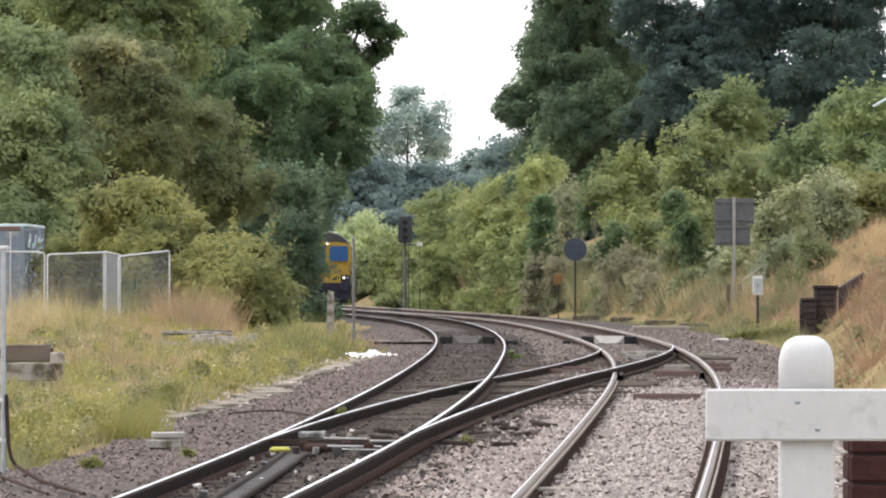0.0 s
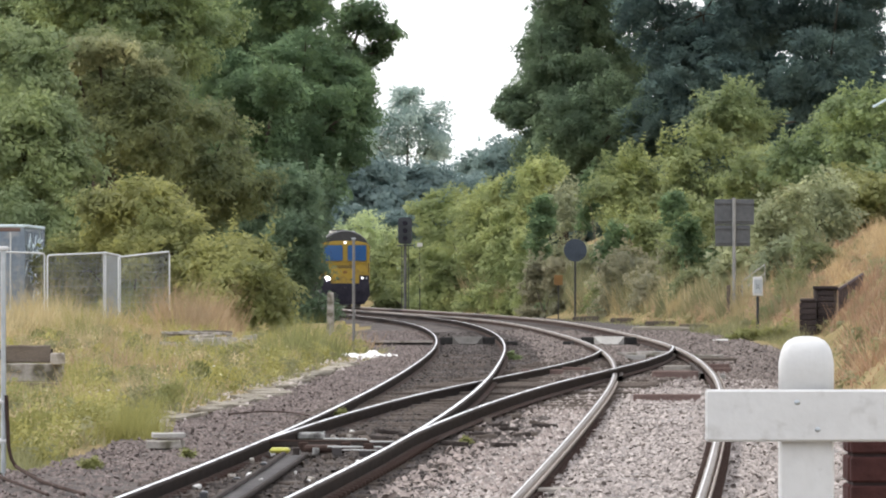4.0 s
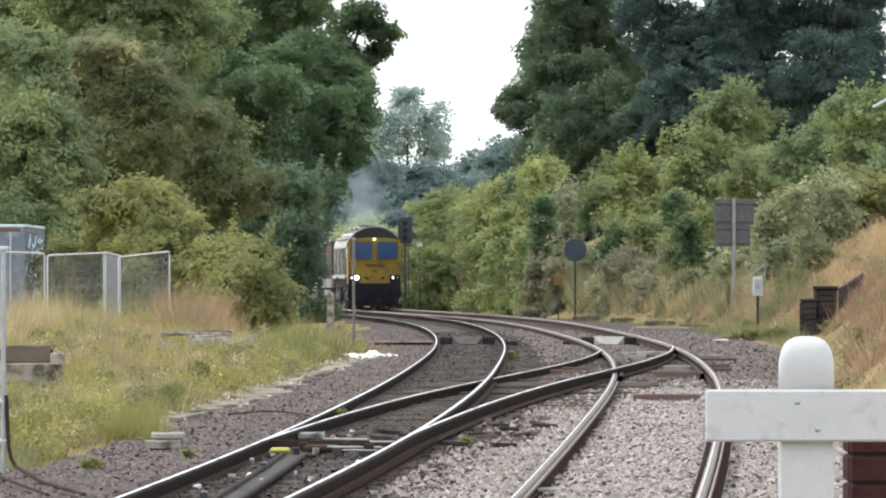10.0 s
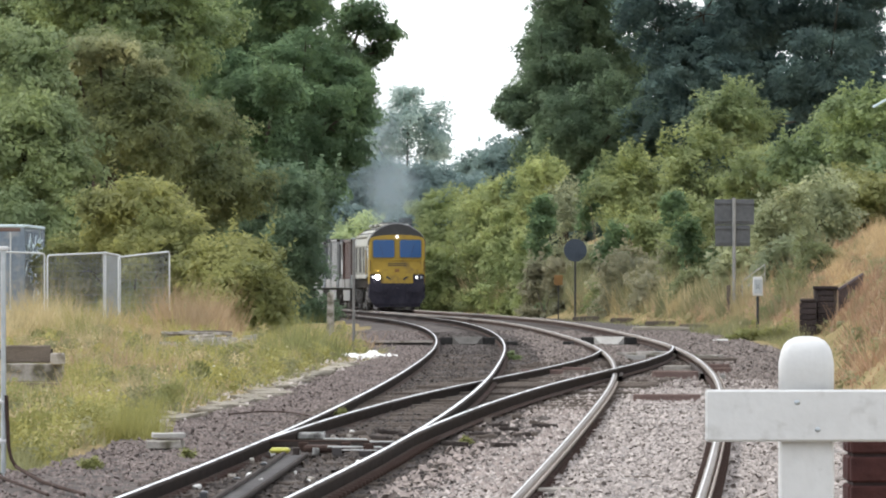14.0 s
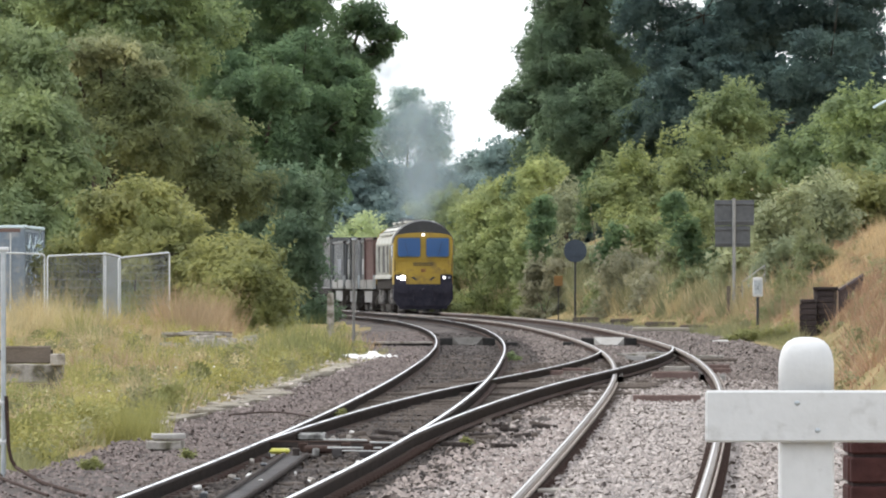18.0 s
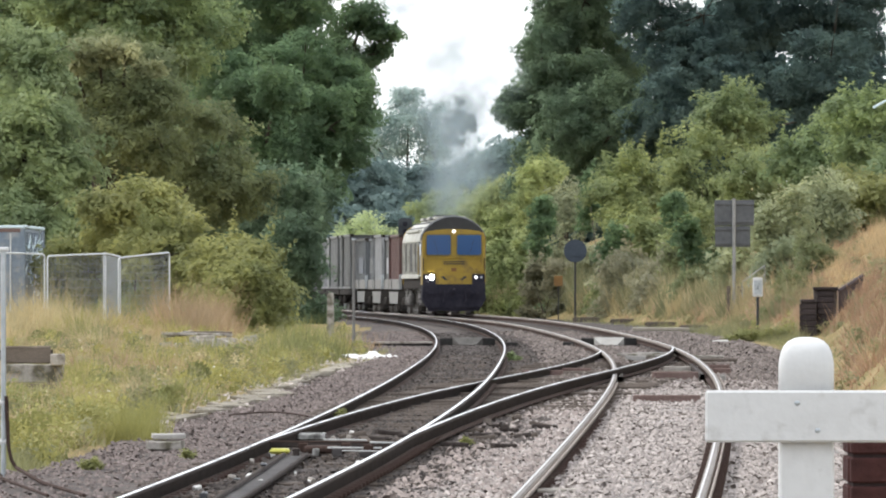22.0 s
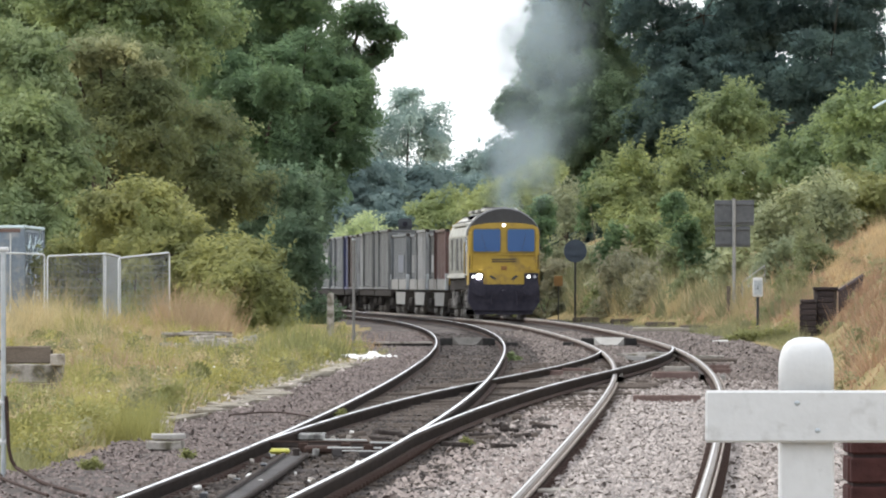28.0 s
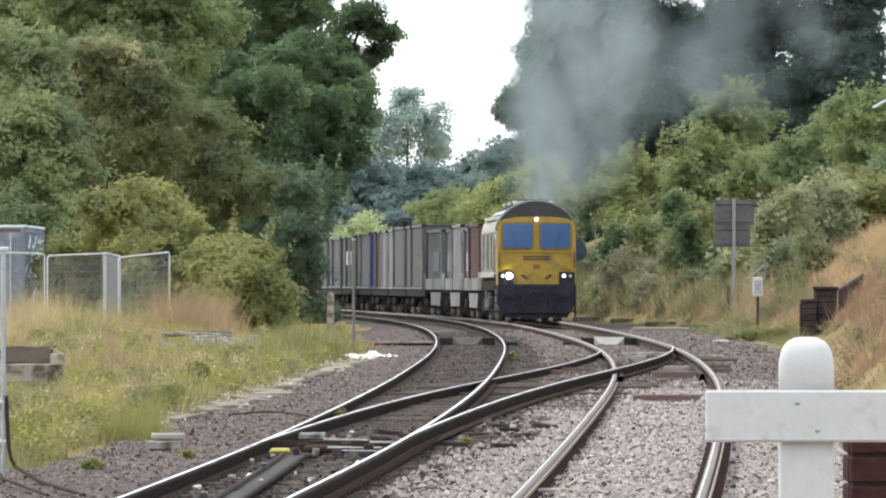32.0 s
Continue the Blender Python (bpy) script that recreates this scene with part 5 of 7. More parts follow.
GRASS_BANK = leaf_material("orange_dry_grass", (0.280, 0.172, 0.108), (0.470, 0.305, 0.200), (0.610, 0.445, 0.325), 0.3)
GRASS_OLIVE = leaf_material("olive_stalks", (0.168, 0.169, 0.085), (0.359, 0.340, 0.183), (0.539, 0.476, 0.311), 0.35)
GRASS_STRAW = leaf_material("orange_straw", (0.41, 0.285, 0.15), (0.66, 0.49, 0.285), (0.83, 0.69, 0.49), 0.35)
GRASS_WHEAT = leaf_material("wheat_coloured_grass", (0.382, 0.306, 0.155), (0.651, 0.532, 0.311), (0.807, 0.703, 0.509), 0.35)
GRASS_RUST = leaf_material("rust_tinged_dry_grass", (0.335, 0.23, 0.135), (0.575, 0.42, 0.255), (0.74, 0.6, 0.41), 0.3)
grass("verge_grass", "short rough grass round the stacked beams", 20000, lambda rng, n: (-6.9 + 2.9 * rng.random(n), 126 + 40 * rng.random(n)), 0.15, GRASS_GREEN, 75)
grass("verge_grass", "yellowing green rough grass on the verge", 52000, verge(104, 330, 0.05, 1.0), 0.24, GRASS_GREEN, 51)
grass("verge_grass", "short green weeds along the ballast edge", 11000, verge(168, 345, -0.05, 0.22), 0.17, GRASS_GREEN, 52)
grass("dry_grass", "tall bleached dry grass under the fence", 7000, patchy(verge(250, 322, 0.72, 1.0)), 1.0, GRASS_WHEAT, 53, thick=0.008)
grass("dry_grass", "fluffy wheat-coloured grass in front of the fence", 6000, verge(262, 304, 0.7, 1.0), 0.85, GRASS_WHEAT, 104, lean=0.45, thick=0.010)
grass("dry_grass", "mound of feathery orange-tan grass before the bushes", 8500, lambda rng, n: (-6.4 + np.clip(rng.normal(0, 0.5, n), -1.15, 1.15), 284 + 14 * rng.random(n)), 1.2, GRASS_RUST, 115, lean=0.36, thick=0.009)
grass("verge_grass", "green and yellow rough growth along the fence", 5000, patchy(verge(255, 322, 0.35, 1.0), 21.0), 0.75, GRASS_TALL, 73, thick=0.011)
grass("dry_grass", "reddish dead weeds at the foot of the pole", 900, lambda rng, n: (-2.25 + np.clip(rng.normal(0, 0.28, n), -0.6, 0.6), 256 + 8 * rng.random(n)), 0.42, GRASS_RUST, 107, lean=0.6, thick=0.011)
grass("dry_grass", "tall straw-coloured grass before the bushes", 6000, patchy(verge(264, 314, 0.38, 0.7), 7.0, 2.0), 0.5, GRASS_RUST, 57, lean=0.42, thick=0.007)
grass("dry_grass", "pale feathery dry grass before the bushes", 3600, patchy(verge(264, 316, 0.42, 0.72), 31.0, 2.0), 0.6, GRASS_STRAW, 74, lean=0.42, thick=0.007)
grass("dry_grass", "pale dry stalks among the verge grass", 28000, patchy(verge(112, 290, 0.05, 1.0)), 0.34, GRASS_PALE, 54, thick=0.011)
grass("dry_grass", "patches of tan dead grass on the verge", 18000, patchy(verge(140, 290, 0.3, 1.0), 9.0), 0.32, GRASS_DRY, 59)
grass("verge_grass", "tall yellow-green grass beside the bushes", 5000, patchy(verge(205, 300, 0.08, 0.34), 2.0), 0.46, GRASS_TALL, 60, thick=0.011)
grass("verge_grass", "clumps of fresh green grass on the verge", 15000, patchy(verge(110, 230, 0.13, 0.85), 14.0), 0.36, GRASS_TALL, 62, thick=0.011)
GRASS_DEEP = leaf_material("dark_green_weeds", (0.145, 0.155, 0.064), (0.330, 0.330, 0.135), (0.500, 0.470, 0.250), 0.35)
grass("verge_grass", "tall soft yellow-green weeds on the verge", 15000, patchy(lambda rng, n: (lambda y, u: (-y * (0.0255 + 0.0075 * u), y))(120 + 44 * rng.random(n), rng.random(n)), 131.0, 3.0), 0.46, GRASS_TALL, 96, lean=0.34, thick=0.005)
grass("verge_grass", "upright dark green weeds on the verge", 6000, patchy(verge(205, 262, 0.03, 0.5), 51.0), 0.55, GRASS_DEEP, 91, thick=0.011)
grass("verge_grass", "dark green weed clumps on the verge", 7000, patchy(verge(112, 200, 0.15, 0.95), 61.0), 0.34, GRASS_DEEP, 92, thick=0.010)
grass("verge_grass", "small dark green tussocks on the verge", 11000, patchy(verge(112, 270, 0.06, 1.0), 101.0, 3.2), 0.3, GRASS_DEEP, 94, lean=0.35, thick=0.010)
grass("dry_grass", "small wheat-coloured tussocks on the verge", 9000, patchy(verge(112, 290, 0.06, 1.0), 111.0, 3.2), 0.36, GRASS_WHEAT, 95, lean=0.3, thick=0.009)
grass("dry_grass", "brown dead weeds on the verge", 7000, patchy(verge(112, 250, 0.3, 1.0), 71.0), 0.36, GRASS_RUST, 93, thick=0.010)
grass("bank_grass", "dry orange-tan grass on the bank", 70000, bank(135, 440, 0.0, 6.0), 0.17, GRASS_BANK, 55, lean=0.6, thick=0.014)
grass("bank_grass", "straw-coloured tufts on the bank", 16000, patchy(bank(150, 440, 0.0, 5.0)), 0.4, GRASS_DRY, 58, lean=0.3)
grass("bank_grass", "pale dry grass at the foot of the hedge", 14000, bank(300, 520, 0.6, 1.8), 0.55, GRASS_DRY, 63)
grass("bank_grass", "tall olive and tan stalks in front of the hedge", 13000, patchy(bank(315, 500, 0.6, 1.9), 12.0), 1.0, GRASS_OLIVE, 76, thick=0.013)
grass("bank_grass", "tall tan stalks in front of the hedge", 7000, patchy(bank(330, 500, 0.7, 2.0), 41.0), 0.8, GRASS_PALE, 77, thick=0.013)
grass("bank_grass", "long orange-tan straw leaning on the bank", 26000, patchy(bank(150, 330, 0.2, 6.0), 33.0, 2.0), 0.42, GRASS_BANK, 97, lean=0.5, thick=0.012)
grass("bank_grass", "pale feathery grass at the foot of the far hedge", 9000, patchy(bank(470, 610, -0.1, 1.2), 37.0), 1.3, GRASS_WHEAT, 98, lean=0.3, thick=0.016)
grass("bank_grass", "tall olive stalks at the foot of the far hedge", 9000, patchy(bank(460, 610, 0.0, 1.4), 39.0), 1.6, GRASS_OLIVE, 99, lean=0.3, thick=0.018)
grass("bank_grass", "tall wispy straw along the top of the bank", 9000, patchy(bank(296, 346, 1.8, 6.5), 43.0, 2.0), 0.8, GRASS_STRAW, 100, lean=0.42, thick=0.008)
grass("bank_grass", "short olive and tan grass along the foot of the bank", 12000, bank(335, 540, 0.3, 1.5), 0.24, GRASS_OLIVE, 101, thick=0.014)
grass("bank_grass", "tall olive weeds against the scrub", 8000, patchy(bank(380, 480, 0.4, 1.7), 47.0, 2.0), 1.1, GRASS_OLIVE, 102, thick=0.016)
grass("bank_grass", "tall pale straw against the scrub", 6000, patchy(bank(380, 480, 0.4, 1.7), 49.0, 2.0), 1.0, GRASS_WHEAT, 103, thick=0.014)
grass("bank_grass", "rough olive weeds at the foot of the wing wall", 7000, bank(282, 330, -1.3, 0.4), 0.36, GRASS_OLIVE, 106, thick=0.009)
grass("bank_grass", "rust-coloured dead growth on the bank", 12000, patchy(bank(150, 420, 0.2, 6.0), 27.0), 0.3, GRASS_RUST, 79, lean=0.4, thick=0.012)
grass("bank_grass", "olive green patches of growth on the bank", 9000, patchy(bank(150, 420, 0.0, 5.0), 17.0), 0.28, GRASS_OLIVE, 78, lean=0.4, thick=0.012)
grass("bank_grass", "green weeds at the foot of the bank", 12000, bank(225, 440, -1.2, 0.3), 0.24, GRASS_GREEN, 56)


def forbs(label, count, spots, place, size, material, seed):
    """Low leafy plants scattered over the verge."""
    rng = np.random.default_rng(seed)
    x, y = place(rng, spots)
    r = np.repeat(0.06 + 0.17 * rng.random(spots) ** 1.6, 3)
    x, y = np.repeat(x, 3) + rng.normal(0, 0.6, spots * 3) * r, np.repeat(y, 3) + rng.normal(0, 0.8, spots * 3) * r
    c = np.stack([x, y, ground_z(x, y) + r * (0.3 + 1.5 * rng.random(spots * 3))], 1)
    v, f = leaves(rng, c, r * 0.8, count, size)
    return tagged(raw_mesh("verge_plants", v, f, material), label, "plants", kind="stuff")


forbs("low dark green leafy plants scattered on the verge", 30000, 420, patchy(verge(108, 310, 0.0, 1.0), 141.0, 2.5), 0.035, GRASS_TALL, 64)
forbs("dark broad-leaved docks scattered on the verge", 15000, 170, patchy(verge(112, 290, 0.05, 0.95), 151.0, 2.5), 0.045, GRASS_DEEP, 69)
forbs("low grey-green leafy plants scattered on the verge", 16000, 260, patchy(verge(108, 310, 0.0, 0.9), 161.0, 2.5), 0.035, GRASS_OLIVE, 65)
forbs("dead brown plant stems scattered on the verge", 20000, 300, patchy(verge(112, 310, 0.1, 1.0), 171.0, 2.5), 0.028, GRASS_WHEAT, 66)
forbs("yellow-green leafy plants along the ballast edge", 9000, 130, verge(108, 260, 0.0, 0.2), 0.035, GRASS_TALL, 67)
forbs("low brown and green plants on the bank", 12000, 180, bank(150, 420, 0.0, 5.0), 0.045, GRASS_OLIVE, 68)

# ---- track furniture ----
def shared_block(name, dims, material, bevel=0.012, wave=0.0):
    bm = block(bmesh.new(), *dims, bevel=bevel)
    for v in bm.verts:
        v.co.z += wave * math.sin(v.co.x * 3 + dims[0])
    me = bpy.data.meshes.new(name)
    bm.to_mesh(me)
    bm.free()
    me.materials.append(material)
    return me


def piece(name, me, parent, m):
    ob = new(name, me)
    ob.parent = parent
    ob.matrix_basis = m
    return ob


def on_ground(x, y, turn=0.0, lift=0.0):
    return pose(x, y, lay(x, y) + lift, 0, 0, turn)


CHANNEL = surface("grimy_steel_channel", (0.028, 0.026, 0.026), (0.105, 0.096, 0.094), 0.75, grain=14, patch=1.0, bump=0.15, spread=0.3)
PALE_GEAR = surface("greasy_pale_steel", (0.15, 0.15, 0.14), (0.46, 0.46, 0.44), 0.55, grain=16, patch=3, bump=0.1, spread=0.3, dirt=(0.06, 0.055, 0.05), dirt_amount=0.4)
FENCE_STEEL = surface("bright_galvanised_tube", (0.48, 0.50, 0.51), (0.68, 0.70, 0.71), 0.5, metal=0.3, grain=12, patch=2, bump=0.05)
BLUEGREY = surface("faded_blue_steel", (0.10, 0.135, 0.18), (0.21, 0.255, 0.31), 0.55, grain=8, patch=1.2, bump=0.08, dirt=(0.30, 0.31, 0.32), dirt_amount=0.25)
PALE_ROOF = surface("pale_blue_roof", (0.45, 0.56, 0.60), (0.62, 0.72, 0.75), 0.5, grain=6, patch=1.5, bump=0.05)
PALE_POLE = surface("weathered_pale_pole", (0.20, 0.20, 0.19), (0.34, 0.335, 0.32), 0.6, grain=8, patch=2, bump=0.05)
POLE_GREY = surface("dull_grey_pole", (0.10, 0.10, 0.098), (0.19, 0.185, 0.18), 0.6, grain=8, patch=2, bump=0.05)
WIRE_GREY = surface("weathered_galvanised_wire", (0.17, 0.185, 0.195), (0.29, 0.305, 0.315), 0.6, grain=8, patch=2, bump=0.05)
PALE_CONCRETE = surface("pale_weathered_concrete", (0.26, 0.235, 0.205), (0.48, 0.445, 0.40), 0.9, grain=24, patch=2, bump=0.3, dirt=(0.17, 0.15, 0.12), dirt_amount=0.3)
RUBBER = surface("black_rubber_panel", (0.018, 0.017, 0.017), (0.05, 0.048, 0.045), 0.8, grain=14, patch=2, bump=0.2)
ORANGE = surface("orange_sign", (0.15, 0.075, 0.018), (0.25, 0.13, 0.03), 0.5, grain=9, patch=2, bump=0.03)
SIGN_BACK = surface("weathered_sign_back", (0.050, 0.053, 0.058), (0.125, 0.128, 0.132), 0.6, metal=0.0, grain=9, patch=3, bump=0.05)
# Signal and round sign tones are paled to blue-grey, haze put into the paint.
SIGNAL_GREY = surface("haze_paled_black_paint", (0.045, 0.05, 0.058), (0.09, 0.098, 0.11), 0.7, grain=9, patch=3, bump=0.05)
NAVY = surface("hazed_blue_sign_back", (0.030, 0.042, 0.060), (0.055, 0.072, 0.098), 0.6, grain=9, patch=3, bump=0.05)
PLASTIC = surface("white_plastic_sheet", (0.50, 0.49, 0.46), (0.74, 0.73, 0.70), 0.45, grain=20, patch=6, bump=0.2)
CREAM = surface("cream_petals", (0.48, 0.43, 0.20), (0.68, 0.63, 0.42), 0.7, grain=20, patch=6, bump=0.1)
POINT_YELLOW = surface("yellow_green_cover", (0.34, 0.32, 0.04), (0.50, 0.48, 0.09), 0.6, grain=9, patch=3, bump=0.05)
ENGINEERING = surface("dark_engineering_brick", (0.022, 0.018, 0.019), (0.070, 0.056, 0.056), 0.75, grain=20, patch=4, bump=0.3, piece=0.2)
GRIMY_RAMP = surface("grimy_concrete_ramp", (0.05, 0.047, 0.044), (0.15, 0.142, 0.132), 0.9, grain=20, patch=3, bump=0.15)
ROD_PALE = surface("pale_greased_rod", (0.34, 0.34, 0.33), (0.62, 0.62, 0.60), 0.5, grain=12, patch=3, bump=0.05, spread=0.3)
RAMP = surface("pale_concrete_ramp", (0.27, 0.26, 0.243), (0.42, 0.405, 0.38), 0.9, grain=20, patch=3, bump=0.15)
MORTAR = surface("mortar", (0.06, 0.05, 0.048), (0.15, 0.13, 0.12), 0.95, grain=40, patch=8, bump=0.3)

SLEEPERS = [shared_block("sleeper", (-1.28, 1.28, -0.125, 0.125, -0.1, 0), TIMBER, 0.012, 0.004 * k) for k in range(3)]
sleeper_rng = np.random.default_rng(9)
for line, curve in ((up_line, up_x), (down_line, down_x)):
    for k in range(220):
        y = 84.0 + k * 0.72
        piece("sleeper", SLEEPERS[k % 3], line, pose(float(curve(y)), y, float(rail_z(y)) - 0.196 + 0.02 * (sleeper_rng.random() < 0.25) + sleeper_rng.normal(0, 0.006), 0, 0, sleeper_rng.normal(0, 0.5)))
TIMBERS = [shared_block("timber", (-1.28 - 0.5 * k, 1.28 + 0.4 * k, -0.15, 0.15, -0.1, 0), TIMBER, 0.012, 0.004) for k in range(3)]
for k in range(140):
    y = TOE_NEAR + 2 + k * 0.86
    piece("timber", TIMBERS[1 if k > 20 else 0], crossover, pose(float(cross_x(y)), y, float(rail_z(y)) - 0.19 + 0.03 * (140 < y < 215) + 0.03 * (sleeper_rng.random() < 0.3) + sleeper_rng.normal(0, 0.006), 0, 0, sleeper_rng.normal(0, 0.5)))
# Base plates and fastenings stand along the rails near the camera
CHAIR = shared_block("base_plate", (-0.125, 0.125, -0.09, 0.09, -0.02, 0.025), RAIL_FOOT, 0.01)
for line, curve in ((up_line, up_x), (down_line, down_x)):
    for side in (-0.752, 0.752):
        for k in range(70):
            y = 84.0 + k * 0.72
            piece("base_plate", CHAIR, line, pose(float(curve(y)) + side, y, float(rail_z(y)) - 0.152 + side * CANT / 1.5))
# Check rails through the crossings
for curve, side, y0, y1 in ((up_x, 0.65, 150, 172), (down_x, -0.65, 176, 198), (down_x, 0.64, 180, 204)):
    ys = np.arange(y0, y1, 1.5)
    ob = raw_mesh("check_rail", *sheet_tube(ys, curve(ys) + side, rail_z(ys) - 0.05, 0.035, 0.1), RAIL_RUST, crossover)


# Guard bars close beside the near rails
for side in (-0.752, 0.752):
    ys = np.arange(84, 168, 1.5)
    raw_mesh("guard_bar", *sheet_tube(ys, down_x(ys) + side + 0.069, rail_z(ys) + (CANT / 2 if side > 0 else -CANT / 2) - 0.014, 0.009, 0.03), RAIL_DUSTY, down_line, "dusty guard bar")


# Foot crossing of rubber panels with pale ramps
fy = 270.63
walkway = thing("foot_crossing", pose(0, fy, 0), "railway foot crossing of black rubber panels with pale ramps", "crossing")
for curve in (up_x, down_x):
    cx, z = float(curve(fy)), float(rail_z(fy))
    for k, (a, b) in enumerate(((-0.66, -0.02), (0.02, 0.66))):
        box_part("centre_panel", (cx + a, cx + b, 0, 1.1, z - 0.16, z + 0.01), RUBBER, walkway, 0.01)
    bm = bmesh.new()
    low = [bm.verts.new((cx + a, -0.3, z - 0.15)) for a in (-0.2, 0.2)]
    high = [bm.verts.new((cx + a, -0.02, z + 0.03)) for a in (-0.36, 0.36)]
    foot = [bm.verts.new((cx + a, -0.02, z - 0.16)) for a in (-0.36, 0.36)]
    bm.faces.new((low[0], low[1], high[1], high[0])), bm.faces.new((low[0], high[0], foot[0])), bm.faces.new((low[1], foot[1], high[1])), bm.faces.new((low[0], foot[0], foot[1], low[1])), bm.faces.new((high[0], high[1], foot[1], foot[0]))
    bmesh.ops.recalc_face_normals(bm, faces=bm.faces)
    part("ramp", bm, RAMP if curve is down_x else GRIMY_RAMP, walkway, "pale end ramp")
for x0, x1, board in ((float(up_x(fy)) - 2.3, float(up_x(fy)) - 0.84, True), (float(up_x(fy)) + 0.84, float(up_x(fy)) + 1.2, False), (float(down_x(fy)) - 1.1, float(down_x(fy)) - 0.84, False)):
    z = float(rail_z(fy))
    box_part("side_panel", (x0, x1, 0.0, 1.1, z - 0.2, z - 0.09), RUBBER, walkway, 0.01)
    if board:
        box_part("edge_board", (x0, x1, -0.07, -0.005, z - 0.12, z - 0.07), PALE_CONCRETE, walkway, 0.005, "pale concrete edge board")

# Concrete cable trough along the ballast edge
trough = thing("cable_trough", pose(0, 0, 0), "weathered concrete cable trough lids along the ballast edge", "cable trough")
LID_STONE = surface("mossy_brown_concrete", (0.145, 0.130, 0.103), (0.37, 0.335, 0.275), 0.9, grain=22, patch=1.2, bump=0.3, spread=0.3, piece=0.3)
LIDS = [shared_block("lid", (-0.11, 0.11, -0.5, 0.5, 0, 0.045), LID_STONE, 0.008, 0.004 * k) for k in range(2)]
lid_rng = np.random.default_rng(21)
for k in range(70):
    y = 133.5 + k * 1.16
    if lid_rng.random() < 0.34:
        continue
    x = float(left_edge(y)) - 0.12 + lid_rng.normal(0, 0.07)
    slope = math.degrees(math.atan(float(left_edge(y + 1) - left_edge(y))))
    piece("lid", LIDS[k % 2], trough, pose(x, y, lay(x, y) + 0.0 + abs(lid_rng.normal(0, 0.02)), lid_rng.normal(0, 1.5), lid_rng.normal(0, 7), -slope + lid_rng.normal(0, 14)))

# Point operating gear between the up rails
gy = 111.298
gx = float(up_x(gy))
gear = thing("point_motor", pose(gx, gy, float(rail_z(gy)) - 0.13), "point motor with rods and a yellow cover between rails", "point machine")
box_part("casing", (-1.434 - -1.164 - 0.02, 0.05, -0.4, 0.5, 0.0, 0.07), RAIL_FOOT, gear, 0.02)
box_part("cover", (-0.62, -0.42, -0.7, -0.2, 0.0, 0.05), POINT_YELLOW, gear, 0.02, "yellow-green cover")
for k, (a, b, y, z) in enumerate(((-0.1, 0.32, 0.9, 0.12), (-0.05, 0.66, -0.5, 0.06), (0.36, 0.72, 0.3, 0.1), (-0.72, 0.7, 1.6, 0.09), (0.1, 0.5, -1.2, 0.04))):
    tube_part("rod", (a, y, z), (b, y + 0.25, z - 0.01), (0.009, 0.010, 0.009, 0.008, 0.007)[k], RAIL_FOOT if k == 3 else ROD_PALE, gear, seg=8, label="bright steel rod")
for x, y in ((-0.3, 0.4), (0.12, 0.4), (0.35, -0.5), (0.62, -0.5)):
    box_part("bracket", (x - 0.05, x + 0.05, y - 0.09, y + 0.09, 0.0, 0.095), RAIL_FOOT, gear, 0.01)
for shift_, mat, half_, tall_ in ((0.0, CHANNEL, 0.10, 0.03), (-0.115, RAIL_RUST, 0.016, 0.075), (0.11, RAIL_RUST, 0.012, 0.045)):
    ys = np.arange(90, gy - 1, 2.0)
    off = np.interp(ys, (90, 120), (0.02, -0.48)) + shift_
    ch_v, ch_f = sheet_tube(ys, up_x(ys) + off, rail_z(ys) - (0.13 if half_ > 0.05 else 0.1), half_, tall_)
    raw_mesh("channel", ch_v - np.array((gx, gy, float(rail_z(gy)) - 0.13)), ch_f, mat, gear, "long steel channel between the rails")
for k in range(4):
    y = -8.0 - 6.5 * k
    o = float(np.interp(gy + y, (90, 120), (0.02, -0.48)) + up_x(gy + y)) - gx
    box_part("joint_clamp", (o - 0.13, o - 0.07, y - 0.25, y + 0.25, 0.0, 0.075 + float(rail_z(gy + y) - rail_z(gy))), DARK, gear, 0.01)
box_part("junction_box", (-0.46, -0.16, 7.2, 7.6, 0.02, 0.1), PALE_GEAR, gear, 0.02, "grey junction box")
bits = np.random.default_rng(88)
for k in range(22):
    x, y, w, d, h = bits.uniform(-0.5, 0.68), bits.uniform(-1.5, 5.0), bits.uniform(0.02, 0.08), bits.uniform(0.05, 0.25), bits.uniform(0.02, 0.07)
    box_part("fitting", (x - w, x + w, y - d, y + d, -0.02, h), (RAIL_FOOT, PALE_GEAR, RAIL_RUST, CHANNEL)[k % 4], gear, 0.006)
box_part("stretcher", (-0.7, 0.7, 2.4, 2.55, 0.02, 0.08), RAIL_RUST, gear, 0.01)

# Scraps, broken boards and a heap of spoil beside the gear
scrap_rng = np.random.default_rng(14)
for k in range(44):
    y = 98 + 26 * scrap_rng.random()
    x = float(up_x(y)) + scrap_rng.normal(-0.1, 0.4)
    w = 0.008 + 0.016 * scrap_rng.random()
    box = block(bmesh.new(), -w, w, -w * 2, w * 2, 0, 0.025 + 0.03 * scrap_rng.random(), 0.006)
    ob = tagged(mesh_object("scrap", box, (PALE_CONCRETE, PLASTIC, TIMBER)[k % 3]), "small broken scrap lying between the rails", "scrap", "scraps between the rails")
    ob.matrix_basis = pose(x, y, float(rail_z(y)) - 0.175, scrap_rng.normal(0, 12), scrap_rng.normal(0, 12), scrap_rng.random() * 180)
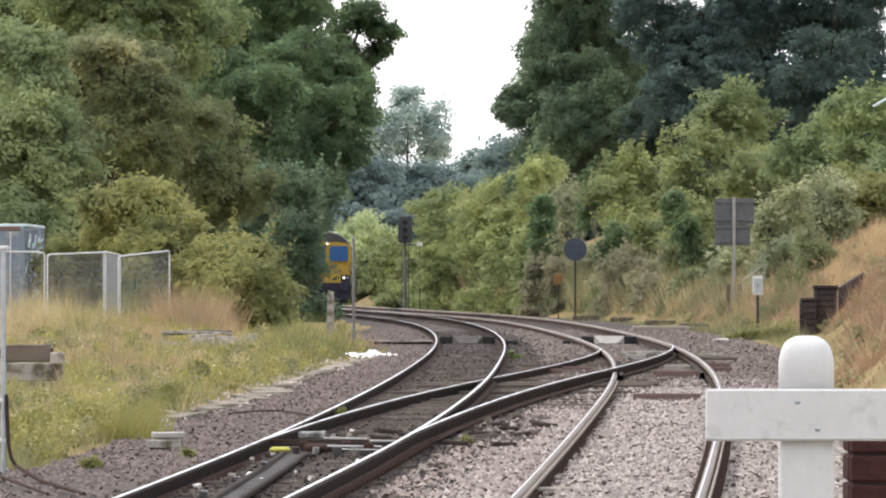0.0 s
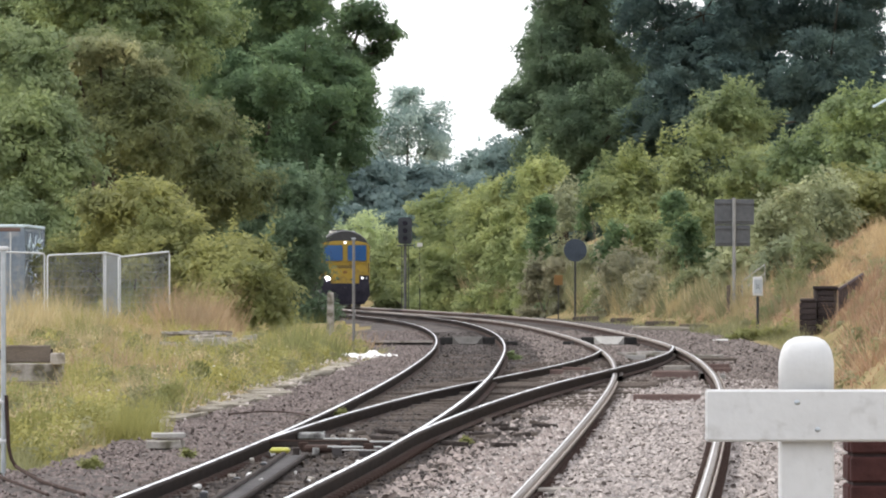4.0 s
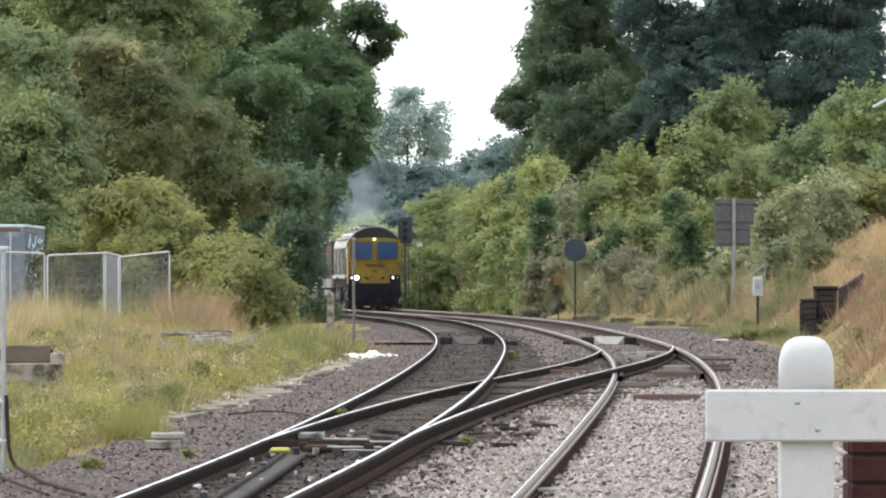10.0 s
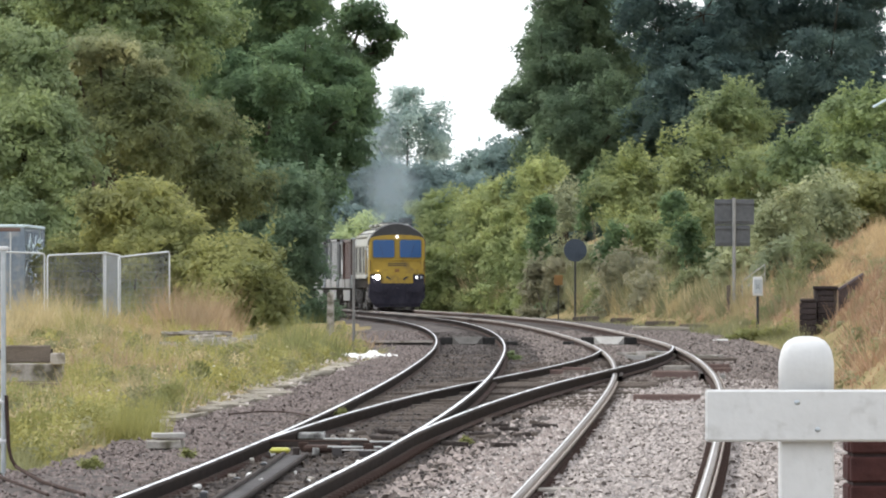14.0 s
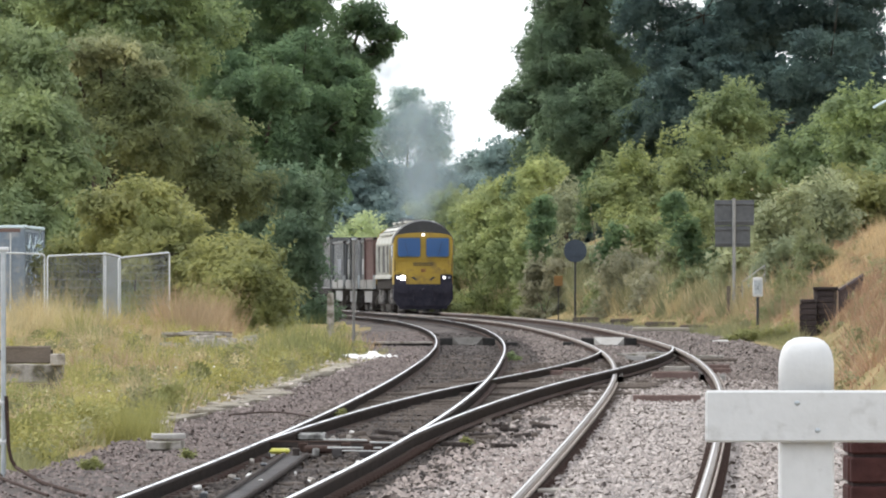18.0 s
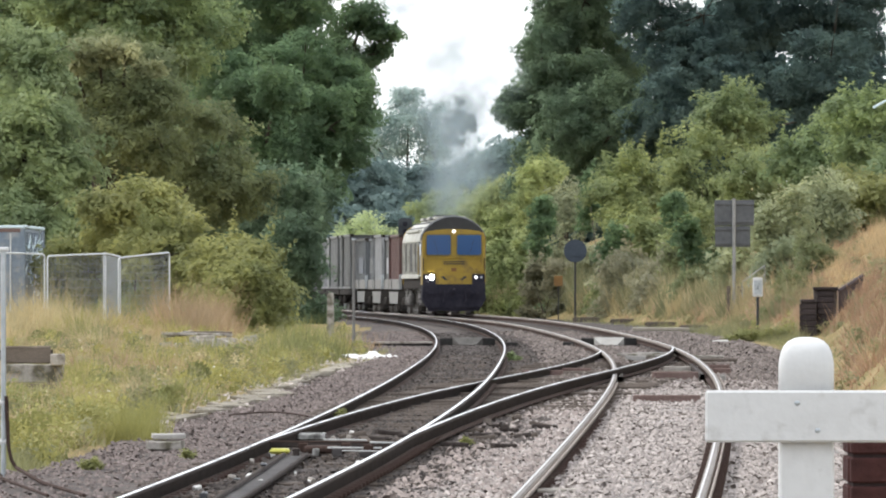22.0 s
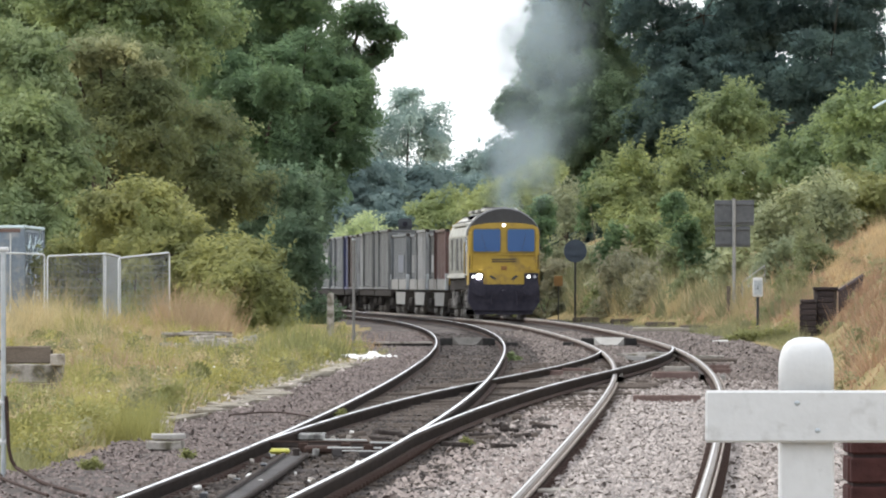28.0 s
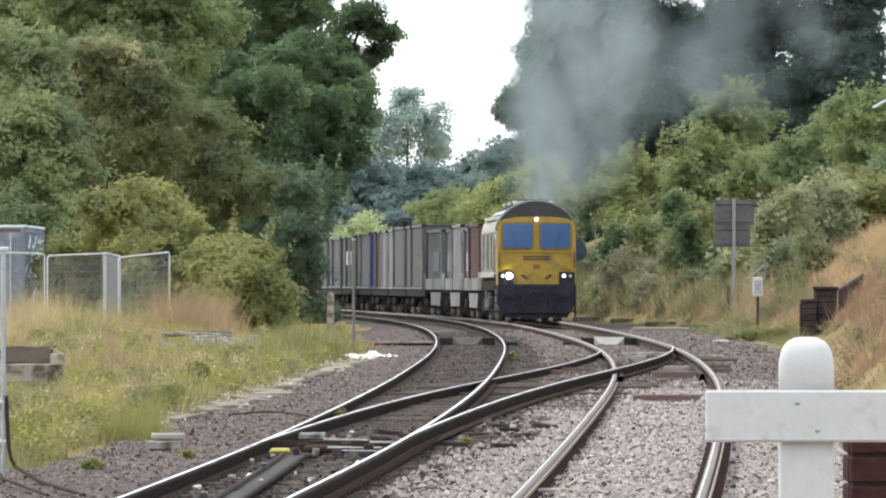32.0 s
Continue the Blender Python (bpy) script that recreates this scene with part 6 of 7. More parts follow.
for k in range(26):
    y = 112 + 24 * scrap_rng.random()
    x = float(up_x(y)) + 0.95 + 1.0 * scrap_rng.random() - 1.3 * (k % 3 == 0)
    ob = tagged(mesh_object("broken_board", block(bmesh.new(), -0.06 - 0.16 * scrap_rng.random(), 0.14, -0.05, 0.05, 0, 0.045, 0.008), (TIMBER, RAIL_RUST)[k % 2]), "dark broken board lying on dirty ballast", "board", "broken boards")
    ob.matrix_basis = pose(x, y, float(rail_z(y)) - 0.16, 0, scrap_rng.normal(0, 9), scrap_rng.normal(0, 60))
near_board = tagged(mesh_object("loose_plank", block(bmesh.new(), -0.17, 0.17, -0.3, 0.3, 0, 0.05, 0.008), PALE_CONCRETE), "pale loose plank end beside the rail", "board")
near_board.matrix_basis = pose(0.977, 97.191, rail_z_at(97.191) - 0.19)

stones("spoil_heap", 2000, 117, 134, lambda y: up_x(y) + 0.95, lambda y: up_x(y) + 1.8, STONE_DARK, 36, "dark lumps of spoil heaped beside the rails", 1.15)

# Second point machine and timbers at the far turnout
hy = 229.149
hx = float(down_x(hy))
gear2 = thing("point_rods", pose(hx, hy, float(rail_z(hy)) - 0.13), "white-painted point rods across the far turnout", "point rods")
for a, b, y in ((-0.5, 0.55, 0.0), (-0.4, 0.2, -3.0), (0.1, 0.62, -4.5), (0.8, 1.5, -7.0), (0.8, 1.35, -9.0)):
    box_part("rod", (a, b, y - 0.05, y + 0.05, 0.02, 0.08), CONCRETE, gear2, 0.01)
for k, y in enumerate((-12.0, -13.5)):
    box_part("fallen_board", (0.85, 1.6, y, y + 0.2, 0.0, 0.05), TIMBER, gear2, 0.01, "reddish board end")


for x, y, ln, wide, tall, mat in ((2.997, 151.37, 0.9, 0.1, 0.05, TIMBER_RED), (3.781, 184.002, 0.75, 0.3, 0.09, TIMBER_RED), (4.187, 198.927, 0.6, 0.12, 0.06, PALE_CONCRETE), (4.925, 202.655, 0.42, 0.14, 0.06, TIMBER_RED), (4.795, 195.312, 0.36, 0.14, 0.05, TIMBER_RED), (2.319, 196.505, 0.5, 0.14, 0.05, TIMBER_RED), (3.832, 224.728, 0.4, 0.14, 0.06, RAMP), (4.343, 234.15, 0.7, 0.12, 0.06, RAMP), (4.501, 181.866, 0.09, 0.1, 0.06, RAMP), (1.688, 191.803, 0.7, 0.2, 0.05, TIMBER_RED)):
    tt = tagged(mesh_object("turnout_timber", block(bmesh.new(), -ln / 2, ln / 2, -wide / 2, wide / 2, 0, 0.07 + tall, 0.012), mat), "weathered reddish turnout timber end on the ballast" if mat is TIMBER_RED else "pale painted board on the ballast", "timber", "turnout timbers")
    tt.matrix_basis = pose(x, y, float(rail_z(y)) - 0.2, 0, 0, 1.5)


# ---- things beside the up line ----
def tube_path(name, pts, r, mat, parent, label=""):
    bm = bmesh.new()
    for a, b in zip(pts, pts[1:]):
        tube(bm, a, b, r, seg=8)
    return part(name, bm, mat, parent, label)


def fence_panel(x0, y0, x1, y1, z_top, drop):
    """Temporary mesh fence panel: tubular frame with rounded top, fine wire infill and a concrete foot."""
    a, b = Vector((x0, y0, 0)), Vector((x1, y1, 0))
    w, turn = (b - a).length, math.degrees(math.atan2(y1 - y0, x1 - x0))
    z0 = lay(x0, y0) - 0.02
    f = thing("fence_panel", pose(x0, y0, z0, 0, 0, turn), "galvanised temporary mesh fence panel in long grass", "fence", "temporary fence")
    h = z_top - z0
    tube_part("post", (0, 0, 0), (0, 0, h - 0.08), 0.024, FENCE_STEEL, f)
    tube_part("post", (w, 0, 0), (w, 0, h - 0.08 + drop), 0.024, FENCE_STEEL, f)
    tube_path("top_rail", [(0, 0, h - 0.08), (0.03, 0, h - 0.02), (0.1, 0, h), (w - 0.1, 0, h + drop), (w - 0.03, 0, h - 0.02 + drop), (w, 0, h - 0.08 + drop)], 0.024, FENCE_STEEL, f)
    tube_part("bottom_rail", (0, 0, 0.15), (w, 0, 0.15), 0.02, FENCE_STEEL, f)
    bm = bmesh.new()
    n = max(4, int(w / 0.075))
    for k in range(1, n):
        x = w * k / n
        tube(bm, (x, 0, 0.15), (x, 0, h + drop * k / n - 0.01), 0.0048, seg=4)
    for k in range(1, 9):
        tube(bm, (0, 0, 0.15 + k * (h - 0.15) / 9), (w, 0, 0.15 + k * (h - 0.15) / 9), 0.0045, seg=4)
    part("wire_mesh", bm, WIRE_GREY, f, "fine grey wire mesh")
    for x in (0, w):
        box_part("foot", (x - 0.11, x + 0.11, -0.33, 0.33, 0, 0.13), CONCRETE, f, 0.02, "concrete foot")
    return f


fence_panel(-13.999, 303, -10.787, 306, 2.133, -0.1)
fence_panel(-10.745, 307, -9.256, 310, 1.983, 0.07)
fence_panel(-9.3, 310, -8.944, 313.2, 2.068, -0.08)
fence_panel(-8.868, 309, -7.55, 312, 1.942, 0.15)

# Blue-grey steel container used as a site store, end on, with scrawls down its long side
cab_x, cab_y, cab_wide, cab_long = -12.32, 332.0, 2.44, 12.2
cz = lay(cab_x, cab_y)
cabin = thing("site_cabin", pose(cab_x, cab_y, cz, 0, 0, -0.7), "blue-grey steel site cabin with pale roof and scrawled graffiti", "cabin")
ch = 2.86 - cz
box_part("wall_end", (-cab_wide, 0, 0.0, 0.06, 0, ch), BLUEGREY, cabin)
box_part("wall_back", (-cab_wide, 0, cab_long - 0.06, cab_long, 0, ch), BLUEGREY, cabin)
for x in (-0.06, -cab_wide):
    side_wall = box_part("wall_side", (x, x + 0.06, 0.06, cab_long - 0.06, 0, ch), BLUEGREY, cabin)
    for k in range(34):
        y = 0.2 + k * (cab_long - 0.4) / 34
        box_part("wall_rib", (x - 0.025 if x < -1 else 0.002, x - 0.002 if x < -1 else 0.027, y, y + 0.16, 0.1, ch - 0.1), BLUEGREY, side_wall)
box_part("roof", (-cab_wide - 0.04, 0.05, -0.05, cab_long + 0.04, ch, ch + 0.09), PALE_ROOF, cabin, 0.02, "pale blue-white roof")
for y in (-0.04, cab_long - 0.1):
    box_part("corner_post", (-0.09, 0.04, y, y + 0.13, 0, ch), BLUEGREY, cabin, 0.01)
for k in range(2):
    x0 = -1.18 - 1.14 * k
    leaf = box_part("door", (x0, x0 + 1.1, -0.045, -0.003, 0.12, ch - 0.12), BLUEGREY, cabin, 0.01)
    for x in (x0 + 0.3, x0 + 0.8):
        tube_part("lock_rod", (x, -0.07, 0.15), (x, -0.07, ch - 0.15), 0.028, FENCE_STEEL, leaf, seg=6, label="pale steel lock rod")
box_part("lintel", (-cab_wide, -0.1, -0.05, -0.004, ch - 0.11, ch - 0.002), TIMBER_RED, cabin, 0.005, "rusty red lintel")
scrawl = np.random.default_rng(4)
for k in range(80):
    y, z = 1.0 + 10.0 * scrawl.random(), ch * (0.3 + 0.55 * scrawl.random())
    tube_part("graffiti_stroke", (0.03, y, z), (0.03, y + scrawl.normal(0, 1.1), z + scrawl.normal(0, 0.22)), 0.022, PALE_ROOF, cabin, seg=5)

# Concrete stub and slim pole where the train comes into view
stub = thing("concrete_post", on_ground(-2.716, 273), "short square concrete post beside the line", "post")
part("shaft", shell_post(0.085, 1.009 - lay(-2.716, 273)), CONCRETE, stub)
pole = thing("marker_pole", on_ground(-1.991, 252), "slim grey steel pole beside the line", "pole")
tube_part("pole", (0, 0, 0), (0, 0, 2.195 - lay(-1.991, 252)), 0.034, POLE_GREY, pole, 0.032, 10)
box_part("cap", (-0.05, 0.05, -0.05, 0.05, 2.195 - lay(-1.991, 252), 2.233 - lay(-1.991, 252)), GALV, pole, 0.01)
box_part("base", (-0.12, 0.12, -0.12, 0.12, 0, 0.08), CONCRETE, pole, 0.02)

# Crumpled white plastic sheeting
lx, ly = -1.558, 236.0
bm = bmesh.new()
bmesh.ops.create_grid(bm, x_segments=26, y_segments=16, size=0.5)
for v in bm.verts:
    x, y = v.co.x, v.co.y
    n1 = noise.noise(Vector((x * 5, y * 5, 3.1)))
    v.co.x, v.co.y = x * 1.0 + 0.05 * n1, y * 2.2
    v.co.z = -0.02 + (0.07 + 0.12 * max(0, noise.noise(Vector((x * 4.5, y * 3, 0)))) + 0.09 * abs(noise.noise(Vector((x * 11, y * 8, 7)))) + 0.08 * math.exp(-((x - 0.12) / 0.1) ** 2)) * 0.75 * max(0, 1 - (2 * y) ** 2) ** 0.5
litter = tagged(mesh_object("plastic_sheet", bm, PLASTIC), "crumpled white plastic sheeting lying on the verge", "litter")
litter.matrix_basis = on_ground(lx, ly, 8)
sol = litter.modifiers.new("thickness", "SOLIDIFY")
sol.thickness = 0.004


def baulk(name, label, x, y, length, wide, tall, turn, mat, lift=0.0, tilt=0.0):
    """A squared beam lying on the ground; old timbers have a plate at each end."""
    t = thing(name, pose(x, y, lay(x, y) + lift, 0, tilt, turn), label, "beam")
    bm = block(bmesh.new(), -length / 2, length / 2, -wide / 2, wide / 2, 0, tall, min(0.015, tall * 0.12))
    bmesh.ops.subdivide_edges(bm, edges=[e for e in bm.edges if e.calc_length() > length * 0.6], cuts=5)
    for v in bm.verts:
        v.co += Vector((0, noise.noise(v.co * 3) * 0.015, noise.noise(v.co * 4 + Vector((5, 0, 0))) * 0.015 if v.co.z > 0.02 else 0))
    part("beam", bm, mat, t)
    for s in (-1, 1) if name in ("timber_baulk", "spare_sleeper") else ():
        box_part("end_plate", (s * length / 2 - 0.03 * (s < 0), s * length / 2 + 0.03 * (s > 0), -wide * 0.3, wide * 0.3, tall * 0.2, tall * 0.8), RAIL_RUST, t, 0.005)
    return t


BEAM_BROWN = surface("weathered_brown_beam", (0.085, 0.068, 0.054), (0.24, 0.20, 0.165), 0.9, grain=20, patch=2, bump=0.5, spread=0.3, stretch=(1, 5, 5))
# Old beams stacked in the long grass
baulk("concrete_beam", "weathered grey concrete beam stacked in long grass", -5.989, 165, 0.9, 0.5, 0.27, 0, CONCRETE, 0.1)
baulk("timber_baulk", "weathered brown timber baulk on a concrete beam", -6.088, 165.1, 0.72, 0.45, 0.25, 2, BEAM_BROWN, 0.375)
baulk("concrete_beam", "short pale concrete beam end in the grass", -5.61, 164.6, 0.2, 0.5, 0.17, 0, PALE_CONCRETE, 0.375)
baulk("timber_baulk", "dark rotten timber under the stacked beams", -5.849, 164.4, 0.55, 0.4, 0.1, 4, TIMBER, 0.0)
baulk("timber_plank", "long pale plank lying in the grass", -4.66, 128, 0.9, 0.3, 0.1, 8, PALE_CONCRETE, 0.06, -8)
baulk("timber_plank", "thin pale plank in the grass", -4.303, 124, 0.5, 0.2, 0.06, 6, CONCRETE, 0.02, -5)
for x in (-5.62, -4.95, -5.3):
    baulk("concrete_block", "short concrete block under a board on the verge", x, 254.5, 0.2, 0.3, 0.26, 0, PALE_CONCRETE, 0.0)
for k, (px, yy, ln, turn, z) in enumerate(((-5.95, 254, 0.7, 3, 0.5), (-5.3, 254.6, 1.1, -2, 0.62), (-5.2, 253.6, 0.9, 5, 0.34), (-5.6, 253, 1.5, 1, 0.1), (-4.85, 253.2, 0.4, 4, 0.2), (-5.9, 252.2, 0.7, -6, 0.02))):
    baulk("old_board", "grey weathered board in a heap on the verge", px, yy, ln, 0.3, 0.09, turn, (CONCRETE, TIMBER, PALE_CONCRETE)[k % 3], z * 0.5, (-6, 1, 5, 0, 50, 2)[k])
baulk("concrete_post", "pale leaning concrete post holding up old boards", -4.84, 254.0, 0.11, 0.2, 0.34, 0, CONCRETE, 0.0, 6)
baulk("old_board", "long pale board across a heap on the verge", -5.52, 253.8, 1.6, 0.25, 0.06, 2, PALE_CONCRETE, 0.3, 1)
# Pale broken rubble in the grass beside the boards
waste_rng = np.random.default_rng(143)
for k in range(22):
    yy = 238 + 16 * waste_rng.random()
    bit = 0.1 + 0.28 * waste_rng.random() ** 2
    baulk("rubble_piece", "broken pale concrete lying in the verge grass", -0.0168 * yy - 1.25 * waste_rng.random(), yy, bit, 0.2, 0.24 + 0.14 * waste_rng.random(), 60 * waste_rng.random() - 30, (PALE_CONCRETE, RAMP, CONCRETE)[k % 3], 0.02, waste_rng.normal(0, 9))
# Two slabs at the ballast edge
baulk("concrete_slab", "flat concrete slab with pale top at the ballast edge", -2.823, 115, 0.35, 0.8, 0.09, -2, CONCRETE, 0.03)
baulk("concrete_slab", "flat concrete slab with pale top at the ballast edge", -2.8, 115.3, 0.33, 0.7, 0.05, 3, RAMP, 0.135)
# Loose black cable
cable = thing("loose_cable", pose(0, 0, 0), "loose black cable lying over the ballast", "cable")
cpts = []
for k in range(15):
    w = k / 14
    x, y = -2.55 + 0.95 * w, 135 + 3.2 * math.sin(w * 3.0) - 1.5 * w
    cpts.append((x, y, float(rail_z(y)) - 0.13))
tube_path("cable", cpts, 0.010, RAIL_FOOT, cable)

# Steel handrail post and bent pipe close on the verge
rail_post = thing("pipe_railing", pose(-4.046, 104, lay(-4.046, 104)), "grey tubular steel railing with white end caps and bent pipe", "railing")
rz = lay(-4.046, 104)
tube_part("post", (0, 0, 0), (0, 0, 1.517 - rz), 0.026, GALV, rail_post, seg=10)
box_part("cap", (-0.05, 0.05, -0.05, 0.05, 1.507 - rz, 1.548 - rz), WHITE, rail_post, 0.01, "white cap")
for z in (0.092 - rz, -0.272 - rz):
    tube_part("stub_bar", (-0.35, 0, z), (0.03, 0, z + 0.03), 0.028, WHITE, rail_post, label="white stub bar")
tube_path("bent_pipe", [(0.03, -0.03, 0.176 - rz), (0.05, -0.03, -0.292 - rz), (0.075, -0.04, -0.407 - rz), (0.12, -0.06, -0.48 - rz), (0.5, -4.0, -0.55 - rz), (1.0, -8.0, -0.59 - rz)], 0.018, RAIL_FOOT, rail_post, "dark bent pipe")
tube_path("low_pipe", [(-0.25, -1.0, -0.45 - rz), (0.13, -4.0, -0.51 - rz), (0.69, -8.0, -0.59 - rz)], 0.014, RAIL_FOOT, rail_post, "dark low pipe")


# ---- things beside the down line ----
# Colour light signal seen from the front, unlit
sx, sy = -1.809, 540.0
sz = lay(sx, sy)
signal = thing("railway_signal", pose(sx, sy, sz), "dark colour light signal on a slim post", "signal")
tube_part("post", (0, 0, 0), (0, 0, 3.171 - sz), 0.075, POLE_GREY, signal, 0.07, 10)
head = part("signal_head", shifted(plate(rounded(-0.33, 0.33, 3.117 - sz, 4.386 - sz, 0.14), 0.22), y=-0.1), SIGNAL_GREY, signal, "black signal head")
for k in range(3):
    z = 3.387 - sz + k * 0.36
    tube_part("lens_hood", (0, -0.32, z), (0, -0.1, z), 0.12, BLACK, head, seg=12)
box_part("platform", (-0.4, 0.4, -0.2, 0.5, 3.009 - sz, 3.063 - sz), SIGNAL_GREY, signal)
for s in (-1, 1):
    tube_part("ladder_rail", (s * 0.16, 0.35, 0), (s * 0.16, 0.3, 3.009 - sz), 0.02, SIGNAL_GREY, signal, seg=6)
for k in range(9):
    tube_part("ladder_rung", (-0.16, 0.33, 0.3 + k * 0.3), (0.16, 0.33, 0.3 + k * 0.3), 0.012, SIGNAL_GREY, signal, seg=5)
tx, ty = -1.117, 545.0
plate_ = thing("marker_plate", on_ground(tx, ty), "small white marker plate on a thin stake", "sign")
tube_part("stake", (0, 0, 0), (0, 0, 3.107 - lay(tx, ty)), 0.025, DARK, plate_, seg=6)
box_part("plate", (-0.13, 0.13, -0.04, -0.02, 2.998 - lay(tx, ty), 3.189 - lay(tx, ty)), PLASTIC, plate_)

# Round speed sign seen from behind, and a small orange sign
dx, dy = 5.054, 432.0
dz = lay(dx, dy)
disc = thing("round_sign", pose(dx, dy, dz), "back of a round dark blue sign on a slim post", "sign")
tube_part("post", (0, 0.05, 0), (0, 0.05, 2.885 - dz), 0.04, DARK, disc, seg=8)
tube_part("disc", (0, -0.02, 2.496 - dz), (0, 0.01, 2.496 - dz), 0.44, NAVY, disc, seg=28)
for z in (-0.18, 0.18):
    box_part("clamp", (-0.3, 0.3, -0.045, -0.02, 2.496 - dz + z - 0.02, 2.496 - dz + z + 0.02), NAVY, disc)
ox, oy = 4.447, 436.0
oz = lay(ox, oy)
small = thing("orange_sign", pose(ox, oy, oz), "small faded orange square sign on a thin post", "sign")
tube_part("post", (0, 0, 0), (0, 0, 1.549 - oz), 0.03, DARK, small, seg=6)
box_part("board", (-0.17, 0.17, -0.05, -0.03, 1.156 - oz, 1.549 - oz), ORANGE, small, 0.01)

# Large sign seen from behind
bx_, by_ = 8.961, 348.0
bz = lay(bx_, by_)
board = thing("railway_sign", pose(bx_, by_, bz), "back of a weathered railway sign with two boards on one post", "sign")
tube_part("post", (0, 0, -0.1), (0, 0, 3.862 - bz), 0.055, PALE_POLE, board, 0.055, 10)
for a, b, z0, z1 in ((-0.6, 0.62, 3.027 - bz, 3.81 - bz), (-0.58, 0.5, 2.366 - bz, 3.01 - bz)):
    p_ = box_part("board", (a, b, 0.07, 0.1, z0, z1), SIGN_BACK, board, 0.01)
    for w in (0.12, 0.82):
        z = z0 + (z1 - z0) * w
        box_part("stiffener", (a, b, 0.03, 0.07, z, z + 0.06), SIGN_BACK, p_, 0.005)
for s in (-1, 1):
    box_part("timber_stake", (s * 0.17 - 0.06, s * 0.17 + 0.06, -0.1, 0.05, -0.1, 1.165 - bz), TIMBER, board, 0.01, "dark timber stake")
stair = thing("step_handrail", pose(bx_ + 0.2, by_ - 2, lay(bx_ + 0.2, by_ - 2)), "grey steel handrail beside the bank", "handrail")
hz0 = lay(bx_ + 0.2, by_ - 2)
tube_part("upright", (0.0, 0, 0), (0.0, 0, 1.286 - hz0), 0.02, PALE_POLE, stair, seg=6)
tube_part("upright", (0.75, 2, 0), (0.75, 2, 1.805 - hz0), 0.02, PALE_POLE, stair, seg=6)
tube_part("hand_bar", (0.0, 0, 1.286 - hz0), (0.75, 2, 1.805 - hz0), 0.02, PALE_POLE, stair, seg=6)
tube_part("hand_bar", (0.0, 0, 1.01 - hz0), (0.75, 2, 1.529 - hz0), 0.02, PALE_POLE, stair, seg=6)
kx, ky = 8.856, 318.0
kz = lay(kx, ky)
cabinet = thing("lineside_box", pose(kx, ky, kz), "small pale grey lineside box on a post", "equipment box")
tube_part("post", (0, 0, -0.1), (0, 0, 0.866 - kz), 0.04, DARK, cabinet, seg=8)
bx2 = box_part("case", (-0.14, 0.14, -0.1, 0.1, 0.866 - kz, 1.407 - kz), WHITE, cabinet, 0.02)
box_part("door", (-0.11, 0.11, -0.112, -0.1, 0.93 - kz, 1.327 - kz), GALV, bx2, 0.005)
for a, b in ((-0.05, 0.05), (0.05, -0.05)):
    tube_part("mark", (a, -0.116, 1.041 - kz), (b, -0.116, 1.216 - kz), 0.005, DARK, bx2, seg=4)

# Stepped brick wing wall in the bank
WING = surface("purple_grey_brickwork", (0.065, 0.052, 0.058), (0.17, 0.14, 0.145), 0.85, grain=20, patch=1.5, bump=0.4, spread=0.3)
COPING_ME = shared_block("coping_brick", (-0.08, 0.08, -0.26, 0.26, -0.04, 0.04), WING, 0.012)
wall = thing("wing_wall", pose(0, 0, 0), "dark stepped engineering brick wing wall in the bank", "wall")
BRICK_ME = shared_block("brick", (-0.213, 0.213, -0.1, 0.1, -0.068, 0.068), ENGINEERING, 0.01)
for c, (x0, x1, top, yy) in enumerate(((9.13, 9.461, 0.811, 288.0), (9.461, 10.051, 1.128, 288.2))):
    base = min(lay(x0, yy), -0.082) - 0.1
    box_part("core", (x0, x1, yy + 0.02, yy + 0.5, base, top - 0.02), MORTAR, wall)
    rows = int((top - base) / 0.15)
    n = max(1, round((x1 - x0) / 0.44))
    for r in range(rows):
        for k in range(n):
            piece("brick", BRICK_ME, wall, pose(x0 + (k + 0.5) * (x1 - x0) / n, yy, top - 0.15 * (r + 0.5) - 0.08))
    box_part("coping", (x0 - 0.02, x1 + 0.02, yy - 0.14, yy + 0.5, top - 0.06, top + 0.02), ENGINEERING, wall, 0.015)

bm = bmesh.new()
ends = [(10.101, 288.6, 1.041), (10.45, 289.0, 1.25), (10.77, 289.6, 1.44)]
rows_ = [[bm.verts.new((x, y + dy_, z_)) for dy_, z_ in ((0, lay(x, y) - 0.3), (0, z), (0.45, z), (0.45, lay(x, y) - 0.3))] for x, y, z in ends]
for a, b in zip(rows_, rows_[1:]):
    for i in range(4):
        bm.faces.new((a[i], b[i], b[(i + 1) % 4], a[(i + 1) % 4]))
bm.faces.new(rows_[0]), bm.faces.new(rows_[-1][::-1])
bmesh.ops.recalc_face_normals(bm, faces=bm.faces)
part("sloping_wing", bm, WING, wall, "weathered purple-grey sloping wing")
for (x0, y0, z0), (x1, y1, z1) in zip(ends, ends[1:]):
    n = 3
    for k in range(n):
        p = (k + 0.5) / n
        q = piece("coping_brick", COPING_ME, wall, pose(x0 + (x1 - x0) * p, y0 + (y1 - y0) * p + 0.2, z0 + (z1 - z0) * p + 0.01, 0, -math.degrees(math.atan2(z1 - z0, x1 - x0)), 0))

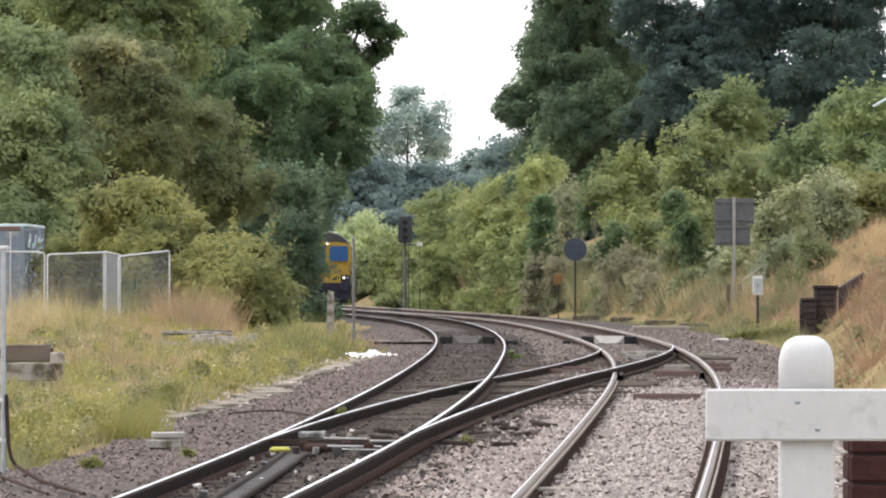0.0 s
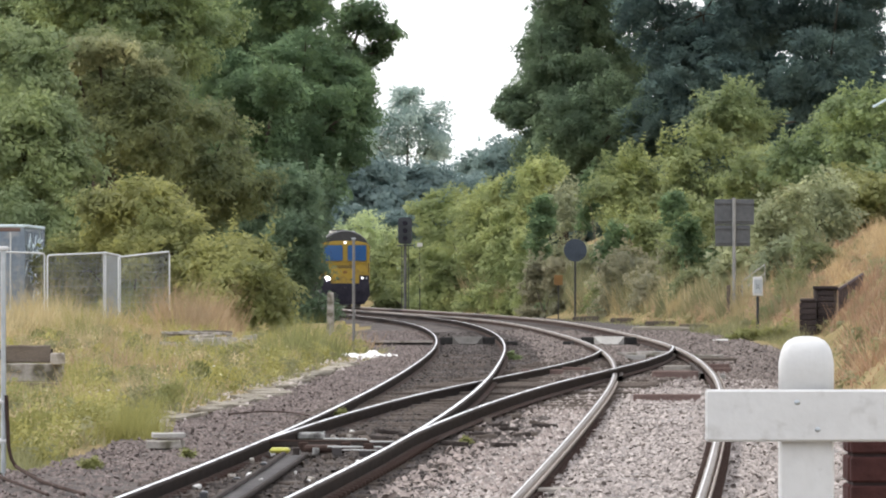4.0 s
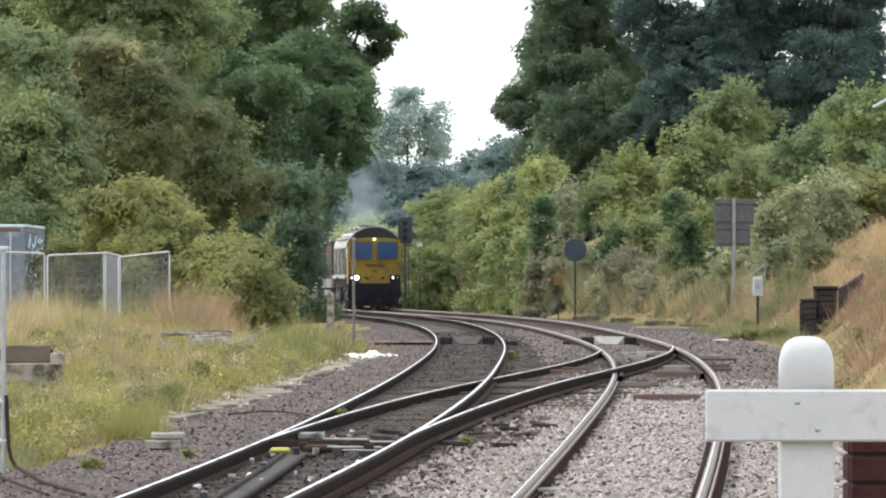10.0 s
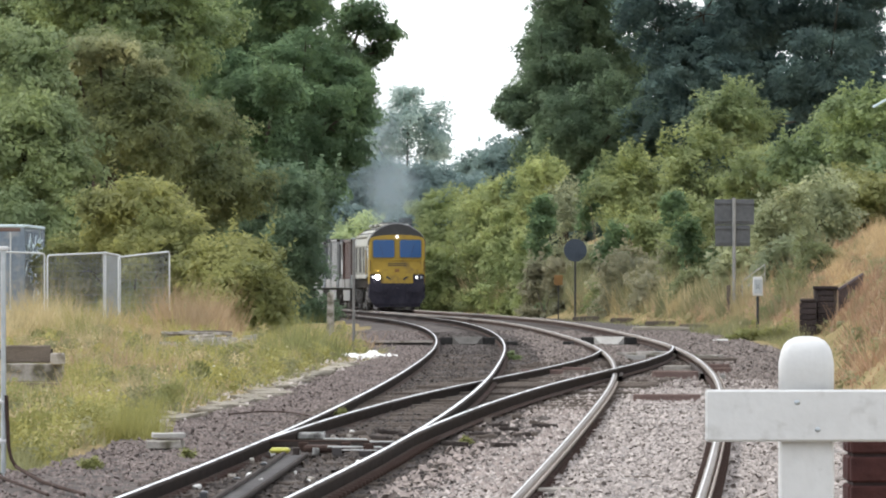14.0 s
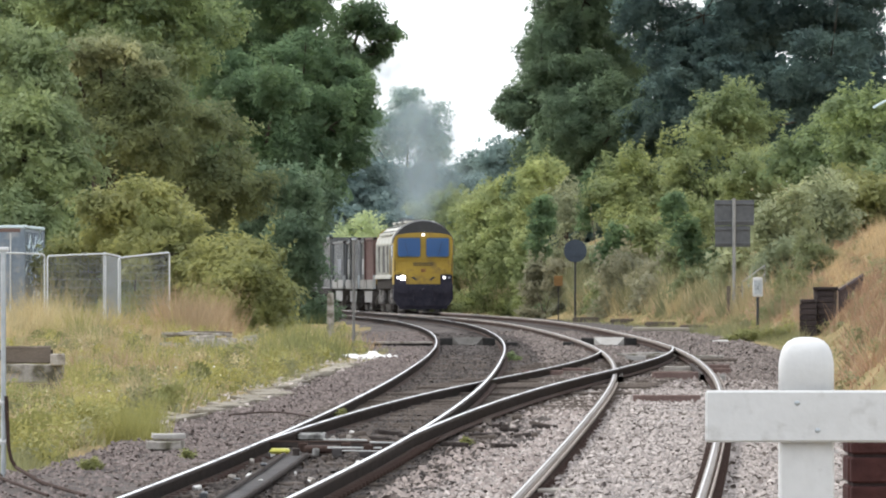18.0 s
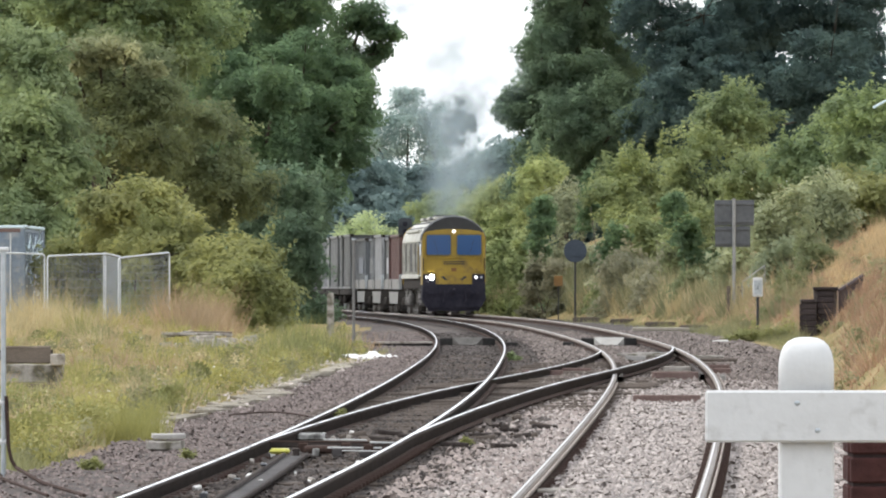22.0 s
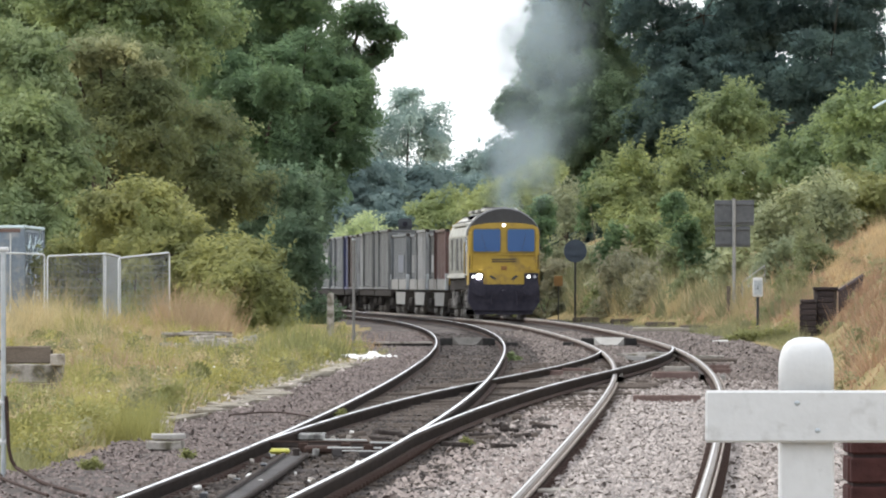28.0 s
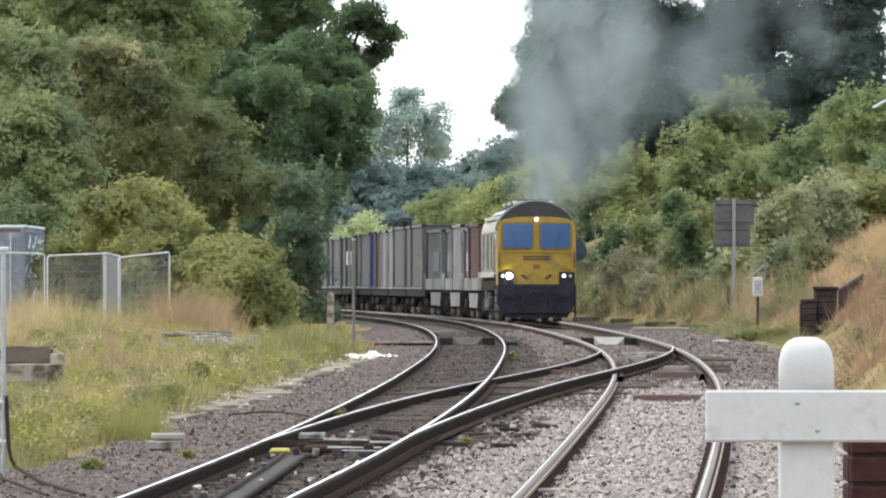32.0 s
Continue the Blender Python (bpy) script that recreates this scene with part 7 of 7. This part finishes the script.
# Spare sleepers lying beside the down line
for x, y, ln, turn in ((4.28, 473, 0.85, 2), (5.33, 421, 0.95, -1), (7.68, 346, 0.85, 1), (6.39, 403, 0.78, 2), (7.16, 372, 0.98, -2), (3.05, 520, 0.8, 1)):
    baulk("spare_sleeper", "dark spare timber sleeper lying beside the line", x, y, ln, 0.3, 0.17, turn, TIMBER, 0.02)
lx0, ly0 = 6.724, 335.346
baulk("concrete_kerb", "long pale concrete kerb by the line", lx0, ly0, 2.2, 0.3, 0.1, 0, LID_STONE, 0.06)
lx1, ly1 = 7.006, 285.362
baulk("pale_board", "pale board on the ballast by the line", lx1, ly1, 0.4, 0.2, 0.05, 2, PLASTIC, 0.02)

# Pale handrail end high on the bank
ex, ey = 15.444, 395.0
end_rail = thing("bank_handrail", on_ground(ex, ey), "pale steel handrail end on the bank top", "handrail")
ez = lay(ex, ey)
tube_part("upright", (0.15, 0, 0), (0.15, 0, 7.737 - ez), 0.03, GALV, end_rail, seg=6)
tube_part("hand_bar", (-0.42, 0, 7.382 - ez), (0.3, 0, 7.777 - ez), 0.045, PALE_ROOF, end_rail, seg=8)

# ---- white fence close to the camera ----
wx, wy = 1.029, 32.0
wz = lay(wx, wy)
gate = thing("white_fence", pose(wx, wy, wz), "white-painted timber fence with domed post and wide rail", "fence")
shaft_top = 0.869 - wz
box_part("post", (-0.077, 0.077, -0.05, 0.1, 0, shaft_top), WHITE, gate, 0.006)
bm = bmesh.new()
half, top_z = 0.077, 1.051 - wz
prof = [(k, shaft_top + 0.001 + (top_z - shaft_top) * w) for k, w in ((1.0, 0.0), (1.0, 0.55), (0.975, 0.66), (0.92, 0.76), (0.82, 0.86), (0.66, 0.935), (0.42, 0.985), (0.2, 1.0))]
rings = []
for k, z in prof:
    pts = rounded(-half * k, half * k, -half * k, half * k, half * k * 0.35, 3)
    rings.append([bm.verts.new((x, y + 0.025, z)) for x, y in pts])
for a, b in zip(rings, rings[1:]):
    for i in range(len(a)):
        j = (i + 1) % len(a)
        bm.faces.new((a[i], a[j], b[j], b[i]))
bm.faces.new(rings[-1]), bm.faces.new(rings[0][::-1])
bmesh.ops.recalc_face_normals(bm, faces=bm.faces)
for f in bm.faces:
    f.smooth = True
part("cap", bm, WHITE, gate, "domed white post cap")
r0, r1 = 0.755 - wz, 0.902 - wz
plank = box_part("rail", (0.741 - wx, 1.6, -0.085, -0.052, r0, r1), WHITE, gate, 0.006, "wide white rail")
for x, z in ((1 - wx, 0.866 - wz), (1.058 - wx, 0.789 - wz)):
    bolt = bmesh.new()
    bmesh.ops.create_uvsphere(bolt, u_segments=10, v_segments=6, radius=0.009, matrix=Matrix.Translation((x, -0.085, z)) @ Matrix.Diagonal((1, 0.5, 0.8, 1)))
    part("bolt", bolt, GALV, plank)
box_part("post", (1.35, 1.5, -0.05, 0.1, 0, shaft_top), WHITE, gate, 0.006)

# Brick pier behind the fence
qx, qy = 1.227, 34.0
qz = lay(qx, qy)
pier = thing("brick_pier", pose(qx, qy, qz), "dark red brick pier behind the white fence", "pier")
ptop = 0.789 - qz
box_part("core", (0.006, 0.44, 0.006, 0.44, 0, ptop - 0.004), surface("sooty_mortar", (0.022, 0.015, 0.015), (0.050, 0.036, 0.034), 0.95, grain=40, patch=8, bump=0.3), pier)
PIER_BRICK = shared_block("brick", (-0.107, 0.107, -0.05, 0.05, -0.0385, 0.0385), BRICK, 0.006)
for r in range(int(ptop / 0.087)):
    z = ptop - 0.06 - r * 0.087
    for k in range(2):
        shift = 0.0 if r % 2 else -0.05
        piece("brick", PIER_BRICK, pier, pose(0.107 + k * 0.225, 0.045, z))
        piece("brick", PIER_BRICK, pier, pose(0.045, 0.107 + 0.12 + k * 0.225, z, 0, 0, 90))

# ---- small growth ----
def flowers(count, seed, y0, y1, tone, label):
    rng = np.random.default_rng(seed)
    x, y = verge(y0, y1, 0.02, 0.75)(rng, count)
    z = ground_z(x, y) + 0.12 + 0.3 * rng.random(count)
    s = 0.008 + 0.016 * rng.random(count) ** 2
    shape = np.array([(-1, 0, 0), (0, -1, 0.2), (1, 0, 0), (0, 1, 0.3), (0, 0, 0.9)], float)
    v = (shape[None] * s[:, None, None] + np.stack([x, y, z], 1)[:, None, :]).reshape(-1, 3)
    tri = np.array([(0, 1, 4), (1, 2, 4), (2, 3, 4), (3, 0, 4)])
    f = (tri[None] + 5 * np.arange(count)[:, None, None]).reshape(-1, 3)
    return tagged(raw_mesh("flower_heads", v, f, tone), label, "flowers", kind="stuff")


flowers(110, 61, 130, 290, PLASTIC, "scattered small white flower heads in the verge")
flowers(170, 65, 130, 300, CREAM, "scattered cream and yellow flower heads in the verge")
for k, (x, y, r) in enumerate(((1.358, 224.43, 0.12), (-1.224, 133.077, 0.09), (0.24, 117.213, 0.06), (-4.085, 224.43, 0.24), (-2.514, 110.765, 0.07), (-3.302, 105.835, 0.08))):
    plant("weed", "small leafy green weed growing by the track", "weed", [(x, y, lay(x, y) + r * 0.9, r * 0.8, r, r * 0.8), (x + r * 0.7, y, lay(x, y) + r * 0.5, r * 0.7, r, r * 0.5)], LEAF_MID if k % 3 == 0 else LEAF_LIGHT, 80 + k, size=0.022, clump=0.07, trunk=False, density=0.5)


# ---- a bird that crosses the line low down and drops into the grass ----
PLUMAGE = surface("dark_brown_plumage", (0.014, 0.012, 0.010), (0.040, 0.033, 0.027), 0.8, grain=60, patch=12, bump=0.2)
BEAK = surface("dull_yellow_beak", (0.22, 0.13, 0.03), (0.34, 0.21, 0.05), 0.5, grain=60, patch=12, bump=0.05)
BIRD = 1.35
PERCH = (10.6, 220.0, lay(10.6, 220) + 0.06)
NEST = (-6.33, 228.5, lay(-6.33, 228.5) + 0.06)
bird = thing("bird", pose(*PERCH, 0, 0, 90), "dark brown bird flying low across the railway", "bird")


def bird_form(rings, seg=10):
    """A rounded form along y through rings (y, half width, half height, z)."""
    return shell([(y, [(BIRD * w * math.cos(math.tau * k / seg), BIRD * (z + h * math.sin(math.tau * k / seg))) for k in range(seg)]) for y, w, h, z in [(BIRD * r[0], *r[1:]) for r in rings]])


part("body", bird_form([(-0.085, 0.008, 0.007, 0.008), (-0.055, 0.026, 0.024, 0.004), (0, 0.036, 0.036, 0), (0.045, 0.032, 0.032, 0.004), (0.075, 0.018, 0.018, 0.012)]), PLUMAGE, bird)
crown_ = part("head", bird_form([(0.06, 0.014, 0.014, 0.014), (0.078, 0.021, 0.020, 0.019), (0.098, 0.019, 0.018, 0.020), (0.112, 0.007, 0.007, 0.017)]), PLUMAGE, bird)
part("beak", bird_form([(0.109, 0.006, 0.005, 0.017), (0.134, 0.001, 0.001, 0.014)], 6), BEAK, crown_, "dull yellow beak")
part("tail", shifted(bird_form([(-0.095, 0.034, 0.003, 0), (-0.05, 0.022, 0.004, 0), (0, 0.012, 0.005, 0)], 8), y=-0.07 * BIRD, z=0.006 * BIRD), PLUMAGE, bird)
wings = []
for s in (-1, 1):
    bm = bmesh.new()
    edge = ((0, 0.035, -0.055), (0.05, 0.048, -0.062), (0.1, 0.040, -0.060), (0.145, 0.012, -0.055), (0.175, -0.022, -0.045))
    rows_ = [[bm.verts.new((s * x * BIRD, y * BIRD, z * BIRD)) for y, z in ((a, 0.003), ((a + b) / 2, 0.008 - 0.03 * x), (b, -0.001), ((a + b) / 2, 0.002 - 0.03 * x))] for x, a, b in edge]
    for p, q in zip(rows_, rows_[1:]):
        for i in range(4):
            bm.faces.new((p[i], p[(i + 1) % 4], q[(i + 1) % 4], q[i]))
    bm.faces.new(rows_[0]), bm.faces.new(rows_[-1])
    bmesh.ops.recalc_face_normals(bm, faces=bm.faces)
    wing = part("wing", bm, PLUMAGE, bird)
    wing.matrix_basis = pose(s * 0.03, 0.027, 0.024)
    wings.append((wing, s))
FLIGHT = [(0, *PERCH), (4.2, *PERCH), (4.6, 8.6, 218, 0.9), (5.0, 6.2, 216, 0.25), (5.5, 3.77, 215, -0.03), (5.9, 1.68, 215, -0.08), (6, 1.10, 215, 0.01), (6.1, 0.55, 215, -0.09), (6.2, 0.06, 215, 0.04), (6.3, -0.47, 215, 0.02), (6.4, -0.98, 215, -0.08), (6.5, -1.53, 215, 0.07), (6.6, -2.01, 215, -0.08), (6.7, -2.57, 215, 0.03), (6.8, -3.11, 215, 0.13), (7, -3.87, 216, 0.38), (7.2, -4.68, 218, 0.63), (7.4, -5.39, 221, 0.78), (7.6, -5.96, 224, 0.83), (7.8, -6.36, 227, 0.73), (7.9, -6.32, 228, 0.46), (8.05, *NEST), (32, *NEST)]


motions()
